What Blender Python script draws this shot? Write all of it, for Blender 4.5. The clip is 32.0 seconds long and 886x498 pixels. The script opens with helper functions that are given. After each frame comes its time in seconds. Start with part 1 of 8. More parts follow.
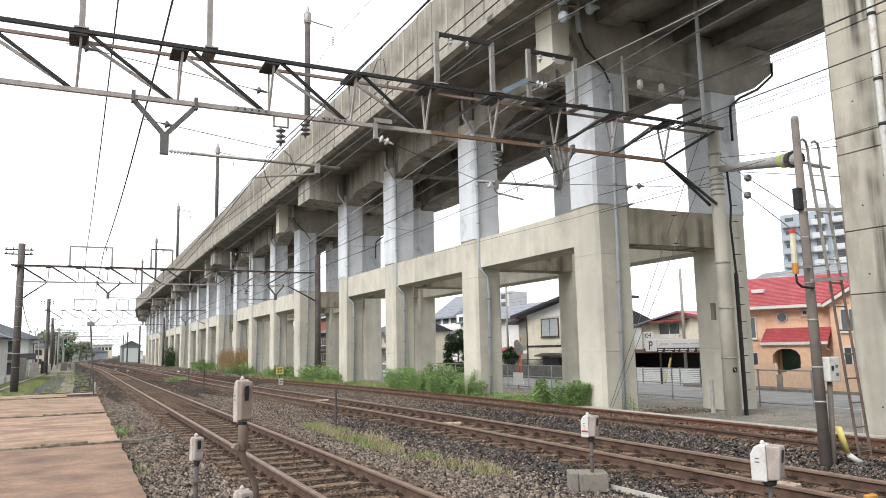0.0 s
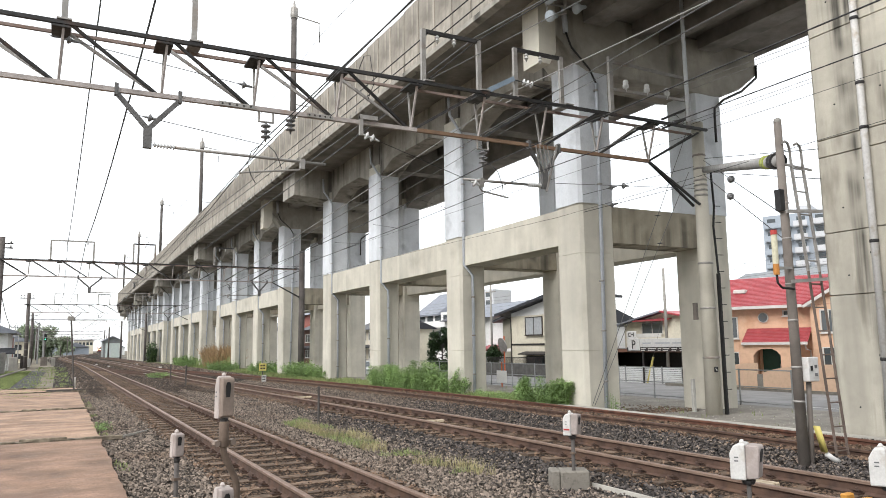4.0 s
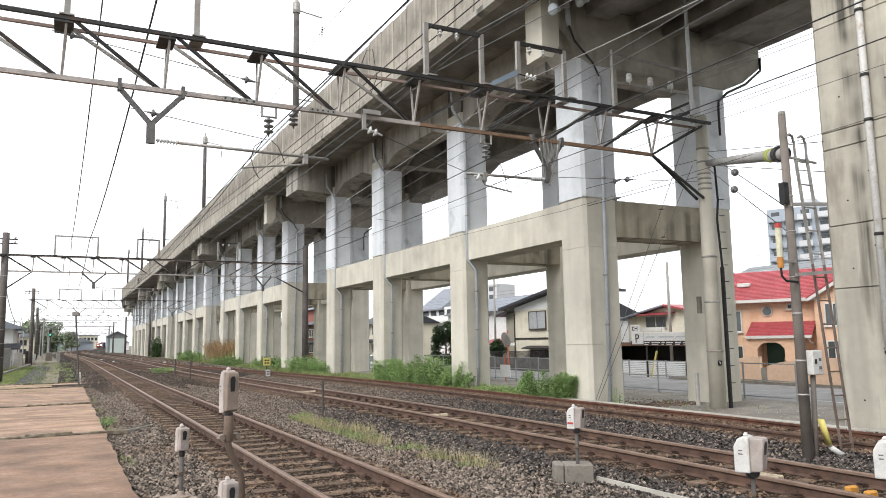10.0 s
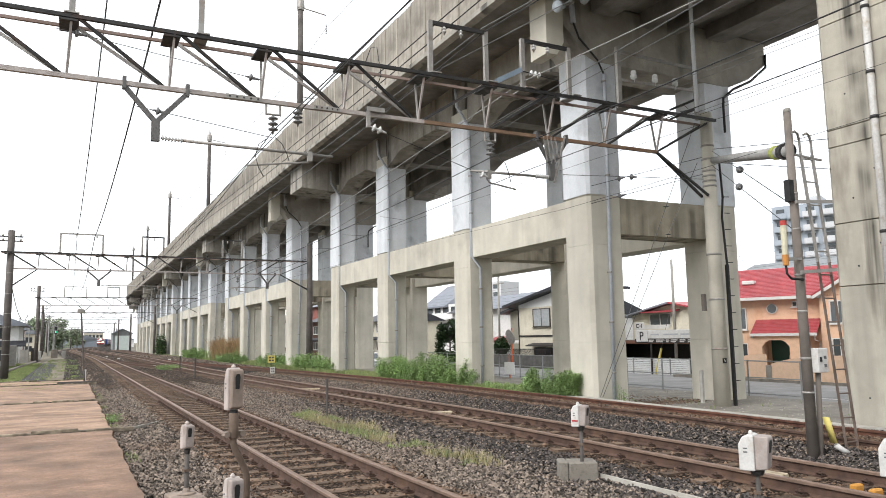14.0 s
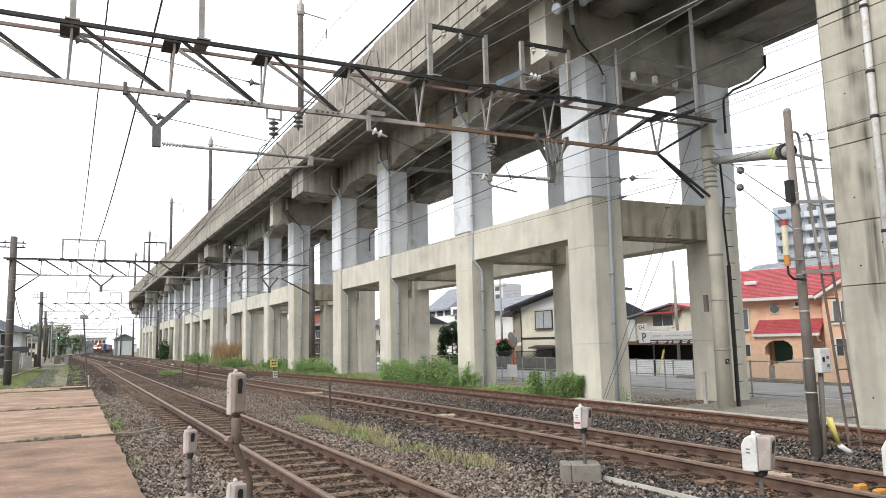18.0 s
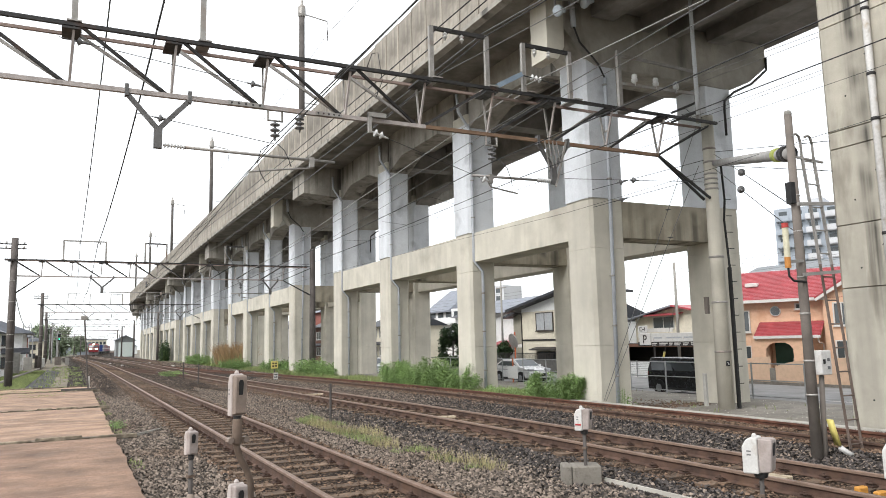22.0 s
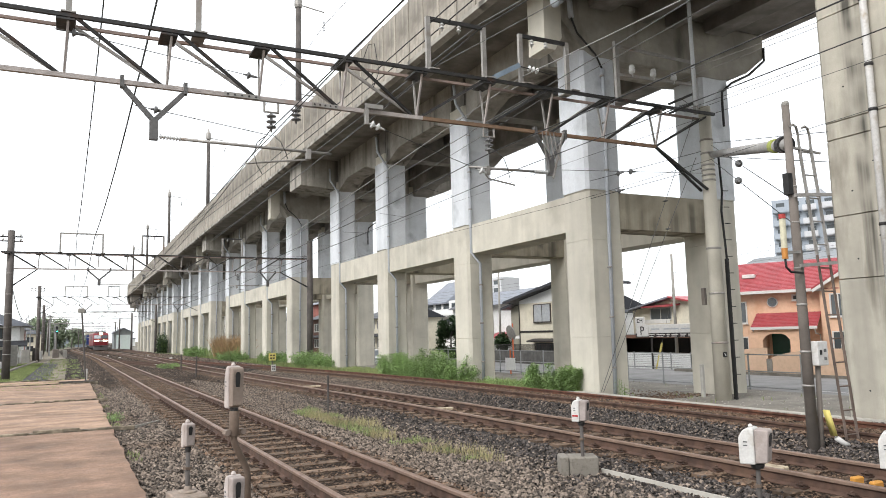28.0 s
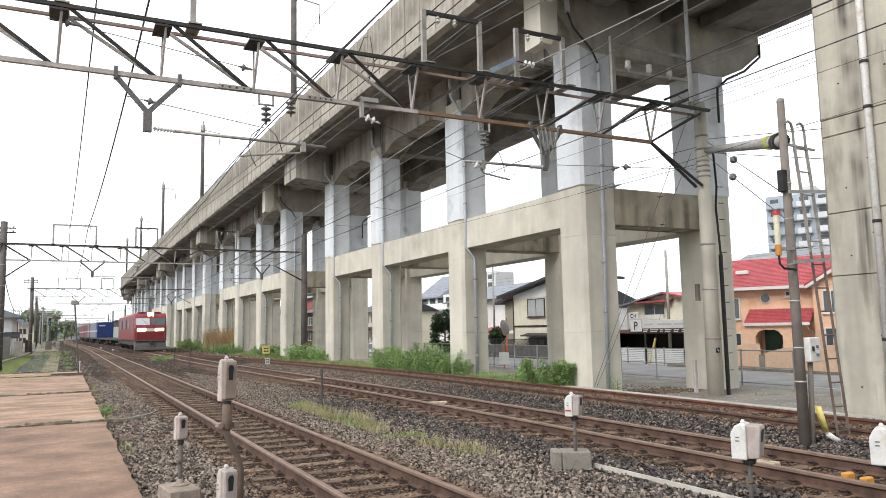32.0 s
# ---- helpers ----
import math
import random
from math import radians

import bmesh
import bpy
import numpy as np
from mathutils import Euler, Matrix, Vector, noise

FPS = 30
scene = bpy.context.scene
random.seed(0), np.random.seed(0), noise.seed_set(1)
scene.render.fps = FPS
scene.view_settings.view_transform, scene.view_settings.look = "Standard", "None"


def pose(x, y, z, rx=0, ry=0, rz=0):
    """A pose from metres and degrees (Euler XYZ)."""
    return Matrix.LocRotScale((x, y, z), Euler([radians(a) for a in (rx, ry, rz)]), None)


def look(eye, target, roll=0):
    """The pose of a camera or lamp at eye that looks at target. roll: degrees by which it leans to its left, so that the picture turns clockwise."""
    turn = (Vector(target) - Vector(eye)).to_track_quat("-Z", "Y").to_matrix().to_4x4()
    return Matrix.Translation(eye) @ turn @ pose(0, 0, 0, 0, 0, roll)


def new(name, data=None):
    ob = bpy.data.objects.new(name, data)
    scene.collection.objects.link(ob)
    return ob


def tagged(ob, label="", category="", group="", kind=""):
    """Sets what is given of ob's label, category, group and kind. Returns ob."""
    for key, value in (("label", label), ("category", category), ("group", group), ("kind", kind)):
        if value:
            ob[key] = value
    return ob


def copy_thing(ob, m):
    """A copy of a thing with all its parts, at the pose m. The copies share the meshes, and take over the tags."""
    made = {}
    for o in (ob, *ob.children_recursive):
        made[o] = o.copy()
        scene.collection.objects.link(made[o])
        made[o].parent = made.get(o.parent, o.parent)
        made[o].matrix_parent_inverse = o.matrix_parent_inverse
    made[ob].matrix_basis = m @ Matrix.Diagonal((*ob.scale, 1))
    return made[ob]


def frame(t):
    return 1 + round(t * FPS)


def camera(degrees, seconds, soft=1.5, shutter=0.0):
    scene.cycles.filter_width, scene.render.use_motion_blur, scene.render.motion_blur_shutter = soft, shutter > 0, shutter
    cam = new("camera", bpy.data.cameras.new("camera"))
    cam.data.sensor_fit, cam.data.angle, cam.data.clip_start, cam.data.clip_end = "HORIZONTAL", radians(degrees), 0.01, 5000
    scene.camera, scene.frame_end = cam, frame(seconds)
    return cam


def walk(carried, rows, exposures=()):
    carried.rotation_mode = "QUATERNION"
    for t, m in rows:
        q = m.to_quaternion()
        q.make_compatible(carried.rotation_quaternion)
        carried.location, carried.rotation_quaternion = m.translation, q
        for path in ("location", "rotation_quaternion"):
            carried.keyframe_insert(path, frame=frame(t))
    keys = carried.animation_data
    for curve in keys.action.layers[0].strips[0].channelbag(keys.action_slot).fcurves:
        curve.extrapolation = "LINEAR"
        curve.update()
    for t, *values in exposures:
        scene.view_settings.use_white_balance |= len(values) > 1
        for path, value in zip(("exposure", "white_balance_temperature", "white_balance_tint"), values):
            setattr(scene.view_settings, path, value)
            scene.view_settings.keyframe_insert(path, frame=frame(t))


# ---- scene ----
cam = camera(62.19, 32.0, soft=0.9)


def shot(x, y, z, yaw, pitch, roll):
    """Pose of the camera: yaw to the right of +Y, pitch up, roll as read."""
    return pose(x, y, z) @ pose(0, 0, 0, 0, 0, -yaw) @ pose(0, 0, 0, 90 + pitch, 0, 0) @ pose(0, 0, 0, 0, 0, roll)


PATH = [
    (0, -0.007, 0.008, 1.651, 26.333, 7.681, -1.249),
    (0.5, -0.007, 0.007, 1.659, 26.288, 7.711, -0.942),
    (1, -0.018, 0.002, 1.656, 26.267, 7.958, -0.823),
    (1.5, -0.01, 0.005, 1.653, 26.565, 8.084, -0.842),
    (2, -0.003, 0.002, 1.657, 26.777, 7.909, -0.918),
    (2.5, -0.001, 0.007, 1.654, 26.93, 7.768, -0.778),
    (3, -0.008, 0.008, 1.651, 27.253, 7.638, -0.632),
    (3.5, 0.006, 0.005, 1.651, 27.397, 7.541, -0.739),
    (5.5, -0.002, 0.009, 1.652, 27.601, 7.263, -1.001),
    (6, 0.004, 0.006, 1.652, 27.528, 7.144, -1.12),
    (6.5, -0.001, 0.01, 1.648, 27.442, 6.963, -1.204),
    (7, 0.012, 0.012, 1.645, 27.366, 6.56, -1.212),
    (7.5, 0.006, 0.011, 1.649, 27.414, 6.384, -1.162),
    (8, -0, 0.007, 1.646, 27.363, 6.636, -0.969),
    (8.5, 0.007, 0.006, 1.65, 27.321, 7.01, -0.891),
    (9, 0.004, 0.003, 1.657, 27.269, 7.171, -0.863),
    (9.5, 0.001, 0.009, 1.652, 27.265, 7.219, -0.882),
    (10, 0.003, 0.008, 1.646, 27.234, 7.054, -0.971),
    (10.5, 0.005, -0.003, 1.643, 27.102, 6.806, -0.995),
    (11, 0.008, -0.002, 1.648, 27.218, 6.815, -1.067),
    (11.5, -0.002, 0.008, 1.644, 27.195, 6.889, -1.068),
    (12, -0.004, -0.001, 1.65, 27.127, 7.008, -1.027),
    (12.5, 0.002, 0.005, 1.65, 27.038, 7.084, -1.045),
    (13, 0, 0, 1.65, 26.91, 7.08, -1.02),
    (13.5, -0.002, 0.007, 1.647, 26.92, 7.011, -0.941),
    (14, -0.001, 0.007, 1.65, 26.909, 6.855, -0.942),
    (14.5, 0.001, -0.004, 1.651, 26.83, 6.924, -1.082),
    (16.5, 0.002, -0.003, 1.652, 26.807, 7.159, -1.195),
    (17, 0.009, -0.004, 1.652, 26.769, 7.106, -1.32),
    (17.5, 0.005, -0.006, 1.655, 26.781, 7.07, -1.336),
    (18, 0.002, -0.004, 1.651, 26.775, 7.079, -1.381),
    (18.5, 0.001, 0, 1.65, 26.758, 7.098, -1.318),
    (19, 0.006, -0.003, 1.649, 26.843, 7.147, -1.303),
    (19.5, 0.005, -0.01, 1.649, 26.844, 7.154, -1.339),
    (20, 0.008, -0.005, 1.656, 26.855, 7.244, -1.433),
    (20.5, 0.001, -0.008, 1.647, 26.816, 7.257, -1.399),
    (21, 0.003, -0.007, 1.651, 26.832, 7.221, -1.477),
    (21.5, 0.001, -0.005, 1.655, 26.721, 7.2, -1.451),
    (22, -0.005, -0.012, 1.65, 26.721, 7.214, -1.312),
    (22.5, -0.005, -0.022, 1.653, 26.763, 7.467, -1.177),
    (23, -0.003, -0.021, 1.651, 26.762, 7.539, -1.063),
    (23.5, 0.002, -0.018, 1.657, 26.762, 7.4, -1.118),
    (24, 0.005, -0.015, 1.65, 26.837, 7.212, -1.328),
    (24.5, 0.009, -0.012, 1.652, 26.954, 7.075, -1.404),
    (25, 0.006, -0.004, 1.653, 27.032, 6.957, -1.329),
    (25.5, 0.009, -0.004, 1.644, 27.011, 6.837, -1.357),
    (27.5, 0.012, -0.007, 1.647, 26.865, 6.686, -1.472),
    (28, 0.013, -0, 1.649, 26.887, 6.575, -1.434),
    (28.5, 0.014, -0.002, 1.646, 26.945, 6.341, -1.437),
    (29, 0.013, 0.007, 1.646, 26.991, 6.213, -1.451),
    (29.5, 0.015, -0.002, 1.648, 26.997, 6.134, -1.443),
    (30, 0.016, 0.001, 1.644, 26.943, 6.177, -1.438),
    (30.5, 0.013, -0.002, 1.65, 26.988, 6.279, -1.337),
    (31, 0.012, 0.003, 1.649, 27.111, 6.322, -1.149),
    (31.5, 0.014, 0, 1.651, 27.192, 6.191, -1.029),
    (32, 0.019, 0.009, 1.652, 27.301, 6.107, -1.099),
]
walk(cam, [(r[0], shot(*r[1:])) for r in PATH], [(0.0, 0.31), (32.0, 0.31)])

# ---- world, sun ----
SKY_STRENGTH, SUN_STRENGTH = 1.1, 2.7
SUN_ELEV, SUN_AZ = 44, 250
world = bpy.data.worlds.new("overcast_sky")
scene.world = world
world.use_nodes = True
wn, wl = world.node_tree.nodes, world.node_tree.links
wn.clear()
sky = wn.new("ShaderNodeTexSky")
sky.sky_type, sky.sun_disc = 'NISHITA', False
sky.sun_elevation, sky.sun_rotation = radians(SUN_ELEV), radians(SUN_AZ)
sky_gain = wn.new("ShaderNodeVectorMath")
sky_gain.operation = 'SCALE'
sky_gain.inputs["Scale"].default_value = 0.12
wl.new(sky.outputs[0], sky_gain.inputs[0])
cloud = wn.new("ShaderNodeMix")
cloud.data_type = 'RGBA'
cloud.inputs[0].default_value = 0.88
cloud.inputs[7].default_value = (1.22, 1.25, 1.28, 1)
wl.new(sky_gain.outputs[0], cloud.inputs[6])
bg = wn.new("ShaderNodeBackground")
bg.inputs[1].default_value = SKY_STRENGTH
wl.new(cloud.outputs[2], bg.inputs[0])
wout = wn.new("ShaderNodeOutputWorld")
wl.new(bg.outputs[0], wout.inputs[0])
sun_data = bpy.data.lights.new("sun", 'SUN')
sun_data.energy, sun_data.angle, sun_data.color = SUN_STRENGTH, radians(38), (1.0, 0.975, 0.96)
sun = new("sun", sun_data)
_az, _el = radians(SUN_AZ), radians(SUN_ELEV)
sun.matrix_basis = look((0, 0, 60), (-math.sin(_az) * math.cos(_el), -math.cos(_az) * math.cos(_el), 60 - math.sin(_el)))


# ---- materials ----
ALBEDO = 0.8


def material(name, base, rough=0.8, metal=0.0, vary=0.12, scale=3.0, stain=None, stain_scale=0.6, stain_amount=0.0,
             streak=0.0, drip=0.0, bump=0.15, grain=60.0, per_object=0.0, per_island=0.0, spec=0.4, stretch=None, mottle=0.22, speckle=0.0):
    """A procedural surface: fine grain, broad mottling, optional stains, rain streaks and piece-to-piece variation."""
    base = tuple(c * ALBEDO for c in base)
    stain = tuple(c * ALBEDO for c in stain) if stain else None
    m = bpy.data.materials.new(name)
    m.use_nodes = True
    n, l = m.node_tree.nodes, m.node_tree.links
    bsdf = n["Principled BSDF"]
    bsdf.inputs["Metallic"].default_value = metal
    bsdf.inputs["Specular IOR Level"].default_value = spec
    co = n.new("ShaderNodeTexCoord").outputs["Object"]

    def tex(sc, detail=4.0, squash=None):
        src = co
        if squash:
            mp = n.new("ShaderNodeMapping")
            mp.inputs["Scale"].default_value = squash
            l.new(co, mp.inputs[0])
            src = mp.outputs[0]
        t = n.new("ShaderNodeTexNoise")
        t.inputs["Scale"].default_value, t.inputs["Detail"].default_value = sc, detail
        l.new(src, t.inputs[0])
        return t.outputs[0]

    def mix(fac, a, b, kind='MIX'):
        x = n.new("ShaderNodeMix")
        x.data_type, x.blend_type = 'RGBA', kind
        for sock, v in ((x.inputs[0], fac), (x.inputs[6], a), (x.inputs[7], b)):
            if hasattr(v, "is_linked"):
                l.new(v, sock)
            else:
                sock.default_value = v
        return x.outputs[2]

    def ramp(v, lo, hi, a=0.0, b=1.0):
        r = n.new("ShaderNodeMapRange")
        for i, val in enumerate((lo, hi, a, b)):
            r.inputs[i + 1].default_value = val
        l.new(v, r.inputs[0])
        return r.outputs[0]

    dark = tuple(c * (1 - 2 * vary) for c in base) + (1,)
    light = tuple(min(1, c * (1 + vary)) for c in base) + (1,)
    col = mix(ramp(tex(scale), 0.3, 0.7), dark, light)
    fine = tex(grain, 3.0)
    col = mix(ramp(fine, 0.35, 0.65, 0.0, 0.35), col, tuple(c * 0.72 for c in base) + (1,))
    if mottle and scale < 5:
        col = mix(ramp(tex(max(5.0, scale * 5), 5.0), 0.45, 0.64, 0.0, mottle), col, tuple(c * 0.55 for c in base) + (1,))
    if speckle:
        col = mix(ramp(tex(26.0, 6.0), 0.56, 0.62, 0.0, speckle), col, tuple(c * 0.4 for c in base) + (1,))
        col = mix(ramp(tex(7.0, 8.0), 0.58, 0.64, 0.0, speckle * 0.8), col, tuple(min(1, c * 1.35) for c in base) + (1,))
    if stain:
        col = mix(ramp(tex(stain_scale, 6.0, stretch), 0.62 - stain_amount * 0.3, 0.75, 0.0, 0.85), col, tuple(stain) + (1,))
    if streak:
        s = tex(1.0, 5.0, (2.2, 2.2, 0.12))
        col = mix(ramp(s, 0.45, 0.72, 0.0, streak), col, tuple(c * 0.45 for c in base) + (1,))
    if drip:
        s = tex(1.0, 5.0, (2.1, 2.1, 0.06))
        patch = tex(0.8, 2.0)
        both = n.new("ShaderNodeMath")
        both.operation = 'MULTIPLY'
        l.new(ramp(s, 0.47, 0.63, 0.0, drip), both.inputs[0])
        l.new(ramp(patch, 0.4, 0.55, 0.15, 1.0), both.inputs[1])
        col = mix(both.outputs[0], col, tuple(c * 0.16 for c in base) + (1,))
    if per_object or per_island:
        if per_object:
            rnd = n.new("ShaderNodeObjectInfo").outputs["Random"]
        else:
            rnd = n.new("ShaderNodeNewGeometry").outputs["Random Per Island"]
        k = per_object or per_island
        g = n.new("ShaderNodeHueSaturation")
        l.new(ramp(rnd, 0, 1, 1 - k, 1 + k), g.inputs["Value"])
        l.new(col, g.inputs["Color"])
        col = g.outputs[0]
    l.new(col, bsdf.inputs["Base Color"])
    l.new(ramp(tex(scale * 2.3), 0.3, 0.7, max(0.04, rough - 0.12), min(1, rough + 0.1)), bsdf.inputs["Roughness"])
    if bump:
        b = n.new("ShaderNodeBump")
        b.inputs["Strength"].default_value, b.inputs["Distance"].default_value = bump, 0.02
        l.new(fine, b.inputs["Height"])
        l.new(b.outputs[0], bsdf.inputs["Normal"])
    return m


def glow(name, colour, strength):
    m = bpy.data.materials.new(name)
    m.use_nodes = True
    b = m.node_tree.nodes["Principled BSDF"]
    b.inputs["Base Color"].default_value = (*colour, 1)
    b.inputs["Emission Color"].default_value = (*colour, 1)
    b.inputs["Emission Strength"].default_value = strength
    return m


def glass(name, tint=(0.05, 0.06, 0.065)):
    m = bpy.data.materials.new(name)
    m.use_nodes = True
    b = m.node_tree.nodes["Principled BSDF"]
    b.inputs["Base Color"].default_value = (*tint, 1)
    b.inputs["Roughness"].default_value = 0.06
    b.inputs["Specular IOR Level"].default_value = 0.7
    return m


CONCRETE = material("concrete_beige", (0.72, 0.68, 0.575), 0.85, vary=0.08, scale=0.9, stain=(0.43, 0.395, 0.325), stain_scale=0.5, stain_amount=0.1, streak=0.24, drip=0.16, mottle=0.1)
# Underside concretes: shade is painted in as a darker base, with stains on top.
DECK_SHADED = material("concrete_underside_shaded", (0.32, 0.30, 0.27), 0.9, vary=0.25, scale=1.2, stain=(0.14, 0.13, 0.115), stain_scale=0.7, stain_amount=0.3)
DECK_HALF_SHADED = material("concrete_soffit_shaded", (0.36, 0.34, 0.31), 0.9, vary=0.25, scale=1.2, stain=(0.14, 0.112, 0.1), stain_scale=0.7, stain_amount=0.35)
KERB_PALE = material("kerb_pale", (0.56, 0.53, 0.47), 0.9, vary=0.12, scale=2, stain=(0.3, 0.27, 0.22), stain_scale=0.8, stain_amount=0.25)
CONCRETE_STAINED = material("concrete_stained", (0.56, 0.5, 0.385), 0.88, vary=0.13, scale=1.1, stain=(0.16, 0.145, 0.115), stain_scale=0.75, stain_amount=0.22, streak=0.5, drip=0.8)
PARAPET_RIB = material("parapet_rib", (0.52, 0.475, 0.40), 0.9, vary=0.12, scale=2.5, streak=0.5, per_object=0.2)
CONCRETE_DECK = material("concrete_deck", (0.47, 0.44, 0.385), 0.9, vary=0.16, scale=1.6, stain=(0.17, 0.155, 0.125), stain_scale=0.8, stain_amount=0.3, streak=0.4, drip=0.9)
PARAPET = material("concrete_parapet", (0.47, 0.43, 0.365), 0.9, vary=0.14, scale=1.3, stain=(0.17, 0.15, 0.125), stain_scale=1.0, stain_amount=0.35, streak=0.75, drip=0.7, per_object=0.14)
JACKET = material("grey_jacket", (0.80, 0.83, 0.86), 0.55, mottle=0.08, vary=0.06, scale=1.5, stain=(0.36, 0.38, 0.4), stain_scale=0.9, stain_amount=0.1, streak=0.22, grain=25, bump=0.04)
def ballast_material(name, tones, cell=17.0):
    """Crushed stone seen from afar: a tone for each cell, shade painted into the gaps and a rough relief."""
    m = bpy.data.materials.new(name)
    m.use_nodes = True
    n, l = m.node_tree.nodes, m.node_tree.links
    bsdf = n["Principled BSDF"]
    bsdf.inputs["Roughness"].default_value = 0.95
    bsdf.inputs["Specular IOR Level"].default_value = 0.2
    co = n.new("ShaderNodeTexCoord").outputs["Object"]
    cells = n.new("ShaderNodeTexVoronoi")
    cells.inputs["Scale"].default_value = cell
    gaps = n.new("ShaderNodeTexVoronoi")
    gaps.feature = 'DISTANCE_TO_EDGE'
    gaps.inputs["Scale"].default_value = cell
    broad = n.new("ShaderNodeTexNoise")
    broad.inputs["Scale"].default_value, broad.inputs["Detail"].default_value = 0.8, 5.0
    for node in (cells, gaps, broad):
        l.new(co, node.inputs["Vector"])
    tone = n.new("ShaderNodeValToRGB")
    tones = [tuple(c * ALBEDO for c in t) for t in tones]
    tone.color_ramp.elements[0].color = (*tones[0], 1)
    tone.color_ramp.elements[1].color = (*tones[2], 1)
    tone.color_ramp.elements.new(0.5).color = (*tones[1], 1)
    split = n.new("ShaderNodeSeparateColor")
    l.new(cells.outputs["Color"], split.inputs[0])
    l.new(split.outputs[0], tone.inputs[0])
    gap = n.new("ShaderNodeMapRange")
    for i, v in enumerate((0.0, 0.2, 0.1, 1.0)):
        gap.inputs[i + 1].default_value = v
    l.new(gaps.outputs["Distance"], gap.inputs[0])
    wide = n.new("ShaderNodeMapRange")
    for i, v in enumerate((0.3, 0.7, 0.55, 1.3)):
        wide.inputs[i + 1].default_value = v
    l.new(broad.outputs[0], wide.inputs[0])
    both = n.new("ShaderNodeMath")
    both.operation = 'MULTIPLY'
    l.new(gap.outputs[0], both.inputs[0])
    l.new(wide.outputs[0], both.inputs[1])
    shade = n.new("ShaderNodeVectorMath")
    shade.operation = 'SCALE'
    l.new(tone.outputs[0], shade.inputs[0])
    l.new(both.outputs[0], shade.inputs["Scale"])
    l.new(shade.outputs[0], bsdf.inputs["Base Color"])
    bump = n.new("ShaderNodeBump")
    bump.inputs["Strength"].default_value, bump.inputs["Distance"].default_value = 1.0, 0.05
    l.new(gap.outputs[0], bump.inputs["Height"])
    l.new(bump.outputs[0], bsdf.inputs["Normal"])
    return m


# Low tones: shade between the loose stones is painted into the bed.
BALLAST_BROWN = ballast_material("ballast_brown", ((0.035, 0.022, 0.015), (0.11, 0.072, 0.048), (0.25, 0.175, 0.122)))
BALLAST = ballast_material("ballast_grey", ((0.022, 0.017, 0.013), (0.1, 0.08, 0.065), (0.3, 0.25, 0.205)))
STONE_DARK = material("ballast_stone_dark", (0.082, 0.07, 0.064), 0.9, vary=0.25, scale=9.0, per_island=0.95, bump=0.3, grain=40)
STONE_BROWN = material("ballast_stone_brown", (0.19, 0.124, 0.083), 0.95, vary=0.25, scale=9.0, per_island=0.55, bump=0.3, grain=40)
STONE = material("ballast_stone", (0.215, 0.172, 0.138), 0.92, vary=0.25, scale=9.0, stain=(0.135, 0.088, 0.06), stain_scale=0.4, stain_amount=0.3, per_island=0.9, bump=0.3, grain=40)
# Worn head is paled for a highlight, rust darkened for the web's shade.
RAIL_HEAD_LIT = material("rail_steel_worn_lit", (0.3, 0.205, 0.155), 0.5, metal=0.35, vary=0.12, scale=4)
RAIL_RUST = material("rail_rust", (0.105, 0.06, 0.042), 0.85, vary=0.3, scale=5, stain=(0.15, 0.085, 0.05), stain_scale=2, stain_amount=0.3)
RAIL_ORANGE = material("rail_rust_orange", (0.155, 0.066, 0.04), 0.85, vary=0.3, scale=4, stain=(0.1, 0.05, 0.035), stain_scale=2, stain_amount=0.3)
SLEEPER = material("sleeper_weathered", (0.2, 0.138, 0.095), 0.95, vary=0.35, scale=5, stain=(0.085, 0.055, 0.036), stain_scale=3, stain_amount=0.45, per_object=0.35, stretch=(0.4, 2.5, 1.0), bump=0.5, grain=30)
SLAB = material("slab_concrete", (0.44, 0.29, 0.198), 0.82, vary=0.3, scale=1.1, stain=(0.2, 0.118, 0.078), stain_scale=1.4, stain_amount=0.5, bump=0.6, grain=24, per_object=0.16, stretch=(0.35, 1.6, 1.0), mottle=0.4, speckle=0.45)
SLAB_DULL = material("slab_dull", (0.33, 0.208, 0.142), 0.85, vary=0.3, scale=1.3, stain=(0.17, 0.105, 0.073), stain_scale=1.4, stain_amount=0.5, bump=0.6, grain=24, stretch=(0.35, 1.6, 1.0), mottle=0.4, speckle=0.4)
JOINT_TIMBER = material("joint_timber", (0.2, 0.165, 0.12), 0.95, vary=0.45, scale=5, stain=(0.5, 0.43, 0.33), stain_scale=2.2, stain_amount=0.25, bump=0.6)
SLAB_EDGE = material("joint_dirt", (0.09, 0.075, 0.055), 0.95, vary=0.3, scale=8)
EARTH = material("earth", (0.20, 0.175, 0.13), 0.95, vary=0.25, scale=0.8, stain=(0.10, 0.12, 0.05), stain_scale=0.25, stain_amount=0.35, bump=0.6, grain=15)
ASPHALT = material("asphalt", (0.315, 0.31, 0.305), 0.9, vary=0.14, scale=0.7, stain=(0.19, 0.187, 0.182), stain_scale=0.5, stain_amount=0.35, grain=90)
APRON = material("apron_concrete", (0.31, 0.285, 0.245), 0.92, vary=0.22, scale=1.6, stain=(0.13, 0.112, 0.088), stain_scale=0.8, stain_amount=0.5, bump=0.4, grain=30, speckle=0.4)
STEEL_DARK = material("steel_dark", (0.045, 0.043, 0.042), 0.6, metal=0.2, vary=0.2, scale=5, stain=(0.11, 0.06, 0.04), stain_scale=2, stain_amount=0.15)
STEEL_PALE = material("steel_galvanised", (0.42, 0.40, 0.37), 0.55, metal=0.35, vary=0.12, scale=4, stain=(0.24, 0.15, 0.1), stain_scale=1.2, stain_amount=0.2)
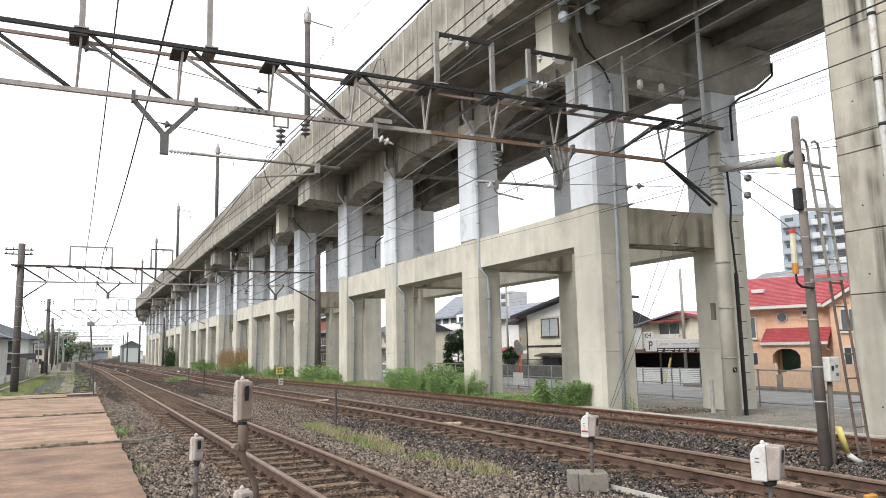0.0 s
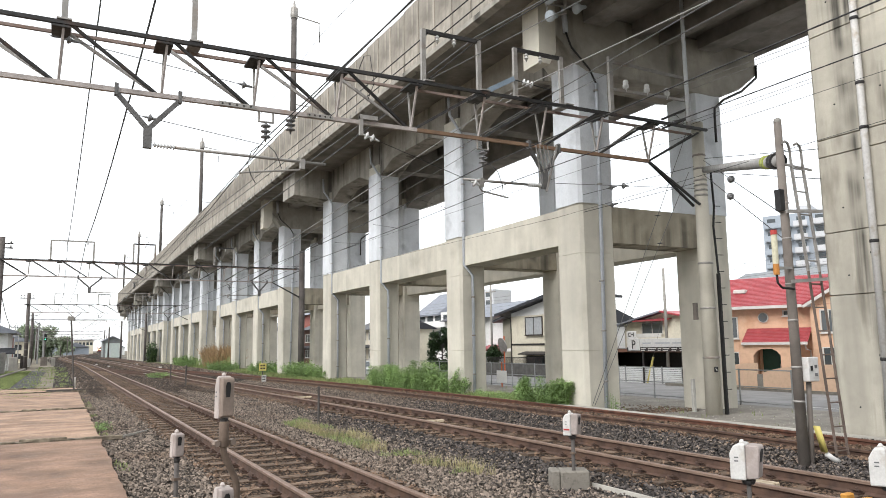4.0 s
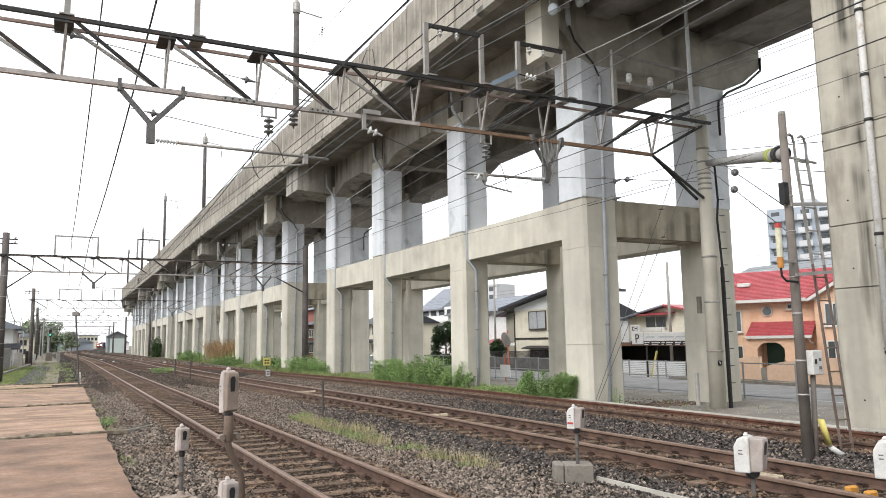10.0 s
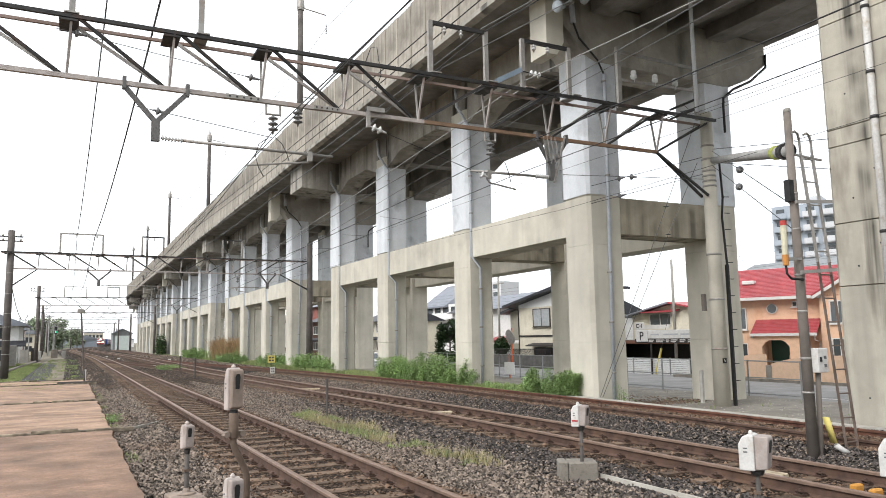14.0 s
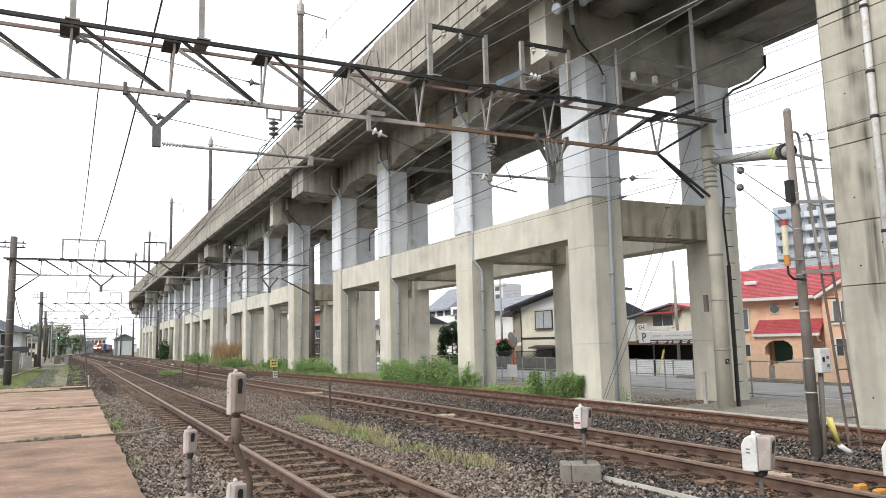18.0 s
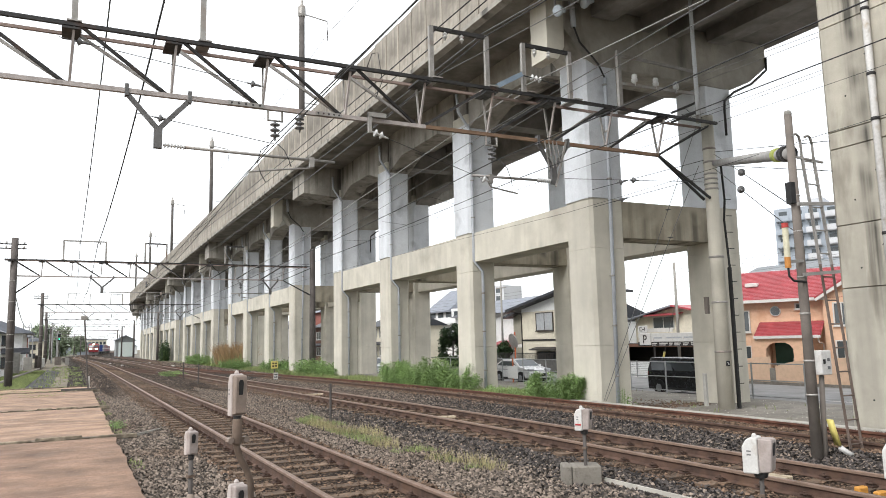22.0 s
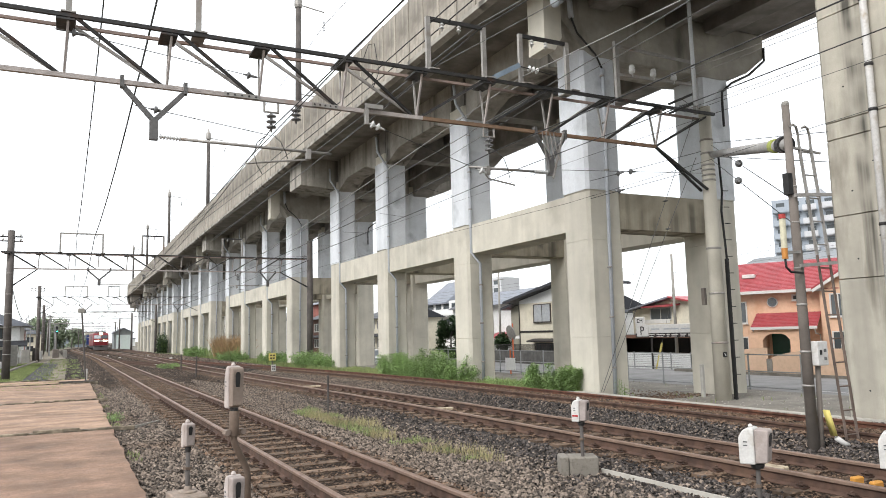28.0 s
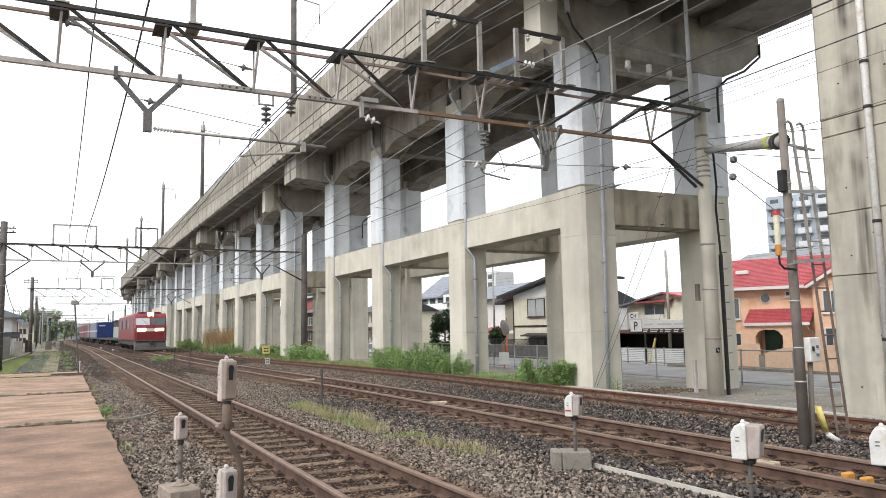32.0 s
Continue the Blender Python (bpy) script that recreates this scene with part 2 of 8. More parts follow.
LADDER_BROWN = material("ladder_brown", (0.22, 0.165, 0.135), 0.8, vary=0.2, scale=3)
STEEL_ROSE = material("steel_faded_rust", (0.36, 0.27, 0.23), 0.75, vary=0.18, scale=3, stain=(0.22, 0.12, 0.08), stain_scale=1.5, stain_amount=0.3)
STEEL_FADED = material("steel_faded_paint", (0.52, 0.465, 0.435), 0.65, vary=0.15, scale=4, stain=(0.3, 0.18, 0.12), stain_scale=1.6, stain_amount=0.12)
STEEL_RUST = material("steel_rusty", (0.30, 0.19, 0.12), 0.8, vary=0.2, scale=3, stain=(0.18, 0.085, 0.045), stain_scale=1.5, stain_amount=0.4)
POLE_GREY = material("pole_concrete", (0.36, 0.345, 0.31), 0.85, vary=0.12, scale=2, streak=0.4)
POLE_PALE = material("pole_pale", (0.55, 0.535, 0.49), 0.85, vary=0.12, scale=2, streak=0.4)
POLE_BROWN = material("pole_brown_grey", (0.22, 0.19, 0.165), 0.85, vary=0.2, scale=2, streak=0.4)
POLE_DARK = material("pole_dark", (0.12, 0.107, 0.098), 0.85, vary=0.2, scale=2, streak=0.4)
WIRE = material("wire", (0.035, 0.035, 0.036), 0.6, vary=0.1, bump=0)
WIRE_PALE = material("wire_pale", (0.38, 0.375, 0.36), 0.55, vary=0.1, bump=0)
WIRE_GREY = material("wire_grey", (0.16, 0.16, 0.16), 0.6, vary=0.1, bump=0)
PORCELAIN_GREY = material("porcelain_grey", (0.22, 0.22, 0.22), 0.3, vary=0.1, bump=0)
PORCELAIN = material("porcelain", (0.78, 0.78, 0.76), 0.25, vary=0.05, bump=0)
WHITE_PAINT = material("white_paint", (0.7, 0.685, 0.655), 0.5, vary=0.05, scale=4, stain=(0.45, 0.38, 0.3), stain_scale=5, stain_amount=0.15, bump=0.05)
BLACK = material("black_matt", (0.02, 0.02, 0.02), 0.7, vary=0.1, bump=0.02)
YELLOW = material("yellow_plastic", (0.78, 0.66, 0.2), 0.55, vary=0.08, scale=4, bump=0.02)
PIPE = material("drain_pipe", (0.58, 0.61, 0.65), 0.5, vary=0.07, scale=3, streak=0.2, bump=0.03)
GRASS = material("grass_blade", (0.31, 0.37, 0.14), 0.7, vary=0.25, scale=1.5, per_island=0.35, bump=0)
GRASS_DRY = material("grass_dry", (0.48, 0.42, 0.22), 0.8, vary=0.2, scale=1.5, per_island=0.3, bump=0)
LEAF = material("weed_leaf", (0.30, 0.45, 0.15), 0.6, vary=0.25, scale=1.2, per_island=0.4, bump=0)
LEAF_MID = material("far_weed_leaf", (0.215, 0.335, 0.105), 0.65, vary=0.25, scale=1.2, per_island=0.4, bump=0)
# Haze is painted into the far crowns as a paler, greyer green.
LEAF_HAZED = material("hazed_tree_leaf", (0.36, 0.43, 0.28), 0.75, vary=0.25, scale=0.4, per_island=0.4, bump=0)
LEAF_DARK = material("tree_leaf", (0.05, 0.095, 0.032), 0.65, vary=0.25, scale=0.4, per_island=0.45, bump=0)
REED = material("dry_reed", (0.44, 0.29, 0.15), 0.8, vary=0.2, scale=2, per_island=0.3, bump=0)


# ---- mesh tools ----
def box(bm, x0, x1, y0, y1, z0, z1):
    v = [bm.verts.new((x, y, z)) for z in (z0, z1) for y in (y0, y1) for x in (x0, x1)]
    for f in ((0, 2, 3, 1), (4, 5, 7, 6), (0, 1, 5, 4), (2, 6, 7, 3), (0, 4, 6, 2), (1, 3, 7, 5)):
        bm.faces.new([v[i] for i in f])
    return v


def bevelled(bm, width, segments=1):
    bmesh.ops.bevel(bm, geom=bm.edges[:], offset=width, segments=segments, affect='EDGES', profile=0.5)
    return bm


def rounded_box(x0, x1, y0, y1, z0, z1, width=0.02, segments=2):
    bm = bmesh.new()
    box(bm, x0, x1, y0, y1, z0, z1)
    return bevelled(bm, width, segments)


def rod(bm, a, b, r0, r1=None, n=6, caps=True):
    """A straight round bar from a to b."""
    a, b = Vector(a), Vector(b)
    r1 = r0 if r1 is None else r1
    d = (b - a).normalized()
    u = d.orthogonal().normalized()
    w = d.cross(u)
    ring = [[bm.verts.new(p + (u * math.cos(2 * math.pi * i / n) + w * math.sin(2 * math.pi * i / n)) * r) for i in range(n)] for p, r in ((a, r0), (b, r1))]
    for i in range(n):
        bm.faces.new((ring[0][i], ring[0][(i + 1) % n], ring[1][(i + 1) % n], ring[1][i]))
    if caps:
        bm.faces.new(ring[0][::-1])
        bm.faces.new(ring[1])


def pipe(bm, pts, r, n=6):
    """A bent round bar along points, with shared rings at the bends."""
    pts = [Vector(p) for p in pts]
    rings = []
    u = None
    for i, p in enumerate(pts):
        d = (pts[min(i + 1, len(pts) - 1)] - pts[max(i - 1, 0)]).normalized()
        u = (u - d * u.dot(d)).normalized() if u is not None and (u - d * u.dot(d)).length > 1e-4 else d.orthogonal().normalized()
        w = d.cross(u)
        rings.append([bm.verts.new(p + (u * math.cos(2 * math.pi * k / n) + w * math.sin(2 * math.pi * k / n)) * r) for k in range(n)])
    for a, b in zip(rings, rings[1:]):
        for k in range(n):
            bm.faces.new((a[k], a[(k + 1) % n], b[(k + 1) % n], b[k]))
    bm.faces.new(rings[0][::-1])
    bm.faces.new(rings[-1])


def bar(bm, a, b, w, h):
    """A straight square bar from a to b, w across and h high."""
    a, b = Vector(a), Vector(b)
    d = (b - a).normalized()
    side = d.cross(Vector((0, 0, 1)))
    side = Vector((0, 1, 0)) if side.length < 0.01 else side.normalized()
    up = side.cross(d)
    ring = [[bm.verts.new(p + side * sx * w / 2 + up * sz * h / 2) for sx, sz in ((-1, -1), (1, -1), (1, 1), (-1, 1))] for p in (a, b)]
    for i in range(4):
        bm.faces.new((ring[0][i], ring[0][(i + 1) % 4], ring[1][(i + 1) % 4], ring[1][i]))
    bm.faces.new(ring[0][::-1])
    bm.faces.new(ring[1])


def prism(bm, outline, axis, a, b):
    """An outline of two-number points drawn out along an axis from a to b (x: outline in y, z; y: in x, z; z: in x, y)."""
    def put(p, q):
        return {'x': (q, p[0], p[1]), 'y': (p[0], q, p[1]), 'z': (p[0], p[1], q)}[axis]
    lo = [bm.verts.new(put(p, a)) for p in outline]
    hi = [bm.verts.new(put(p, b)) for p in outline]
    k = len(outline)
    for i in range(k):
        bm.faces.new((lo[i], lo[(i + 1) % k], hi[(i + 1) % k], hi[i]))
    bm.faces.new(lo[::-1])
    bm.faces.new(hi)


def turned(bm, profile, at=(0, 0, 0), n=12):
    """A body of revolution about a vertical axis: profile of (radius, height)."""
    rings = [[bm.verts.new((at[0] + r * math.cos(2 * math.pi * i / n), at[1] + r * math.sin(2 * math.pi * i / n), at[2] + z)) for i in range(n)] for r, z in profile]
    for a, b in zip(rings, rings[1:]):
        for i in range(n):
            bm.faces.new((a[i], a[(i + 1) % n], b[(i + 1) % n], b[i]))
    bm.faces.new(rings[0][::-1])
    bm.faces.new(rings[-1])


def mesh_of(name, bm, mat, smooth=False):
    bmesh.ops.recalc_face_normals(bm, faces=bm.faces[:])
    me = bpy.data.meshes.new(name)
    bm.to_mesh(me)
    bm.free()
    me.materials.append(mat)
    if smooth:
        for p in me.polygons:
            p.use_smooth = True
    return me


def part(name, bm, mat, parent, label="", smooth=False):
    ob = new(name, mesh_of(name, bm, mat, smooth))
    ob.parent = parent
    return tagged(ob, label)


def piece(name, me, parent, m=None):
    """One more object on a mesh that other pieces share."""
    ob = new(name, me)
    ob.parent = parent
    if m is not None:
        ob.matrix_basis = m
    return ob


def thing(name, label, category, at=(0, 0, 0), group="", kind="", turn=0.0):
    ob = new(name)
    ob.empty_display_size = 0.2
    ob.matrix_basis = pose(*at, 0, 0, turn)
    return tagged(ob, label, category, group, kind)


def solid(name, bm, mat, label, category, at=(0, 0, 0), group="", kind="", turn=0.0, smooth=False):
    ob = new(name, mesh_of(name, bm, mat, smooth))
    ob.matrix_basis = pose(*at, 0, 0, turn)
    return tagged(ob, label, category, group, kind)


def quads(name, verts, faces, mat, label="", category="", kind="", parent=None):
    me = bpy.data.meshes.new(name)
    me.from_pydata(verts, [], faces)
    me.materials.append(mat)
    ob = new(name, me)
    if parent:
        ob.parent = parent
    return tagged(ob, label, category, "", kind)


# ---- ground ----
def ground_sheet():
    bm = bmesh.new()
    xs = [-3000, -800, -200, -60, -20, -7, -4, 12.85, 19.7, 20.6, 60, 200, 800, 3000]
    ys = [-3000, -800, -200, -50, -10, 20, 60, 120, 300, 800, 3000]
    grid = [[bm.verts.new((x, y, -0.42 if -5 < x < 20 else (-1.25 if 20 < x < 30 else -0.98))) for x in xs] for y in ys]
    for j in range(len(ys) - 1):
        for i in range(len(xs) - 1):
            bm.faces.new((grid[j][i], grid[j][i + 1], grid[j + 1][i + 1], grid[j + 1][i]))
    return solid("ground", bm, EARTH, "bare brown earth reaching to the horizon", "ground", kind="structure")


ground_sheet()
BED_Z = -0.19


def track_1(y):
    drop = max(0.0, min(y, 120.0) - 75) ** 2 / 3600 + 0.025 * max(0.0, y - 120)
    bend = max(0.0, min(y, 300.0) - 165) ** 2 / 2900 + 0.093 * max(0.0, y - 300)
    return 3.13 - drop + bend


def track_2(y):
    far = track_1(y) + 3.95
    k = min(1.0, max(0.0, (y - 12) / 34))
    k = k * k * (3 - 2 * k)
    return 7.93 * (1 - k) + far * k


def track_3(y):
    far = track_2(y)
    k = min(1.0, max(0.0, (y - 20) / 62))
    k = k * k * (3 - 2 * k)
    return (11.3 + 0.3 * min(1.0, max(0.0, (y - 5) / 6))) * (1 - k) + far * k


def ballast_bed():
    bm = bmesh.new()
    ys = [-20 + 0.5 * i for i in range(160)] + [60 + 6 * i for i in range(140)]
    rows = []
    for y in ys:
        shift = track_1(y) - 3.13
        row = []
        for i in range(49):
            x = -0.2 + i * 13.0 / 48
            d = min(abs(x - 3.13), abs(x - (track_2(y) - shift)), abs(x - (track_3(y) - shift)))
            z = BED_Z - 0.05 * min(1, max(0, d - 1.1) / 0.7) + 0.025 * noise.noise((x * 1.7, y * 1.7, 0)) + 0.02 * noise.noise((x * 5, y * 5, 3))
            near_3 = x + shift - track_3(y)
            if -1.9 < near_3 < 1.3 and y < 60:
                z += 0.085 * min(1.0, (near_3 + 1.9) / 0.8, (60 - y) / 10)
            if x < 0.9:
                z = min(z, -0.26)
            row.append(bm.verts.new((x + shift, y, z)))
        rows.append(row)
    for a, b in zip(rows, rows[1:]):
        for i in range(48):
            bm.faces.new((a[i], a[i + 1], b[i + 1], b[i]))
    return solid("ballast_bed", bm, BALLAST, "dark grey-brown crushed stone track bed", "ballast", kind="structure", smooth=True)


ballast_bed()


def worn_strips():
    """Rust-browned ballast under each track."""
    for centre, y1 in ((track_1, 800), (track_2, 800)):
        bm = bmesh.new()
        ys, y = [], -8.0
        while y < y1:
            ys.append(y)
            y += 0.6 if y < 60 else 6.0
        rows = []
        for y in ys:
            wide = min(1.0, max(0.0, (y - 26) / 14))
            j = [0.22 * noise.noise((s * 3.1 + centre(0), y * 0.7, 7)) for s in (-1, 1)]
            rows.append([bm.verts.new((centre(y) + x, y, BED_Z + dz)) for x, dz in ((-1.25 - 0.9 * wide + j[0], -0.028 + 0.035 * wide), (-0.85, 0.03), (0.0, 0.032), (0.85, 0.03), (1.25 + 0.9 * wide + j[1], -0.028 + 0.035 * wide))])
        for a, b in zip(rows, rows[1:]):
            for i in range(4):
                bm.faces.new((a[i], a[i + 1], b[i + 1], b[i]))
        solid("worn_ballast_strip", bm, BALLAST_BROWN, "rust-browned crushed stone under a railway track", "ballast", kind="structure", smooth=True)


worn_strips()


def ballast_stones(count=225000):
    """Loose stones over the near bed, each an uneven lump of eight faces."""
    rng = np.random.default_rng(4)
    y = 3.6 + 38 * rng.random(count) ** 1.6
    x = 0.8 + 11.85 * rng.random(count)
    keep = np.ones(count, bool)
    t2 = np.array([track_2(v) for v in y])
    t3 = np.array([track_3(v) for v in y])
    for c in (np.full(count, 3.13), t2, t3):
        keep &= ~((np.abs(np.abs(x - c) - 0.565) < 0.09))
        on = np.abs(x - c) < 1.05
        keep &= ~(on & (np.abs(((y / 0.6) % 1.0) - 0.5) < 0.18) & (rng.random(count) > 0.2))
    x, y, t2, t3 = x[keep], y[keep], t2[keep], t3[keep]
    k = len(x)
    d = np.minimum(np.minimum(np.abs(x - 3.13), np.abs(x - t2)), np.abs(x - t3))
    z = BED_Z - 0.05 * np.clip((d - 1.1) / 0.7, 0, 1) + 0.012
    z += 0.085 * np.clip((x - t3 + 1.9) / 0.8, 0, 1) * (x < t3 + 1.3)
    z = np.where((d < 1.05) & (np.abs(((y / 0.6) % 1.0) - 0.5) < 0.2), np.maximum(z, -0.148), z)
    base = np.array([(1, 0, 0), (0, 1, 0), (-1, 0, 0), (0, -1, 0), (0, 0, 1), (0, 0, -1)], float)
    size = 0.014 + 0.023 * rng.random((k, 1, 1)) ** 1.5
    v = base[None] * (0.65 + 0.7 * rng.random((k, 6, 1))) * size * np.array([1, 1, 0.72]) + rng.normal(0, 0.005, (k, 6, 3))
    a = rng.random(k) * 6.283
    ca, sa = np.cos(a)[:, None], np.sin(a)[:, None]
    vx, vy = v[:, :, 0] * ca - v[:, :, 1] * sa, v[:, :, 0] * sa + v[:, :, 1] * ca
    vz = v[:, :, 2] + 0.35 * v[:, :, 0] * rng.normal(0, 1, (k, 1))
    co = np.stack([vx + x[:, None], vy + y[:, None], vz + z[:, None]], -1).reshape(-1, 3)
    tri = np.array([(0, 1, 4), (1, 2, 4), (2, 3, 4), (3, 0, 4), (1, 0, 5), (2, 1, 5), (3, 2, 5), (0, 3, 5)])
    fa = (tri[None] + 6 * np.arange(k)[:, None, None]).reshape(-1, 3)
    oily = np.repeat((d >= 0.95) & ((x > 5.3 + 1.2 * rng.random(k)) & (y < 17 + 8 * rng.random(k)) & (rng.random(k) < 0.75)), 8)
    worn = np.repeat(d < 0.95 + 0.25 * rng.random(k), 8) & ~oily
    far = 14000
    fy = 40 + 75 * rng.random(far) ** 1.3
    fx = 0.9 + 11.2 * rng.random(far)
    f2 = np.array([track_1(v) for v in fy])
    clear = (np.abs(fx - f2) > 0.9) & (np.abs(fx - f2 - 3.95) > 0.9)
    fx, fy = fx[clear], fy[clear]
    m = len(fx)
    fv = base[None] * (0.6 + 0.8 * rng.random((m, 6, 1))) * (0.03 + 0.05 * rng.random((m, 1, 1)) ** 2)
    fco = (fv + np.stack([fx, fy, np.full(m, BED_Z - 0.02)], -1)[:, None]).reshape(-1, 3)
    ffa = (tri[None] + 6 * np.arange(m)[:, None, None]).reshape(-1, 3)
    quads("ballast_stones", fco.tolist(), ffa.tolist(), STONE, "scattered ballast stones far along the line", "ballast", "stuff")
    for mat, label, pick in ((STONE, "loose angular grey ballast stones", ~worn & ~oily), (STONE_DARK, "dark oily ballast stones beside the middle track", oily), (STONE_BROWN, "rust-browned ballast stones between the rails", worn)):
        quads("ballast_stones", co.tolist(), fa[pick].tolist(), mat, label, "ballast", "stuff")


ballast_stones()

RAIL_PROFILE = [(-0.064, -0.153), (0.064, -0.153), (0.064, -0.143), (0.012, -0.122), (0.008, -0.05), (0.0325, -0.036), (0.0325, -0.006),
                (0.026, 0.0), (-0.026, 0.0), (-0.0325, -0.006), (-0.0325, -0.036), (-0.008, -0.05), (-0.012, -0.122), (-0.064, -0.143)]


def rail(parent, centre, side, y0, y1, mat, head, drop=0.0):
    """A rail drawn along its track; the running head has a cap of worn steel with a painted highlight."""
    ys = [y0]
    while ys[-1] < y1:
        ys.append(min(y1, ys[-1] + (1.0 if ys[-1] < 60 else 5.0)))
    bm = bmesh.new()
    rings = [[bm.verts.new((centre(y) + side * 0.566 + px, y, pz - 0.002 - drop)) for px, pz in RAIL_PROFILE] for y in ys]
    k = len(RAIL_PROFILE)
    for a, b in zip(rings, rings[1:]):
        for i in range(k):
            bm.faces.new((a[i], a[(i + 1) % k], b[(i + 1) % k], b[i]))
    bm.faces.new(rings[0][::-1])
    bm.faces.new(rings[-1])
    ob = part("rail", bm, mat, parent)
    if head:
        bm = bmesh.new()
        rings = [[bm.verts.new((centre(y) + side * 0.566 + px, y, pz)) for px, pz in ((-0.0345, -0.034), (-0.0345, -0.006), (-0.025, 0.002), (0.025, 0.002), (0.0345, -0.006), (0.0345, -0.034))] for y in ys]
        for a, b in zip(rings, rings[1:]):
            for i in range(5):
                bm.faces.new((a[i], a[i + 1], b[i + 1], b[i]))
        part("running_surface", bm, head, ob, "worn rail head with a painted highlight")


def sleeper_mesh():
    bm = bmesh.new()
    rng = random.Random(3)
    n = 14
    out = [(-1.0 + 2.0 * i / n, -0.105 + rng.uniform(-0.012, 0.012)) for i in range(n + 1)] + [(1.0 - 2.0 * i / n, 0.105 + rng.uniform(-0.012, 0.012)) for i in range(n + 1)]
    prism(bm, out, 'z', -0.17, 0.0)
    return mesh_of("sleeper", bm, SLEEPER)


def clip_mesh():
    bm = bmesh.new()
    box(bm, -0.02, 0.1, -0.06, 0.06, 0.0, 0.022)
    rod(bm, (0.045, 0, 0.02), (0.045, 0, 0.075), 0.018, n=6)
    pipe(bm, [(0.0, -0.045, 0.03), (0.07, -0.045, 0.05), (0.09, 0, 0.055), (0.07, 0.045, 0.05), (0.0, 0.045, 0.03)], 0.012, 5)
    return mesh_of("rail_clip", bm, RAIL_RUST)


SLEEPER_MESH, CLIP_MESH = sleeper_mesh(), clip_mesh()


def railway(name, label, centre, y0, y1, near, mat, head, buried=0.0):
    t = thing(name, label, "railway track", kind="structure")
    for side in (-1, 1):
        rail(t, centre, side, y0, y1, mat if side > 0 else RAIL_RUST, head, 0.0 if near > 0 else 0.02)
    y = math.floor(y0 / 0.6) * 0.6 + 0.3
    far = bmesh.new()
    while y < min(y1, 230):
        z = -0.146 - buried
        slope = math.degrees(math.atan(centre(y + 0.5) - centre(y - 0.5)))
        if y0 <= y < near:
            piece("sleeper", SLEEPER_MESH, t, pose(centre(y), y, z, 0, 0, -slope))
            if y < 24 and not buried:
                for side in (-1, 1):
                    for inward in (-1, 1):
                        piece("rail_clip", CLIP_MESH, t, pose(centre(y) + side * 0.566 + inward * 0.06, y, z, 0, 0, 0 if inward > 0 else 180))
        else:
            box(far, centre(y) - 1.0, centre(y) + 1.0, y - 0.11, y + 0.11, z - 0.15, z)
        y += 0.6
    if far.verts:
        tagged(part("sleepers", far, SLEEPER, t), kind="stuff")
    return t


railway("track_near", "railway track with brown rails on weathered sleepers", track_1, -6, 900, 60, RAIL_RUST, RAIL_HEAD_LIT)
railway("track_middle", "railway track with brown rails on weathered sleepers", track_2, -6, 900, 60, RAIL_RUST, RAIL_HEAD_LIT)
railway("track_siding", "unused siding track with orange rusted rails", track_3, -6, 78, 40, RAIL_ORANGE, None, 0.02)


def crossover(a, b, y0, y1):
    def line(y):
        k = min(1.0, max(0.0, (y - y0) / (y1 - y0)))
        k = k * k * (3 - 2 * k)
        return a(y) * (1 - k) + b(y) * k
    return line


def depot_line(y):
    return 10.2


railway("crossover_track", "crossover with brown rails between the two main lines", crossover(track_2, track_1, 42, 84), 42, 84, 0, RAIL_RUST, None, 0.03)
railway("depot_track", "rusty depot siding curving off the main line", crossover(track_2, depot_line, 70, 118), 70, 205, 0, RAIL_RUST, None, 0.03)


POST_TIMBER = material("split_timber", (0.27, 0.225, 0.165), 0.95, vary=0.4, scale=6, stain=(0.08, 0.062, 0.045), stain_scale=2.5, stain_amount=0.4, per_object=0.4, bump=0.6)


# ---- concrete slabs under the camera ----
def slabs():
    edges = [-6, 1.0, 7.4, 17.15, 26.0, 37.0, 41.0]
    t = thing("platform_slabs", "row of sun-bleached reddish concrete paving slabs", "paving", kind="structure")
    for a, b in zip(edges, edges[1:]):
        bm = bmesh.new()
        n = 34
        right = [(0.85 + 0.07 * noise.noise((0, (a + (b - a) * i / n) * 0.9, 5)) + 0.025 * noise.noise((0, (a + (b - a) * i / n) * 4.1, 9)), a + 0.13 + (b - a - 0.26) * i / n) for i in range(n + 1)]
        prism(bm, [(-3.2, a + 0.13)] + right + [(-3.2, b - 0.13)], 'z', -0.36, -0.15)
        part("slab", bm, SLAB_DULL if a < 12 else SLAB, t)
        bm = bmesh.new()
        xs = [-3.2 + 4.0 * i / 40 for i in range(41)]
        near_edge = [(x, b - 0.06 + 0.06 * noise.noise((x * 2.3, b, 2))) for x in xs]
        far_edge = [(x, b + 0.1 + 0.06 * noise.noise((x * 2.9, b, 4))) for x in reversed(xs)]
        prism(bm, near_edge + far_edge, 'z', -0.3, -0.13)
        part("joint_strip", bm, JOINT_TIMBER, t, "rotten dark timber joint strip")
        rng = random.Random(int(b * 10))
        x = -3.1
        while x < 0.6:
            w = rng.uniform(0.25, 0.9)
            bm = rounded_box(x, x + w, b - 0.07 + rng.uniform(-0.03, 0.03), b - 0.005, -0.2, -0.1 + rng.uniform(-0.015, 0.02), 0.012, 1)
            part("timber_piece", bm, POST_TIMBER, t)
            x += w + rng.uniform(0.02, 0.35)
    bm = bmesh.new()
    box(bm, -3.2, 0.8, -6, 41, -0.4, -0.2)
    part("joint_filling", bm, SLAB_EDGE, t, "dark dirt in the joints")


slabs()


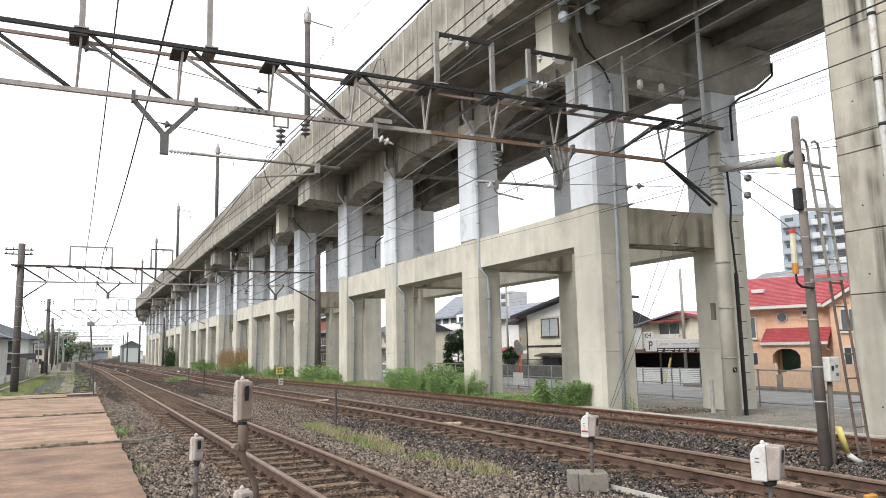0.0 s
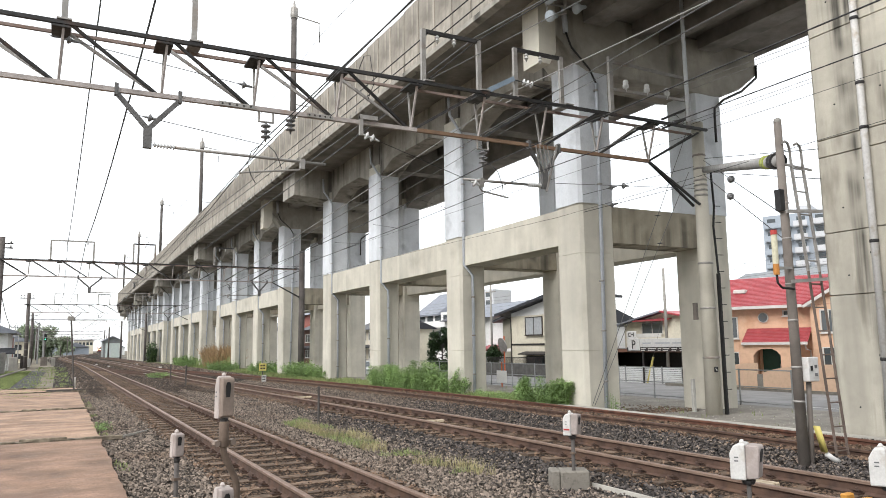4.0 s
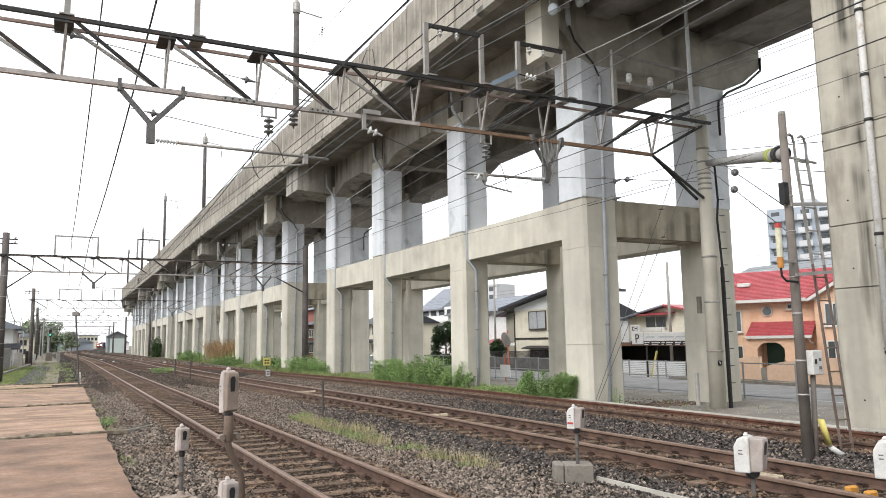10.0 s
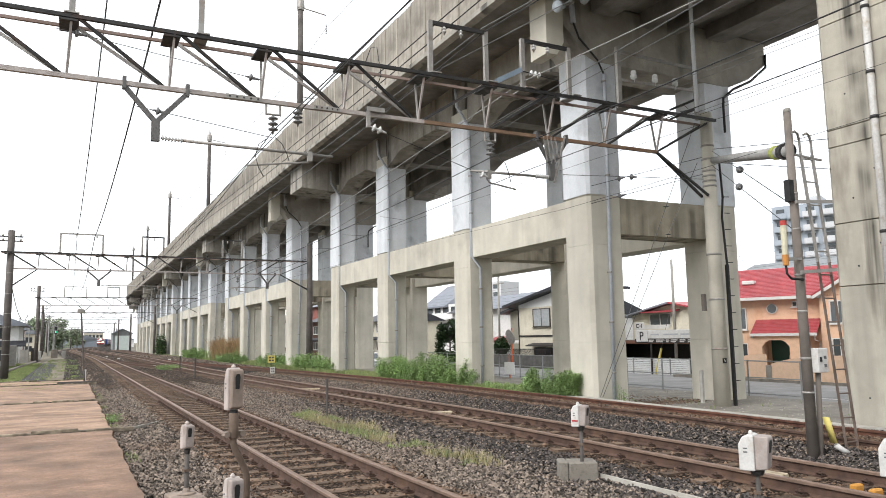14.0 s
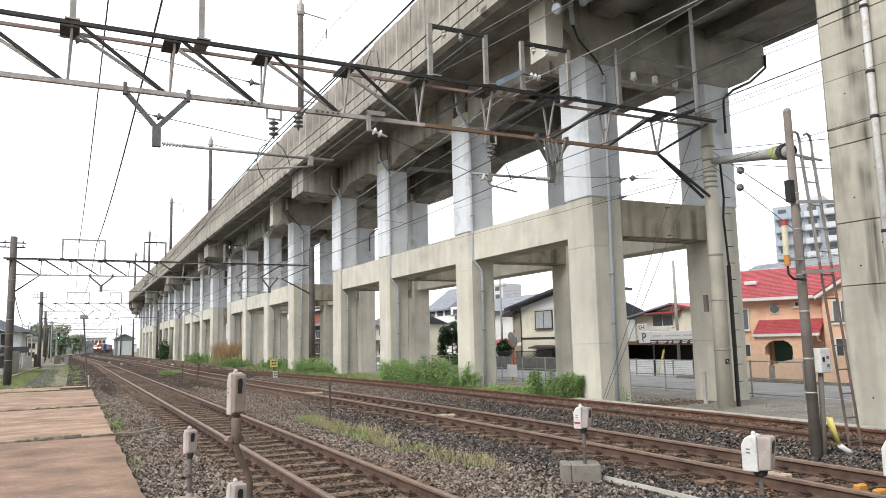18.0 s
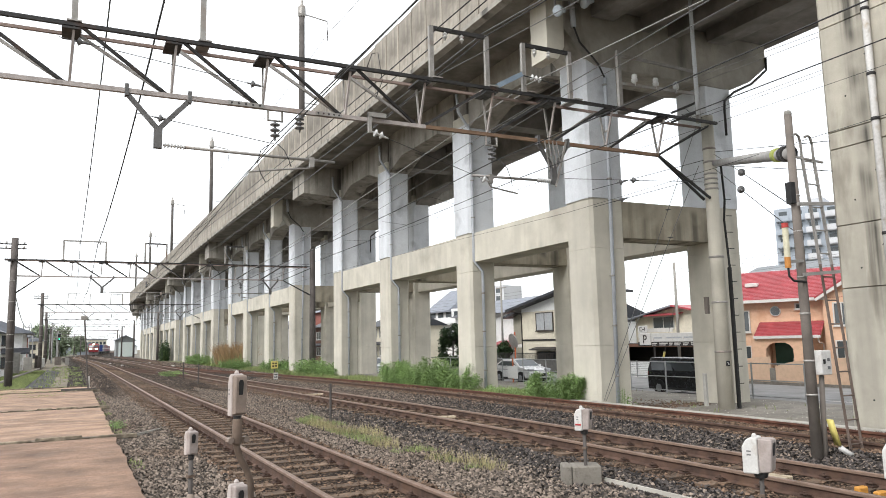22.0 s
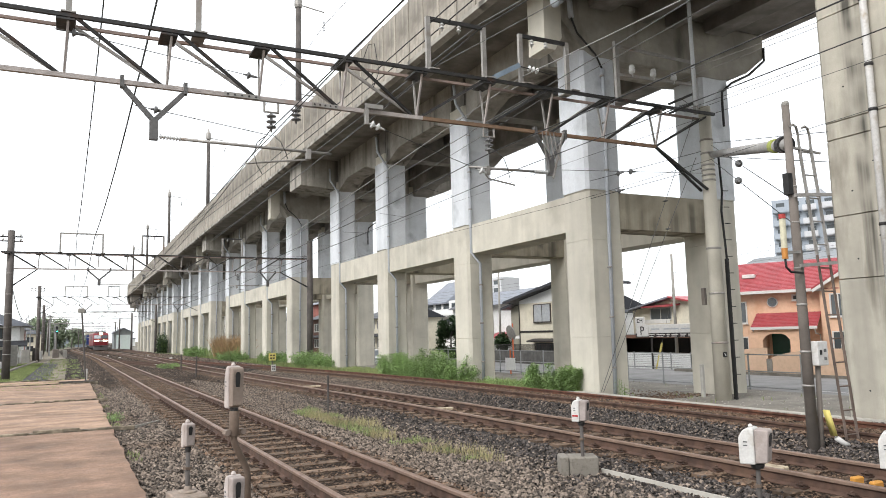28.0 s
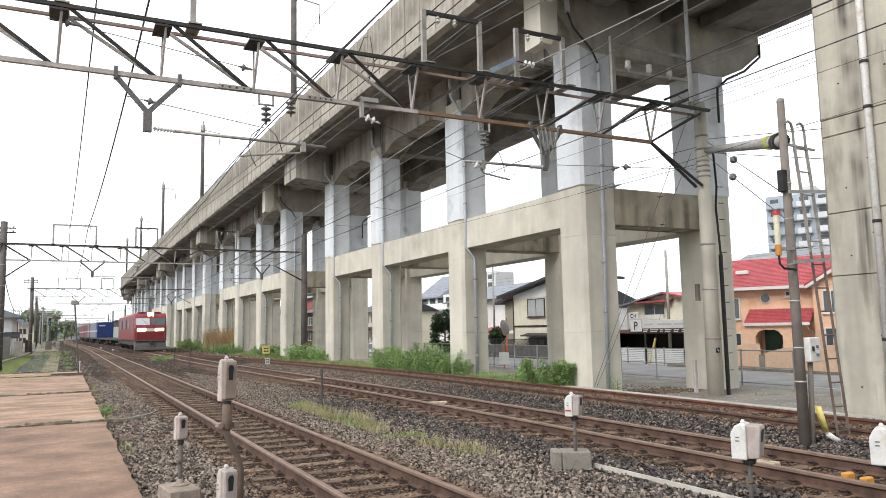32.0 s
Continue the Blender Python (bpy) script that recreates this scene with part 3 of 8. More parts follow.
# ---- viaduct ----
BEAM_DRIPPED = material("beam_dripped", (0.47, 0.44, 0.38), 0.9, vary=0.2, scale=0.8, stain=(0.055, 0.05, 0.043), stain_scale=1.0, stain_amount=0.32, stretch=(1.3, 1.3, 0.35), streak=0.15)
BLOCK = 31.65
ROWS = (0.0, 7.15, 15.05, 22.05)
DEPTH = 1.2
# centre and half width of the two columns in each row
CX = (13.6, 18.17)


def column_outline(cx, y, hx, hy, c=0.09):
    return [(cx - hx + c, y - hy), (cx + hx - c, y - hy), (cx + hx, y - hy + c), (cx + hx, y + hy - c), (cx + hx - c, y + hy), (cx - hx + c, y + hy), (cx - hx, y + hy - c), (cx - hx, y - hy + c)]


def lifted(bm, cx, y, hx, hy, joints):
    """A shaft cast in lifts, as one skin with a shallow groove at each joint."""
    rings = []
    for z, k in joints:
        rings.append([bm.verts.new((p[0], p[1], z)) for p in column_outline(cx, y, hx - k, hy - k)])
    for lo, hi in zip(rings, rings[1:]):
        for i in range(8):
            bm.faces.new((lo[i], lo[(i + 1) % 8], hi[(i + 1) % 8], hi[i]))
    bm.faces.new(rings[0][::-1])
    bm.faces.new(rings[-1])


def groove_levels(z0, z1, joints, g=0.012):
    out = [(z0, 0.0)]
    for z in joints:
        out += [(z - 0.008, 0.0), (z - 0.004, g), (z + 0.004, g), (z + 0.008, 0.0)]
    return out + [(z1, 0.0)]


def viaduct_block(at, label, turn=0.0):
    """One rigid frame: eight columns on two storeys, beams, deck and parapets."""
    t = thing("viaduct", label, "viaduct", at, "viaduct sections", turn=turn)
    for side, cx in enumerate(CX):
        for i, y in enumerate(ROWS):
            hx = 0.6 if i == 0 else 0.53
            x = (13.0 + hx) if side == 0 else (18.9 - hx if i == 0 else 18.5 - hx)
            bm = bmesh.new()
            lifted(bm, x, y + DEPTH / 2, hx, DEPTH / 2, groove_levels(-0.45, 10.2, (1.45, 4.2, 5.6)))
            col = part("column", bm, CONCRETE, t)
            bm = bmesh.new()
            lifted(bm, x, y + DEPTH / 2, hx + 0.025, DEPTH / 2 + 0.025, groove_levels(5.64, 9.8, (7.7,), 0.006))
            part("steel_jacket", bm, JACKET, col, "smooth pale grey steel jacket")
        for z0, z1, hz, hl, w in ((4.55, 5.62, 0.0, 0.0, 0.48), (10.15, 11.409, 0.5, 1.5, 0.5)):
            for a, b in zip(ROWS, ROWS[1:]):
                lo, hi = a + DEPTH, b
                bm = bmesh.new()
                under = [(lo, z0 - hz), (lo + hl, z0), (hi - hl, z0), (hi, z0 - hz)] if hz else [(lo, z0), (hi, z0)]
                prism(bm, under + [(hi, z1), (lo, z1)], 'x', cx - w, cx + w)
                # Rear upper beams take the concrete with painted shade.
                part("long_beam", bm, CONCRETE if z1 < 6 else (CONCRETE_DECK if side == 0 else DECK_SHADED), t)
    for i, y in enumerate(ROWS):
        bm = bmesh.new()
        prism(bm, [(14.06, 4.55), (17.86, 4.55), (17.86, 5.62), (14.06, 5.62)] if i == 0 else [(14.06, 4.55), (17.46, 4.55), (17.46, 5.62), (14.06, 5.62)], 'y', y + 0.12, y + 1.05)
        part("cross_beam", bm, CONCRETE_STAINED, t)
        bm = bmesh.new()
        if i == 0:
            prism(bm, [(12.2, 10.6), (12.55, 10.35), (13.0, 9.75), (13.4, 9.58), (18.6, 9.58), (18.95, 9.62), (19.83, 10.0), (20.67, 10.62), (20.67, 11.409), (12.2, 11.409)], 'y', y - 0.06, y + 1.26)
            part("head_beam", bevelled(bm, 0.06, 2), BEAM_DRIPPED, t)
            bm = bmesh.new()
            prism(bm, [(11.6, 9.5), (11.95, 9.5), (12.19, 9.9), (12.19, 11.409), (11.6, 11.409)], 'y', y - 0.2, y + 0.6)
            part("beam_end", bm, CONCRETE, t)
            continue
        elif i == 3:
            prism(bm, [(11.0, 9.92), (12.9, 9.8), (18.9, 9.8), (20.7, 10.45), (20.7, 11.409), (11.0, 11.409)], 'y', y + 0.1, y + 2.4)
        else:
            prism(bm, [(13.15, 10.05), (18.6, 10.05), (18.6, 11.409), (13.15, 11.409)], 'y', y + 0.25, y + 0.95)
        part("head_beam", bm, DECK_SHADED if i in (1, 2) else CONCRETE_DECK, t)
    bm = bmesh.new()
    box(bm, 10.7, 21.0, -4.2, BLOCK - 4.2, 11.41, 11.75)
    part("deck", bm, DECK_SHADED, t)
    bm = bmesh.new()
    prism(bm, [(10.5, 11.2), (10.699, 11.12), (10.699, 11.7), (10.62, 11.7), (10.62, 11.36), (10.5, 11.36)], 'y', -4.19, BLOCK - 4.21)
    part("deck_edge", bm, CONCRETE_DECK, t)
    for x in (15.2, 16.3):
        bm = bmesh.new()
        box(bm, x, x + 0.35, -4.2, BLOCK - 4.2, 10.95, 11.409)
        part("deck_rib", bm, DECK_SHADED, t)
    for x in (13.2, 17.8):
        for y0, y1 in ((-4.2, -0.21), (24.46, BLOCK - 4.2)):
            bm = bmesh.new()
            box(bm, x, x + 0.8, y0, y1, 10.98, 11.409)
            part("end_girder", bm, DECK_HALF_SHADED, t)
    # track-side parapet: upright panels with paler ribs between
    L = BLOCK / 26
    panels = []
    for k in range(3):
        bm = bmesh.new()
        box(bm, 10.6, 10.619, 0.012, L - 0.012, 11.361, 11.72)
        box(bm, 10.621, 10.78, 0.012, L - 0.012, 11.76, 13.66 + 0.03 * k)
        box(bm, 10.6, 10.62, 0.012, L - 0.012, 11.721, 13.66 + 0.03 * k)
        panels.append(mesh_of("parapet_panel", bm, PARAPET))
    bm = bmesh.new()
    box(bm, 10.575, 10.619, -0.055, 0.055, 11.36, 13.62)
    rib = mesh_of("rib", bm, PARAPET_RIB)
    for i in range(26):
        p = piece("parapet_panel", panels[(i * 7) % 3], t, pose(0, -4.2 + L * i, 0))
        piece("rib", rib, p)
    bm = bmesh.new()
    box(bm, 20.9, 21.08, -4.19, BLOCK - 4.21, 11.76, 13.68)
    part("rear_parapet", bm, PARAPET, t)
    # rain pipes on the track side
    for i, y in enumerate(ROWS):
        bm = bmesh.new()
        if i == 0:
            pipe(bm, [(12.5, y - 0.2, 11.35), (12.55, y - 0.2, 10.55)], 0.08, 8)
            part("pipe_head", bm, PIPE, t, "pale grey pipe head under the deck", smooth=True)
            bm = bmesh.new()
            pipe(bm, [(12.55, y - 0.2, 10.57), (12.75, y - 0.18, 10.15), (13.4, y - 0.16, 9.6), (13.66, y - 0.12, 9.2)], 0.03, 6)
            part("drain_hose", bm, STEEL_DARK, t, "dark hose from pipe head to rain pipe", smooth=True)
            bm = bmesh.new()
            pipe(bm, [(13.66, y - 0.12, 9.22), (13.64, y - 0.12, 7.0), (13.53, y - 0.12, -0.35)], 0.055, 8)
            x_low, x_high = 13.55, 13.63
        else:
            pipe(bm, [(12.6, y, 10.9), (12.6, y - 0.1, 10.2), (13.1, y - 0.1, 9.5), (13.1, y - 0.1, 5.9), (13.1, y - 0.1, 4.6), (13.45, y - 0.1, 4.2), (13.45, y - 0.1, -0.3)], 0.055, 8)
            x_low, x_high = 13.45, 13.1
        pp = part("rain_pipe", bm, PIPE, t, "pale grey plastic rain pipe", smooth=True)
        for z in (0.6, 2.0, 3.4, 6.2, 7.6, 9.0):
            bm = bmesh.new()
            turned(bm, [(0.068, -0.025), (0.075, 0), (0.068, 0.025)], (x_low if z < 4.2 else x_high, y - 0.12 if i == 0 else y - 0.1, z), 8)
            part("pipe_clamp", bm, STEEL_PALE, pp)
    bm = bmesh.new()
    pipe(bm, [(20.62, -0.1, 10.95), (20.58, -0.12, 10.5), (19.8, -0.12, 9.9), (18.95, -0.12, 9.5), (18.5, -0.12, 9.15), (18.45, -0.14, 8.9), (18.45, -0.14, 8.0)], 0.04, 6)
    part("rear_pipe", bm, STEEL_DARK, t, "dark drain pipe along the beam end", smooth=True)
    return t


def viaduct():
    label = "two-storey beige concrete railway viaduct frame with grey-jacketed columns"
    first = viaduct_block((0, 16.45, 0), label)
    for i in range(1, 5):
        copy_thing(first, pose(0, 16.45 + BLOCK * i, 0))
    # the line bends away in the distance
    p, turn = Vector((15.85, 16.45 + BLOCK * 5 - 4.2, 0)), 0.0
    for i in range(5):
        turn -= 4.0
        m = Matrix.Translation(p) @ pose(0, 0, 0, 0, 0, turn) @ Matrix.Translation((-15.85, 4.2, 0))
        copy_thing(first, m)
        p = p + Vector((math.sin(-radians(turn)), math.cos(radians(turn)), 0)) * BLOCK
    return first


viaduct()


PIER_CONCRETE = material("pier_concrete", (0.62, 0.58, 0.485), 0.88, vary=0.1, scale=1.1, stain=(0.16, 0.138, 0.105), stain_scale=1.3, stain_amount=0.24, streak=0.5, drip=1.8, stretch=(1.5, 1.5, 0.4), per_object=0.05, mottle=0.2)


def near_pier():
    t = thing("viaduct_pier", "massive stained concrete viaduct pier beside a siding", "viaduct pier")
    for z0, z1 in ((-0.45, 2.48), (2.48, 3.67), (3.67, 5.16), (5.16, 5.5), (5.5, 7.6), (7.6, 9.6), (9.6, 11.4)):
        bm = bmesh.new()
        lifted(bm, 14.2, 7.65, 1.2, 1.45, [(z0, 0.05), (z0 + 0.012, 0.0), (z1 - 0.012, 0.0), (z1, 0.05)])
        lift = part("pour_lift", bm, PIER_CONCRETE, t)
        for dy, dz in ((-0.9, 0.3), (-0.1, 0.34), (0.9, 0.3), (0.4, 0.62), (-0.5, 0.7)):
            if z1 - z0 < 1:
                continue
            bm = bmesh.new()
            z = z0 + dz * (z1 - z0)
            rod(bm, (12.99, 7.8 + dy * 0.9, z), (13.02, 7.8 + dy * 0.9, z), 0.016, n=8)
            part("form_tie_hole", bm, BLACK, lift)
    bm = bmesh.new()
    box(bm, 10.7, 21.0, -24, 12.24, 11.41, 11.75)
    part("deck", bm, DECK_HALF_SHADED, t)
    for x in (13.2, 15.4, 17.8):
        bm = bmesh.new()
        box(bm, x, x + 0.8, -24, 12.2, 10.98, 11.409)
        part("girder", bm, DECK_HALF_SHADED, t)
    for x0, x1 in ((10.62, 10.8), (20.9, 21.08)):
        y = -23.6
        while y < 12:
            bm = bmesh.new()
            box(bm, x0, x1, y + 0.012, y + 1.96, 11.76, 13.68)
            part("parapet_panel", bm, PARAPET, t)
            y += 1.975
    bm = bmesh.new()
    prism(bm, column_outline(18.0, 7.6, 1.2, 1.4, 0.08), 'z', -0.45, 11.4)
    part("rear_shaft", bm, CONCRETE, t)


near_pier()


def kerb():
    bm = bmesh.new()
    box(bm, 12.62, 12.85, -10, 18.4, -0.5, -0.05)
    solid("kerb", bm, KERB_PALE, "long pale concrete kerb edging the siding", "kerb", kind="structure")
    bm = bmesh.new()
    n = 60
    edge = [(12.45 + 0.2 * noise.noise((0, i * 0.8, 6)), 18.4 + 112 * (i / n)) for i in range(n + 1)]
    back = [(14.3 + 0.5 * noise.noise((5, i * 0.9, 6)), 18.4 + 112 * (i / n)) for i in range(n + 1)]
    prism(bm, edge + back[::-1], 'z', -0.5, -0.2)
    solid("grass_bank", bm, material("bank_soil", (0.2, 0.22, 0.1), 0.95, vary=0.3, scale=1.5, stain=(0.24, 0.2, 0.11), stain_scale=0.6, stain_amount=0.35, bump=0.6, grain=14), "low grassy bank between siding and viaduct", "verge", kind="structure")
    bm = bmesh.new()
    box(bm, 12.85, 19.9, -10, 300, -0.5, -0.40)
    solid("apron", bm, APRON, "dusty concrete apron under the viaduct", "pavement", kind="structure")
    bm = bmesh.new()
    box(bm, 20.7, 36.2, -60, 300, -1.3, -1.1)
    solid("road", bm, ASPHALT, "grey asphalt side street", "road", kind="structure")
    for x0, y0, y1 in ((34.6, -40, 35.9), (36.2, 35.9, 160)):
        bm = bmesh.new()
        box(bm, x0, 62, y0, y1, -1.3, -0.95)
        solid("house_lot", bm, APRON, "raised dusty ground in front of street houses", "ground", kind="structure")


kerb()


# ---- overhead line gantries ----
NODES = [-3.95 + 1.85 * i for i in range(11)]


FAR_SCALE = 0.807


def lowered(ob, k, across=True):
    """The far gantries are a smaller pattern than the near one."""
    for o in ob.children_recursive:
        for v in o.data.vertices:
            v.co.z = 1.65 + (v.co.z - 1.65) * k
            if across:
                v.co.x *= k


MAST_BROWN = material("mast_brown", (0.135, 0.118, 0.108), 0.85, vary=0.2, scale=2, streak=0.3)


def gantry(y, near=False):
    t = thing("overhead_gantry", "steel lattice gantry carrying overhead railway wires", "gantry", (0, y, 0), "overhead gantries")
    top, low = 7.81, 6.73
    for dy, m in ((-0.3, STEEL_DARK), (0.24, STEEL_ROSE)):
        bm = bmesh.new()
        w = 0.038 if dy < 0 else 0.03
        box(bm, -4.3, 16.6, dy - w, dy + w, top - w, top + w)
        part("top_chord", bm, m, t)
    bm = bmesh.new()
    box(bm, NODES[0], 7.3, -0.045, 0.045, low - 0.045, low + 0.045)
    part("bottom_chord", bm, STEEL_FADED, t)
    bm = bmesh.new()
    box(bm, 7.302, NODES[-1], -0.042, 0.042, low - 0.042, low + 0.042)
    part("bottom_chord", bm, STEEL_RUST if near else STEEL_FADED, t)
    for i, x in enumerate(NODES):
        for dy in (-0.3, 0.24):
            bm = bmesh.new()
            bar(bm, (x + 0.05, dy, top), (x, 0, low), 0.04, 0.045)
            part("web_post", bm, STEEL_FADED if dy < 0 else STEEL_PALE, t)
        bm = bmesh.new()
        box(bm, x - 0.16, x + 0.16, -0.34, 0.28, top - 0.1, top - 0.06)
        part("gusset_plate", bm, STEEL_DARK, t)
        if i + 1 < len(NODES):
            for dy in (-0.3, 0.24):
                bm = bmesh.new()
                if x < 7:
                    bar(bm, (x + 0.15, dy, top), (NODES[i + 1] - 0.06, 0, low), 0.05, 0.06)
                else:
                    bar(bm, (NODES[i + 1] - 0.1, dy, top), (x + 0.06, 0, low), 0.05, 0.06)
                part("web_diagonal", bm, STEEL_DARK if dy < 0 else STEEL_PALE, t)
    for px, s in ((-4.35 if near else -3.75, 1), (16.54 if near else 16.95, -1)):
        bm = bmesh.new()
        end = (NODES[0] if near else NODES[1]) if s > 0 else NODES[-1]
        for dy in (-0.12, 0.12):
            bar(bm, (end, 0, low), (px + 0.2 * s, dy, 5.6), 0.06, 0.06)
            bar(bm, (end, 0, low), (px, dy, top), 0.05, 0.05)
        part("knee_brace", bm, STEEL_DARK, t)
        bm = bmesh.new()
        rod(bm, (px, 0, -0.5 if near else -1.1), (px, 0, 8.1 if near else 9.3), 0.23 if near else 0.25, 0.17 if near else 0.21, 16)
        mast = part("mast", bm, CONCRETE if near else MAST_BROWN, t, smooth=True)
        if not near and s > 0:
            for z in (1.0, 1.9, 2.8, 3.7, 5.0, 6.4):
                bm = bmesh.new()
                turned(bm, [(0.245 - 0.004 * z, -0.02), (0.257 - 0.004 * z, 0.0), (0.245 - 0.004 * z, 0.02)], (px, 0, z), 12)
                part("band", bm, POLE_PALE, mast, "pale strap round the mast")
        if not near and s > 0:
            for z in (8.55, 8.85):
                bm = bmesh.new()
                box(bm, px - 1.0, px + 0.7, -0.05, 0.05, z, z + 0.07)
                arm = part("crossarm", bm, STEEL_DARK, t)
                for dx in (-0.9, -0.5, 0.55):
                    bm = bmesh.new()
                    turned(bm, [(0.03, 0), (0.07, 0.05), (0.06, 0.14), (0.02, 0.17)], (px + dx, 0, z + 0.07), 8)
                    part("pin_insulator", bm, PORCELAIN, arm)
    if not near:
        lowered(t, FAR_SCALE)
    return t


gantry(15.3, True)
far_gantry = gantry(46.0)
for gy in (89.6, 133, 173.5, 214, 254, 295, 335, 375):
    copy_thing(far_gantry, pose(track_1(gy) - 3.13, gy, 0))


# ---- overhead line fittings ----
def disc_stack(bm, at, n, r=0.075, step=0.085):
    """Hanging porcelain insulator: sheds strung below one another."""
    prof = [(0.02, 0.05)]
    for i in range(n):
        z = -i * step
        prof += [(0.03, z), (r, z - step * 0.35), (r * 0.9, z - step * 0.55), (0.03, z - step * 0.6)]
    prof.append((0.015, -n * step - 0.04))
    turned(bm, prof[::-1], at, 10)


def long_insulator(bm, a, b, sheds=7, r=0.06):
    a, b = Vector(a), Vector(b)
    d = (b - a)
    rod(bm, a, b, 0.02, n=8)
    for i in range(sheds):
        p = a + d * (0.1 + 0.8 * i / (sheds - 1))
        u = d.normalized() * 0.018
        rod(bm, p - u, p + u, r, r * 0.5, 10)


STEEL_MID = material("steel_grey", (0.17, 0.165, 0.16), 0.6, metal=0.3, vary=0.15, scale=5)


def bell_insulator(bm, a, d, r=0.085):
    """A single porcelain bell strung on a wire, its mouth towards d."""
    a, d = Vector(a), Vector(d).normalized()
    rod(bm, a - d * 0.14, a, 0.02, 0.035, 8)
    rod(bm, a, a + d * 0.05, 0.04, r, 12)
    rod(bm, a + d * 0.05, a + d * 0.075, r, r * 0.55, 12)
    rod(bm, a + d * 0.075, a + d * 0.16, 0.025, 0.015, 8)


def line_support(y, near=True):
    """Hangers, steady arms and insulators that one gantry carries for the two main tracks."""
    made = []
    for x0, x1, xa, xb, ins, arm_end, contact in ((0.77, 1.96, 1.37, 1.37, 3.72, 5.05, 3.13), (10.5, 11.42, 10.95, 10.95, 9.12, 8.54, 9.9)):
        t = thing("wire_support", "galvanised drop bracket with steady arm and porcelain insulator", "wire support", (0, y, 0), "wire supports")
        made.append((t, False))
        bm = bmesh.new()
        for x in (x0, x1):
            box(bm, x - 0.035, x + 0.035, -0.07, 0.07, 6.62, 6.86)
            bar(bm, (x, 0, 6.68), (xa + (0.03 if x > xa else -0.03), 0, 6.04), 0.07, 0.09)
        box(bm, xa - 0.08, xa + 0.08, -0.05, 0.05, 5.62, 6.05)
        part("drop_bracket", bm, STEEL_MID, t)
        s = 1 if arm_end > xa else -1
        bm = bmesh.new()
        long_insulator(bm, (xa + 0.1 * s, 0, 5.7), (xa + 0.55 * s, 0, 5.69), 7)
        part("rod_insulator", bm, PORCELAIN, t, "white ribbed porcelain rod", smooth=True)
        bm = bmesh.new()
        rod(bm, (xa + 0.5 * s, 0, 5.69), (arm_end, 0, 5.66), 0.032, n=8)
        part("steady_arm", bm, STEEL_PALE, t, smooth=True)
        bm = bmesh.new()
        pipe(bm, [(arm_end - 0.45 * s, 0, 5.66), (arm_end - 0.5 * s, 0.05, 5.5), (contact + 0.8 * s, 0.05, 5.42), (contact + 0.05 * s, 0.02, 5.3)], 0.02, 6)
        box(bm, arm_end - 0.52 * s - 0.05, arm_end - 0.52 * s + 0.05, -0.05, 0.05, 5.5, 5.72)
        part("registration_arm", bm, STEEL_PALE, t)
        bm = bmesh.new()
        pipe(bm, [(ins - 0.15, 0, 6.78), (ins - 0.15, 0, 6.46), (ins + 0.15, 0, 6.46), (ins + 0.15, 0, 6.78)], 0.03, 6)
        part("yoke", bm, STEEL_PALE, t)
        bm = bmesh.new()
        disc_stack(bm, (ins, 0, 6.42), 3, 0.11, 0.12)
        part("disc_insulator", bm, PORCELAIN_GREY, t, "grey stacked porcelain discs", smooth=True)
    frames = ((-0.2, 2.2), (7.5, 9.05), (10.14, 11.6)) if near else ((-0.8, 1.88), (4.47, 5.93), (10.14, 11.6))
    for x0, x1 in frames:
        t = thing("wire_goalpost", "small pale steel goalpost frame on the gantry", "wire frame", (0, y, 0), "feeder frames")
        made.append((t, True))
        for x in (x0, x1):
            bm = bmesh.new()
            box(bm, x - 0.055, x + 0.055, -0.045, 0.045, 7.86, 9.28)
            box(bm, x - 0.13, x + 0.13, -0.36, 0.28, 7.862, 7.89)
            part("post", bm, STEEL_PALE, t)
        bm = bmesh.new()
        box(bm, x0 - 0.02, x1 + 0.02, -0.04, 0.04, 9.2, 9.29)
        part("crossbar", bm, STEEL_DARK if x0 > 3 else STEEL_PALE, t)
        for k in ((0.37, 0.85) if x0 < 0 else (0.25, 0.55)):
            bm = bmesh.new()
            disc_stack(bm, (x0 + (x1 - x0) * k, 0, 9.18), 2, 0.06, 0.08)
            part("insulator", bm, PORCELAIN, t, smooth=True)
    if not near:
        for t, across in made:
            lowered(t, FAR_SCALE, across)


line_support(15.3)
for gy in (46.0, 89.6):
    line_support(gy, False)


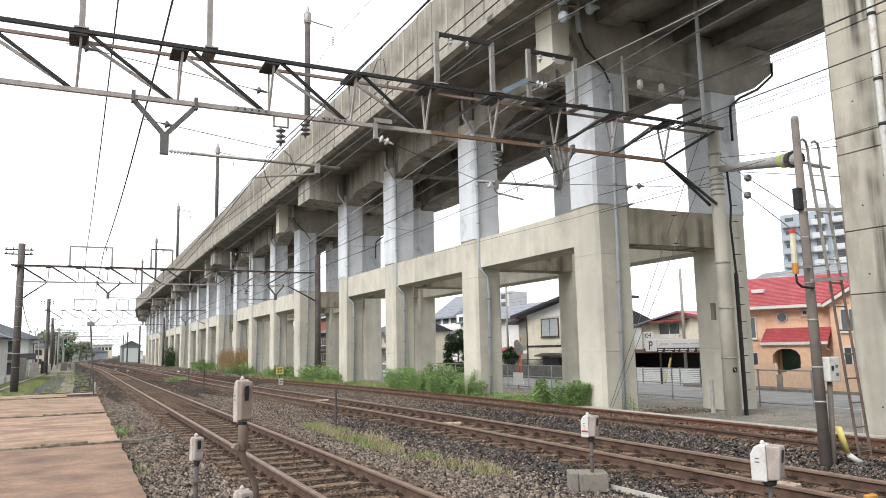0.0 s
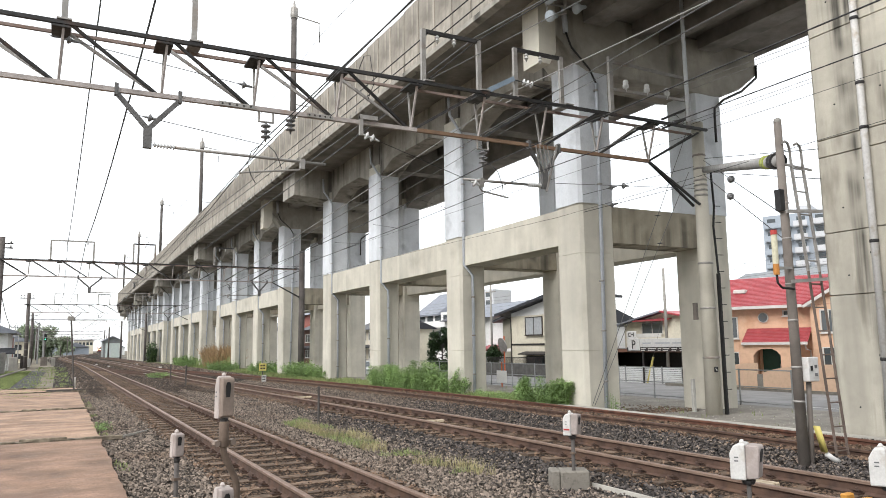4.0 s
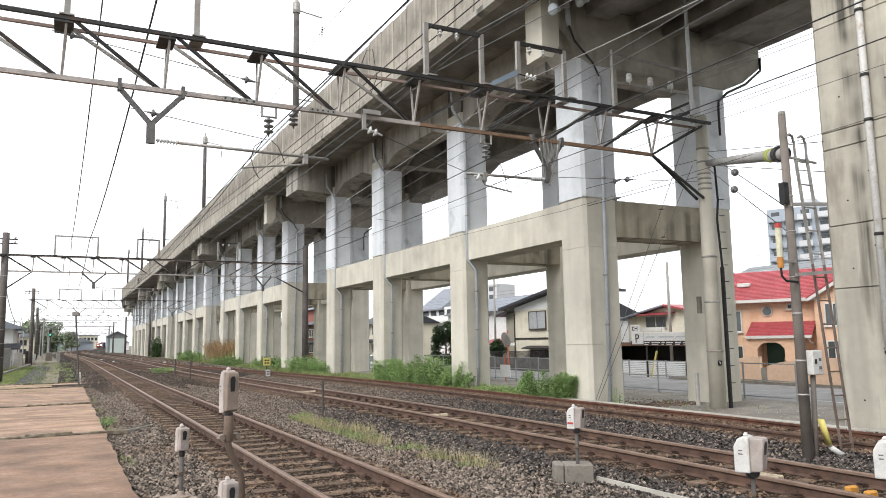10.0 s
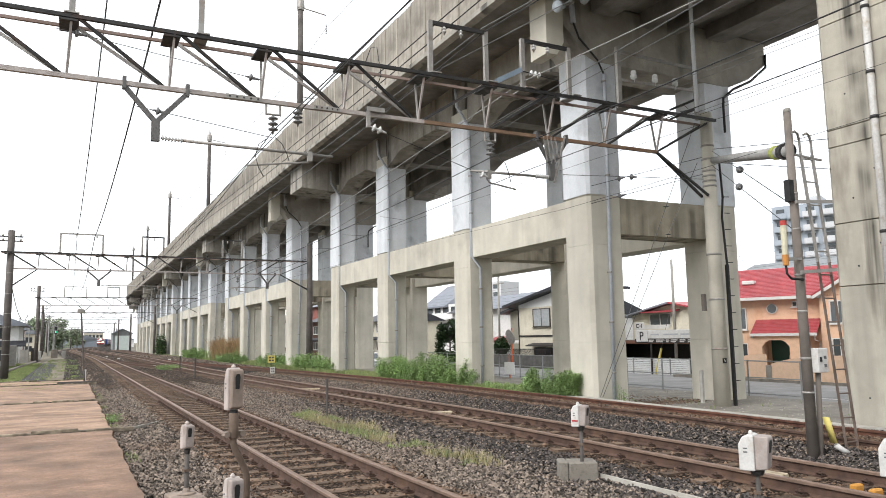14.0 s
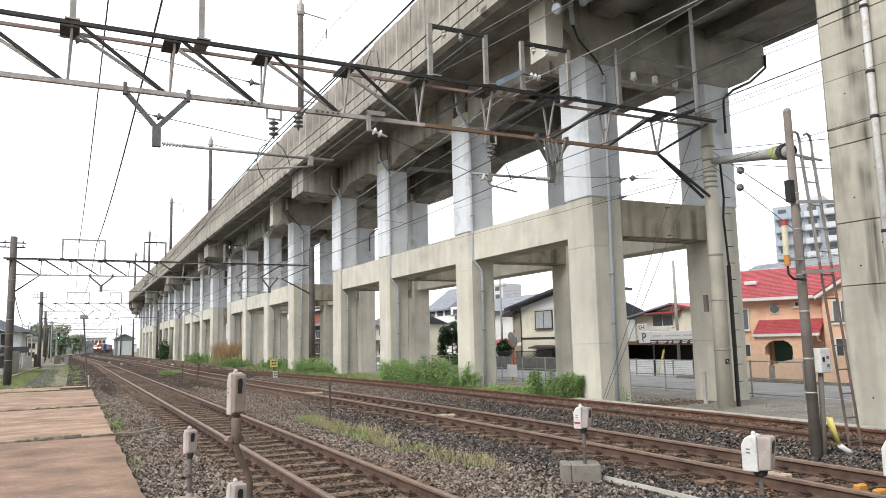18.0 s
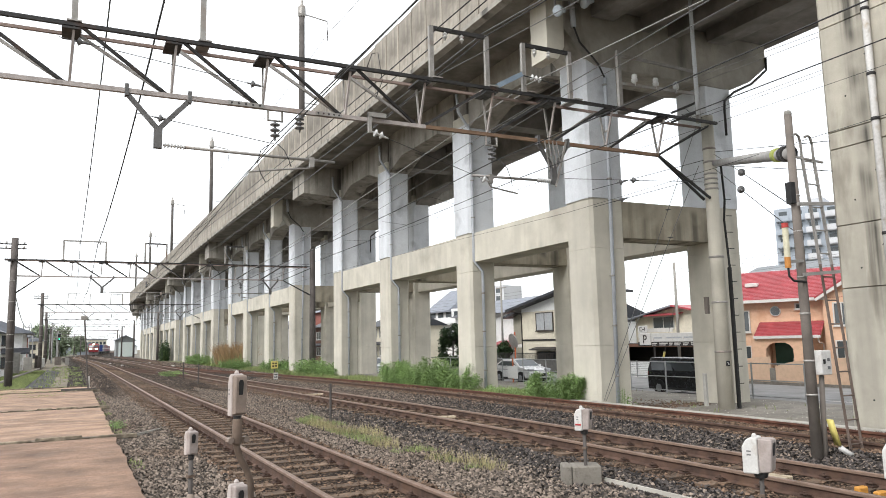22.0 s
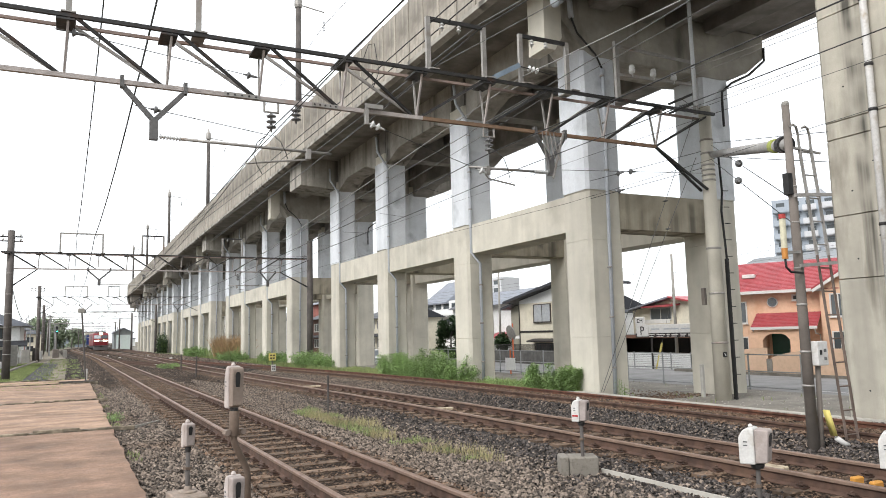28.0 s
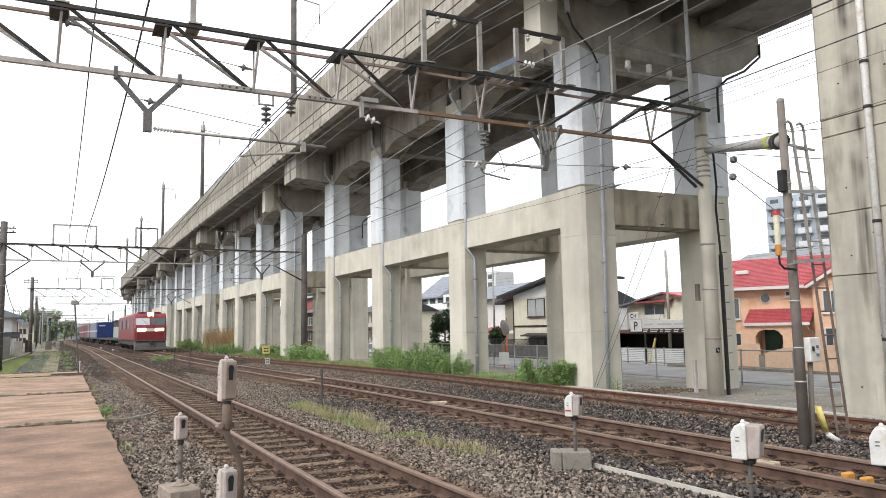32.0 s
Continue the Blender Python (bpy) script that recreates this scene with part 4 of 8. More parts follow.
def tall_frame():
    t = thing("wire_goalpost", "tall pale steel frame with white pin insulators on the gantry", "wire frame", (0, 15.3, 0), "feeder frames")
    bm = bmesh.new()
    box(bm, 13.24, 13.36, -0.05, 0.05, 7.86, 9.6)
    part("post", bm, STEEL_PALE, t)
    bm = bmesh.new()
    rod(bm, (15.15, -1.0, 7.7), (15.13, -1.0, 11.4), 0.06, 0.055, 10)
    part("tall_post", bm, JACKET, t, smooth=True)
    bm = bmesh.new()
    box(bm, 16.15, 16.25, -0.05, 0.05, 7.86, 9.5)
    part("post", bm, STEEL_PALE, t)
    bm = bmesh.new()
    for z in (7.78, 8.05):
        bar(bm, (15.15, -1.0, z), (15.15, 0.0, z - 0.02), 0.05, 0.05)
    part("post_bracket", bm, STEEL_DARK, t)
    for z0, z1, m in ((9.48, 9.42, STEEL_PALE), (8.66, 8.74, STEEL_PALE)):
        bm = bmesh.new()
        bar(bm, (13.3, 0, z0), (16.2, 0, z1), 0.05, 0.08)
        part("crossbar", bm, m, t)
    for x in (13.85, 14.63, 15.4):
        bm = bmesh.new()
        turned(bm, [(0.03, -0.06), (0.035, 0.04), (0.085, 0.06), (0.09, 0.14), (0.07, 0.17), (0.085, 0.2), (0.07, 0.27), (0.03, 0.29)], (x, 0, 8.72), 10)
        part("pin_insulator", bm, PORCELAIN, t, smooth=True)


tall_frame()


def chord_plates():
    """Bolted plates, hanger straps and a spare insulator along the gantry's bottom chord."""
    for x0, x1 in ((2.72, 3.45), (-3.6, -2.9), (4.6, 5.2)):
        t = thing("bolted_plate", "pale drilled steel plate bolted to a gantry chord", "plate", (0, 15.23, 0), "chord plates")
        bm = bmesh.new()
        box(bm, x0, x1, -0.008, 0.008, 6.685, 6.775)
        part("plate", bm, STEEL_PALE, t)
        n = 5
        for i in range(n):
            bm = bmesh.new()
            x = x0 + (x1 - x0) * (i + 0.5) / n
            rod(bm, (x, -0.016, 6.73), (x, -0.008, 6.73), 0.022, n=8)
            part("bolt", bm, STEEL_DARK, t)
    t = thing("insulator_hanger", "pale steel hanger with a pair of porcelain discs", "hanger", (0, 15.2, 0))
    bm = bmesh.new()
    box(bm, 5.82, 5.9, -0.04, 0.04, 6.4, 6.86)
    box(bm, 5.82, 6.25, -0.05, 0.05, 6.78, 6.88)
    part("strap", bm, STEEL_PALE, t)
    t = thing("hanging_insulator", "grey stacked disc insulator hanging from a gantry", "insulator", (0, 15.3, 0))
    bm = bmesh.new()
    disc_stack(bm, (4.26, 0, 6.6), 3, 0.11, 0.1)
    part("insulator_body", bm, PORCELAIN_GREY, t, smooth=True)
    t = thing("dropper_bars", "four pale steel bars hanging below a gantry chord", "hanger", (0, 15.3, 0))
    for i, x in enumerate((10.68, 10.8, 10.92, 11.04)):
        bm = bmesh.new()
        bar(bm, (x, -0.05, 6.75), (x + 0.12, -0.05, 5.98 + 0.05 * i), 0.03, 0.02)
        part("bar", bm, STEEL_PALE, t)
    bm = bmesh.new()
    bar(bm, (11.36, -0.05, 6.8), (10.97, -0.05, 5.55), 0.04, 0.05)
    part("slanting_bar", bm, STEEL_PALE, t)


chord_plates()


def blue_bracket():
    t = thing("wire_bracket", "pale blue steel anchor bar with insulator on the gantry", "bracket", (0, 15.25, 0))
    bm = bmesh.new()
    bar(bm, (9.3, 0, 8.0), (10.05, 0, 8.42), 0.1, 0.12)
    part("anchor_bar", bm, material("blue_steel", (0.3, 0.38, 0.46), 0.5, vary=0.1, scale=4), t)
    bm = bmesh.new()
    rod(bm, (10.05, 0, 8.4), (11.2, 0, 8.3), 0.015, n=5)
    part("tie_wire", bm, WIRE, t)
    bm = bmesh.new()
    long_insulator(bm, (10.35, 0, 8.38), (10.65, 0, 8.35), 3, 0.085)
    part("insulator", bm, PORCELAIN, t, smooth=True)


blue_bracket()


def wire_run(name, label, x, z, ends, r, mat, sag=0.25, bend=None, x_far=None, fall=FAR_SCALE):
    """A wire along the line, hung at the gantries."""
    bm = bmesh.new()
    pts = []
    x_far = x if x_far is None else x_far
    x0 = x
    for a, b in zip(ends, ends[1:]):
        for i in range(10):
            k = i / 10
            y = a + (b - a) * k
            f = min(1.0, max(-0.5, (y - 15.3) / 30.7))
            x = x0 + (x_far - x0) * f
            h = z - (z - 1.65) * (1 - fall) * max(0.0, f)
            pts.append((x + (bend(y) if bend else 0.0), y, h - sag * 4 * k * (1 - k)))
    pts.append((x + (bend(ends[-1]) if bend else 0.0), ends[-1], h))
    pipe(bm, pts, r, 5)
    return solid(name, bm, mat, label, "wire", group="overhead wires")


def bend_1(y):
    return track_1(y) - 3.13


def bend_2(y):
    return track_2(y) - 7.93


GANTRY_Y = [-34, 15.3, 46, 89.6, 133, 173.5, 214]
wire_run("contact_wire", "taut grey contact wire over a railway track", 3.13, 5.27, GANTRY_Y, 0.009, WIRE, 0.02, bend_1)
wire_run("messenger_wire", "sagging black messenger wire over a railway track", 3.72, 6.1, GANTRY_Y, 0.011, WIRE, 0.35, bend_1)
wire_run("contact_wire", "taut grey contact wire over a railway track", 9.97, 5.72, GANTRY_Y, 0.01, WIRE, 0.02, bend_2)
wire_run("messenger_wire", "sagging black messenger wire over a railway track", 9.12, 6.03, GANTRY_Y, 0.013, WIRE, 0.12, bend_2)
for fx, fz, fr, ff in ((0.45, 9.08, 0.016, 0.17), (1.48, 9.06, 0.022, 1.07)):
    wire_run("feeder_wire", "thick black feeder cable strung between gantries", fx, fz, GANTRY_Y, fr, WIRE, 0.5, bend_1, ff)


def slung_wire(name, label, x, z, near_slope, far_slope, r, mat, far=True):
    """A cable over the near gantry, falling away from it at its own slope on either side."""
    bm = bmesh.new()
    pts = []
    for i in range(14):
        d = 26.0 * (1 - i / 13)
        pts.append((x, 15.3 - d, z - near_slope * d + 0.0009 * d * d))
    if far:
        for i in range(1, 11):
            d = 3.07 * i
            pts.append((x - 0.045 * d * (d / 30.7), 15.3 + d, z + far_slope * d - 0.0007 * d * d))
    pipe(bm, pts, r, 5)
    return solid(name, bm, mat, label, "wire", group="overhead wires")


for fx, fz, fn, ff, fr, fm in ((7.63, 9.2, 0.012, 0.0, 0.016, WIRE), (8.05, 9.26, 0.0, 0.0, 0.016, WIRE), (8.98, 9.36, 0.107, -0.005, 0.016, WIRE_GREY), (8.98, 9.24, 0.085, -0.03, 0.016, WIRE),
                               (10.15, 8.14, 0.065, -0.059, 0.014, WIRE_PALE), (10.66, 7.83, -0.03, -0.035, 0.012, WIRE_GREY), (11.48, 8.1, -0.01, -0.06, 0.009, WIRE_GREY), (7.85, 8.16, 0.103, -0.02, 0.009, WIRE_GREY)):
    slung_wire("feeder_cable", "heavy overhead cable slung across a gantry", fx, fz, fn, ff, fr, fm)
for fx, fz, fn, fm, fr in ((15.42, 8.72, 0.038, WIRE_PALE, 0.007), (14.77, 8.66, 0.06, WIRE_PALE, 0.007), (15.96, 8.0, 0.012, WIRE, 0.006), (16.3, 8.03, 0.01, WIRE, 0.006)):
    slung_wire("signal_wire", "thin paired wire leaving a gantry end", fx, fz, fn, 0.0, fr, fm, False)
for fx, fz, fn, ff in ((11.33, 4.9, -0.01, 0.02), (12.3, 6.3, 0.02, 0.01)):
    slung_wire("auxiliary_wire", "thin auxiliary wire strung between gantries", fx, fz, fn, ff, 0.005, WIRE)


def mast_cable():
    """A slack cable slung from mast to mast along the far line."""
    bm = bmesh.new()
    ends = [(-3.0, 46, 5.3), (-4.05, 89.6, 4.7), (-5.0, 133, 4.7)]
    pts = []
    for a, b in zip(ends, ends[1:]):
        for i in range(12):
            k = i / 12
            p = Vector(a).lerp(Vector(b), k)
            pts.append((p.x, p.y, p.z - 1.3 * 4 * k * (1 - k)))
    pipe(bm, pts + [ends[-1]], 0.025, 5)
    solid("slack_cable", bm, WIRE, "slack black cable slung between far masts", "cable", group="overhead wires")


mast_cable()


def droppers():
    for x, xm, z, zm, bend in ((3.13, 3.72, 5.27, 6.1, bend_1), (9.97, 9.12, 5.72, 6.03, bend_2)):
        for a, b in zip(GANTRY_Y[1:4], GANTRY_Y[2:5]):
            t = thing("dropper_set", "thin wire droppers between messenger and contact wire", "wire", group="overhead wires")
            for i in range(1, 9):
                k = i / 9
                y = a + (b - a) * k
                bm = bmesh.new()
                f = min(1.0, (y - 15.3) / 30.7) * (1 - FAR_SCALE)
                rod(bm, (x + bend(y), y, z - (z - 1.65) * f), (xm + bend(y), y, zm - (zm - 1.65) * f - 0.33 * 4 * k * (1 - k)), 0.006, n=4)
                part("dropper", bm, WIRE, t)


droppers()


def cross_wires():
    """Span wires tied off on the gantry by porcelain bells."""
    for a, b, bells, mat, body in (((-0.45, 15.2, 7.6), (3.45, 15.2, 7.15), (0.1, 0.95), WIRE_GREY, PORCELAIN_GREY),
                                   ((5.95, 15.2, 6.42), (9.0, 15.3, 5.55), (0.03, 0.075, 0.97), WIRE, PORCELAIN),
                                   ((12.9, 16.2, 5.8), (16.3, 15.3, 6.75), (0.26,), WIRE, PORCELAIN_GREY), ((12.9, 16.2, 5.3), (16.3, 15.3, 6.25), (0.26,), WIRE, PORCELAIN_GREY),
                                   ((11.3, 15.3, 5.8), (16.3, 15.3, 6.1), (0.47,), WIRE_GREY, PORCELAIN_GREY),
                                   ((16.6, 15.2, 6.95), (9.9, 7.5, 3.55), (0.495,), WIRE, PORCELAIN_GREY), ((16.6, 15.2, 6.5), (9.9, 7.5, 3.15), (0.47,), WIRE, PORCELAIN_GREY),
                                   ((16.6, 15.2, 7.0), (13.0, 9.0, 5.35), (), WIRE, PORCELAIN_GREY), ((16.6, 15.2, 6.6), (13.0, 9.0, 4.75), (), WIRE, PORCELAIN_GREY),
                                   ((0.95, 15.3, 6.3), (3.7, 15.3, 5.95), (0.18,), WIRE_GREY, PORCELAIN_GREY)):
        t = thing("span_wire", "thin span wire with porcelain bell insulators", "wire", group="span wires")
        a, b = Vector(a), Vector(b)
        bm = bmesh.new()
        rod(bm, a, b, 0.008, n=5)
        part("cable", bm, mat, t)
        for k in bells:
            bm = bmesh.new()
            bell_insulator(bm, a + (b - a) * k, a - b, 0.1 if body is PORCELAIN else 0.085)
            part("insulator", bm, body, t, smooth=True)
    # cable loops that bridge the insulators
    for pts in (((3.57, 15.25, 5.9), (3.4, 15.2, 5.75), (3.33, 15.2, 5.5), (3.4, 15.2, 5.25), (3.5, 15.2, 5.08)),
                ((3.75, 15.25, 5.95), (3.9, 15.2, 5.8), (4.0, 15.2, 5.6), (4.05, 15.2, 5.45)),
                ((9.25, 15.2, 6.1), (9.45, 15.15, 5.9), (9.6, 15.2, 5.6), (9.62, 15.2, 5.45)),
                ((15.2, 15.2, 8.05), (15.5, 15.1, 8.15), (15.8, 15.1, 8.0), (15.6, 15.1, 7.85), (15.35, 15.1, 7.95), (15.9, 15.1, 8.1)),
                ((5.75, 15.1, 7.85), (5.85, 15.0, 8.2), (6.0, 15.0, 8.25), (6.1, 15.0, 7.6), (5.95, 15.0, 7.2))):
        bm = bmesh.new()
        pipe(bm, pts, 0.009, 6)
        solid("jumper_cable", bm, WIRE, "short black looped jumper cable", "cable", group="jumper cables", smooth=True)


cross_wires()


def guy_wires():
    for y0, z0, x1, y1 in ((16.2, 5.2, 12.95, 19.7), (16.3, 6.4, 12.95, 20.0)):
        bm = bmesh.new()
        rod(bm, (16.2, 15.4, z0 + 1.4), (13.1, y0 + 0.1, -0.05), 0.009, n=5)
        p = Vector((16.2, 15.4, z0 + 1.4)).lerp(Vector((13.1, y0 + 0.1, -0.05)), 0.32)
        for d in (-0.02, 0.02):
            rod(bm, p + Vector((0, 0, d)), p, 0.03, 0.09, 10)
        solid("guy_wire", bm, WIRE_GREY, "thin slanting steel guy wire with a porcelain disc", "wire", group="guy wires")


guy_wires()


def mast_fittings():
    """Bands, cable ducts and clamps on the near gantry's right mast."""
    t = thing("mast_cabling", "dark cable duct and metal bands strapped to a gantry mast", "cable duct")
    for z in (1.2, 2.6, 3.9, 5.9, 6.05, 6.2, 6.35, 6.7, 7.1):
        bm = bmesh.new()
        turned(bm, [(0.235 - 0.007 * z, -0.03), (0.245 - 0.007 * z, 0.0), (0.235 - 0.007 * z, 0.03)], (16.54, 15.3, z), 14)
        part("band", bm, STEEL_PALE, t)
    bm = bmesh.new()
    box(bm, 16.82, 16.88, 15.08, 15.18, -0.42, 3.6)
    pipe(bm, [(16.85, 15.12, 3.6), (16.85, 15.2, 5.0), (16.95, 15.22, 5.6), (16.9, 15.22, 6.6)], 0.032, 8)
    part("cable_duct", bm, BLACK, t)
    for i in range(12):
        bm = bmesh.new()
        rod(bm, (16.84, 15.1, 0.3 + 0.48 * i), (17.02, 15.06, 0.3 + 0.48 * i), 0.012, n=5)
        part("step_iron", bm, STEEL_DARK, t)
    bm = bmesh.new()
    box(bm, 16.77, 16.86, 15.98, 16.1, 2.3, 2.8)
    part("terminal_box", bm, POLE_BROWN, t, "grey steel terminal box")
    bm = bmesh.new()
    box(bm, 16.72, 16.8, 16.2, 16.3, -0.42, 0.55)
    part("lower_conduit", bm, POLE_PALE, t)
    bm = bmesh.new()
    box(bm, 16.38, 16.52, 15.05, 15.068, 0.8, 0.94)
    plate = part("arrow_plate", bm, BLACK, t, "small black plate with a white arrow")
    bm = bmesh.new()
    bar(bm, (16.41, 15.045, 0.91), (16.465, 15.045, 0.855), 0.008, 0.022)
    box(bm, 16.435, 16.48, 15.04, 15.048, 0.84, 0.86)
    part("arrow", bm, WHITE_PAINT, plate)


mast_fittings()


def cable_trunk():
    t = thing("steel_pipe", "grey steel trunk pipe slung from a mast to a pole", "pipe")
    bm = bmesh.new()
    rod(bm, (16.5, 15.05, 6.62), (9.95, 7.6, 4.46), 0.1, n=14)
    part("tube", bm, material("tube_grey", (0.44, 0.43, 0.41), 0.6, vary=0.12, scale=3, streak=0.3), t, smooth=True)
    bm = bmesh.new()
    rod(bm, (10.6, 8.34, 4.675), (10.42, 8.135, 4.615), 0.121, n=14)
    part("green_band", bm, material("band_green", (0.45, 0.5, 0.12), 0.6), t, "yellow-green marking band")
    bm = bmesh.new()
    rod(bm, (10.15, 7.83, 4.53), (9.97, 7.62, 4.47), 0.135, n=14)
    part("collar", bm, STEEL_DARK, t)


cable_trunk()


FENCE_DARK = material("label_grey", (0.16, 0.16, 0.16), 0.6, bump=0)


def pole_with_ladder():
    t = thing("utility_pole", "weathered grey concrete pole with a climbing ladder and junction box", "utility pole", (9.84, 7.46, 0))
    bm = bmesh.new()
    rod(bm, (0, 0, -0.4), (-0.03, 0, 5.05), 0.083, 0.056, 14)
    part("shaft", bm, POLE_BROWN, t, smooth=True)
    bm = bmesh.new()
    turned(bm, [(0.058, 0), (0.058, 0.03), (0.045, 0.06), (0.02, 0.07)], (-0.03, 0, 5.03), 12)
    part("cap", bm, POLE_GREY, t)
    for z in (0.75, 1.25, 1.95, 2.5, 3.2, 3.62, 3.75):
        bm = bmesh.new()
        turned(bm, [(0.083 - 0.005 * z, -0.015), (0.091 - 0.005 * z, 0.0), (0.083 - 0.005 * z, 0.015)], (-0.015, 0, z), 12)
        part("band", bm, STEEL_PALE, t)
    bm = bmesh.new()
    bevel = rounded_box(0.03, 0.26, -0.17, -0.03, 1.04, 1.4, 0.015)
    jb = part("junction_box", bevel, WHITE_PAINT, t, "white painted steel junction box")
    bm = bmesh.new()
    box(bm, 0.07, 0.105, -0.185, -0.17, 1.2, 1.27)
    part("latch", bm, BLACK, jb)
    for dx, dz in ((0.16, 1.24), (0.16, 1.12)):
        bm = bmesh.new()
        box(bm, dx, dx + 0.05, -0.178, -0.17, dz, dz + 0.045)
        part("label_plate", bm, FENCE_DARK, jb)
    bm = bmesh.new()
    pipe(bm, [(0.15, -0.06, 1.03), (0.14, -0.04, 0.3), (0.09, -0.06, -0.2)], 0.038, 8)
    part("conduit", bm, POLE_BROWN, t, smooth=True)
    bm = bmesh.new()
    bar(bm, (0.06, -0.2, 0.4), (0.17, -0.22, 0.03), 0.105, 0.03)
    part("cable_guard", bm, YELLOW, t, "yellow plastic cable guard", smooth=True)
    bm = bmesh.new()
    pipe(bm, [(0.18, -0.24, 0.0), (0.3, -0.28, -0.09), (0.36, -0.3, -0.12)], 0.04, 8)
    part("guard_sleeve", bm, WHITE_PAINT, t, "white plastic sleeve", smooth=True)
    bm = bmesh.new()
    box(bm, -0.16, -0.06, -0.05, 0.05, 3.62, 3.95)
    part("black_box", bm, BLACK, t)
    for z in (3.6, 2.53):
        bm = bmesh.new()
        bar(bm, (-0.1, -0.1, z), (0.72, -0.1, z + 0.06), 0.04, 0.05)
        part("side_arm", bm, STEEL_PALE, t)
    bm = bmesh.new()
    rod(bm, (-0.43, -0.1, 2.78), (-0.43, -0.1, 3.22), 0.045, n=10)
    part("cutout_tube", bm, material("cream_plastic", (0.72, 0.68, 0.5), 0.5), t, "cream fuse tube")
    bm = bmesh.new()
    rod(bm, (-0.43, -0.1, 3.22), (-0.43, -0.1, 3.29), 0.05, n=10)
    part("red_cap", bm, material("red_plastic", (0.55, 0.06, 0.05), 0.5), t, "red plastic cap")
    bm = bmesh.new()
    rod(bm, (-0.43, -0.1, 2.62), (-0.43, -0.1, 2.78), 0.045, n=10)
    part("orange_base", bm, material("orange_plastic", (0.6, 0.25, 0.05), 0.5), t)
    bm = bmesh.new()
    pipe(bm, [(-0.43, -0.1, 2.62), (-0.42, -0.1, 2.5), (-0.33, -0.1, 2.43), (-0.04, -0.08, 2.42)], 0.018, 6)
    part("black_lead", bm, BLACK, t, smooth=True)
    bm = bmesh.new()
    bar(bm, (-0.43, -0.1, 2.72), (-0.02, -0.05, 2.74), 0.03, 0.04)
    part("tube_arm", bm, STEEL_PALE, t)
    # ladder
    l = thing("ladder", "rust-stained steel climbing ladder leaning beside a pole", "ladder", (9.84, 7.4, 0))
    for x0, x1 in ((0.68, 0.2), (0.95, 0.47)):
        xm = x0 + (x1 - x0) * 0.62
        bm = bmesh.new()
        bar(bm, (x0, 0, -0.2), (xm, 0.03, 2.71), 0.032, 0.025)
        part("stile", bm, LADDER_BROWN, l)
        bm = bmesh.new()
        bar(bm, (xm, 0.03, 2.715), (x1, 0.05, 4.4), 0.04, 0.03)
        part("upper_stile", bm, STEEL_PALE, l, "galvanised upper stile")
        bm = bmesh.new()
        pipe(bm, [(x1, 0.05, 4.38), (x1 - 0.02, 0.04, 4.6), (x1 - 0.08, 0.02, 4.7), (x1 - 0.17, 0.0, 4.72), (x1 - 0.26, -0.02, 4.68)], 0.02, 6)
        part("hoop", bm, STEEL_PALE, l)
    for i in range(13):
        k = (i + 0.5) / 13
        bm = bmesh.new()
        z = -0.2 + 4.7 * k
        rod(bm, (0.68 - 0.49 * k, 0.05 * k, z), (0.95 - 0.49 * k, 0.05 * k, z), 0.012, n=6)
        part("rung", bm, LADDER_BROWN if z < 2.7 else STEEL_PALE, l)
    bm = bmesh.new()
    bar(bm, (0.02, 0.03, 4.36), (0.78, 0.12, 4.36), 0.03, 0.03)
    part("top_brace", bm, STEEL_PALE, l)


pole_with_ladder()


# ---- lineside lamps and markers ----
POST_BROWN = material("post_brown", (0.17, 0.122, 0.09), 0.8, vary=0.2, scale=4, stain=(0.1, 0.06, 0.04), stain_scale=2, stain_amount=0.3)
HOOD_BROWN = material("hood_brown_grey", (0.27, 0.215, 0.18), 0.65, vary=0.15, scale=6)


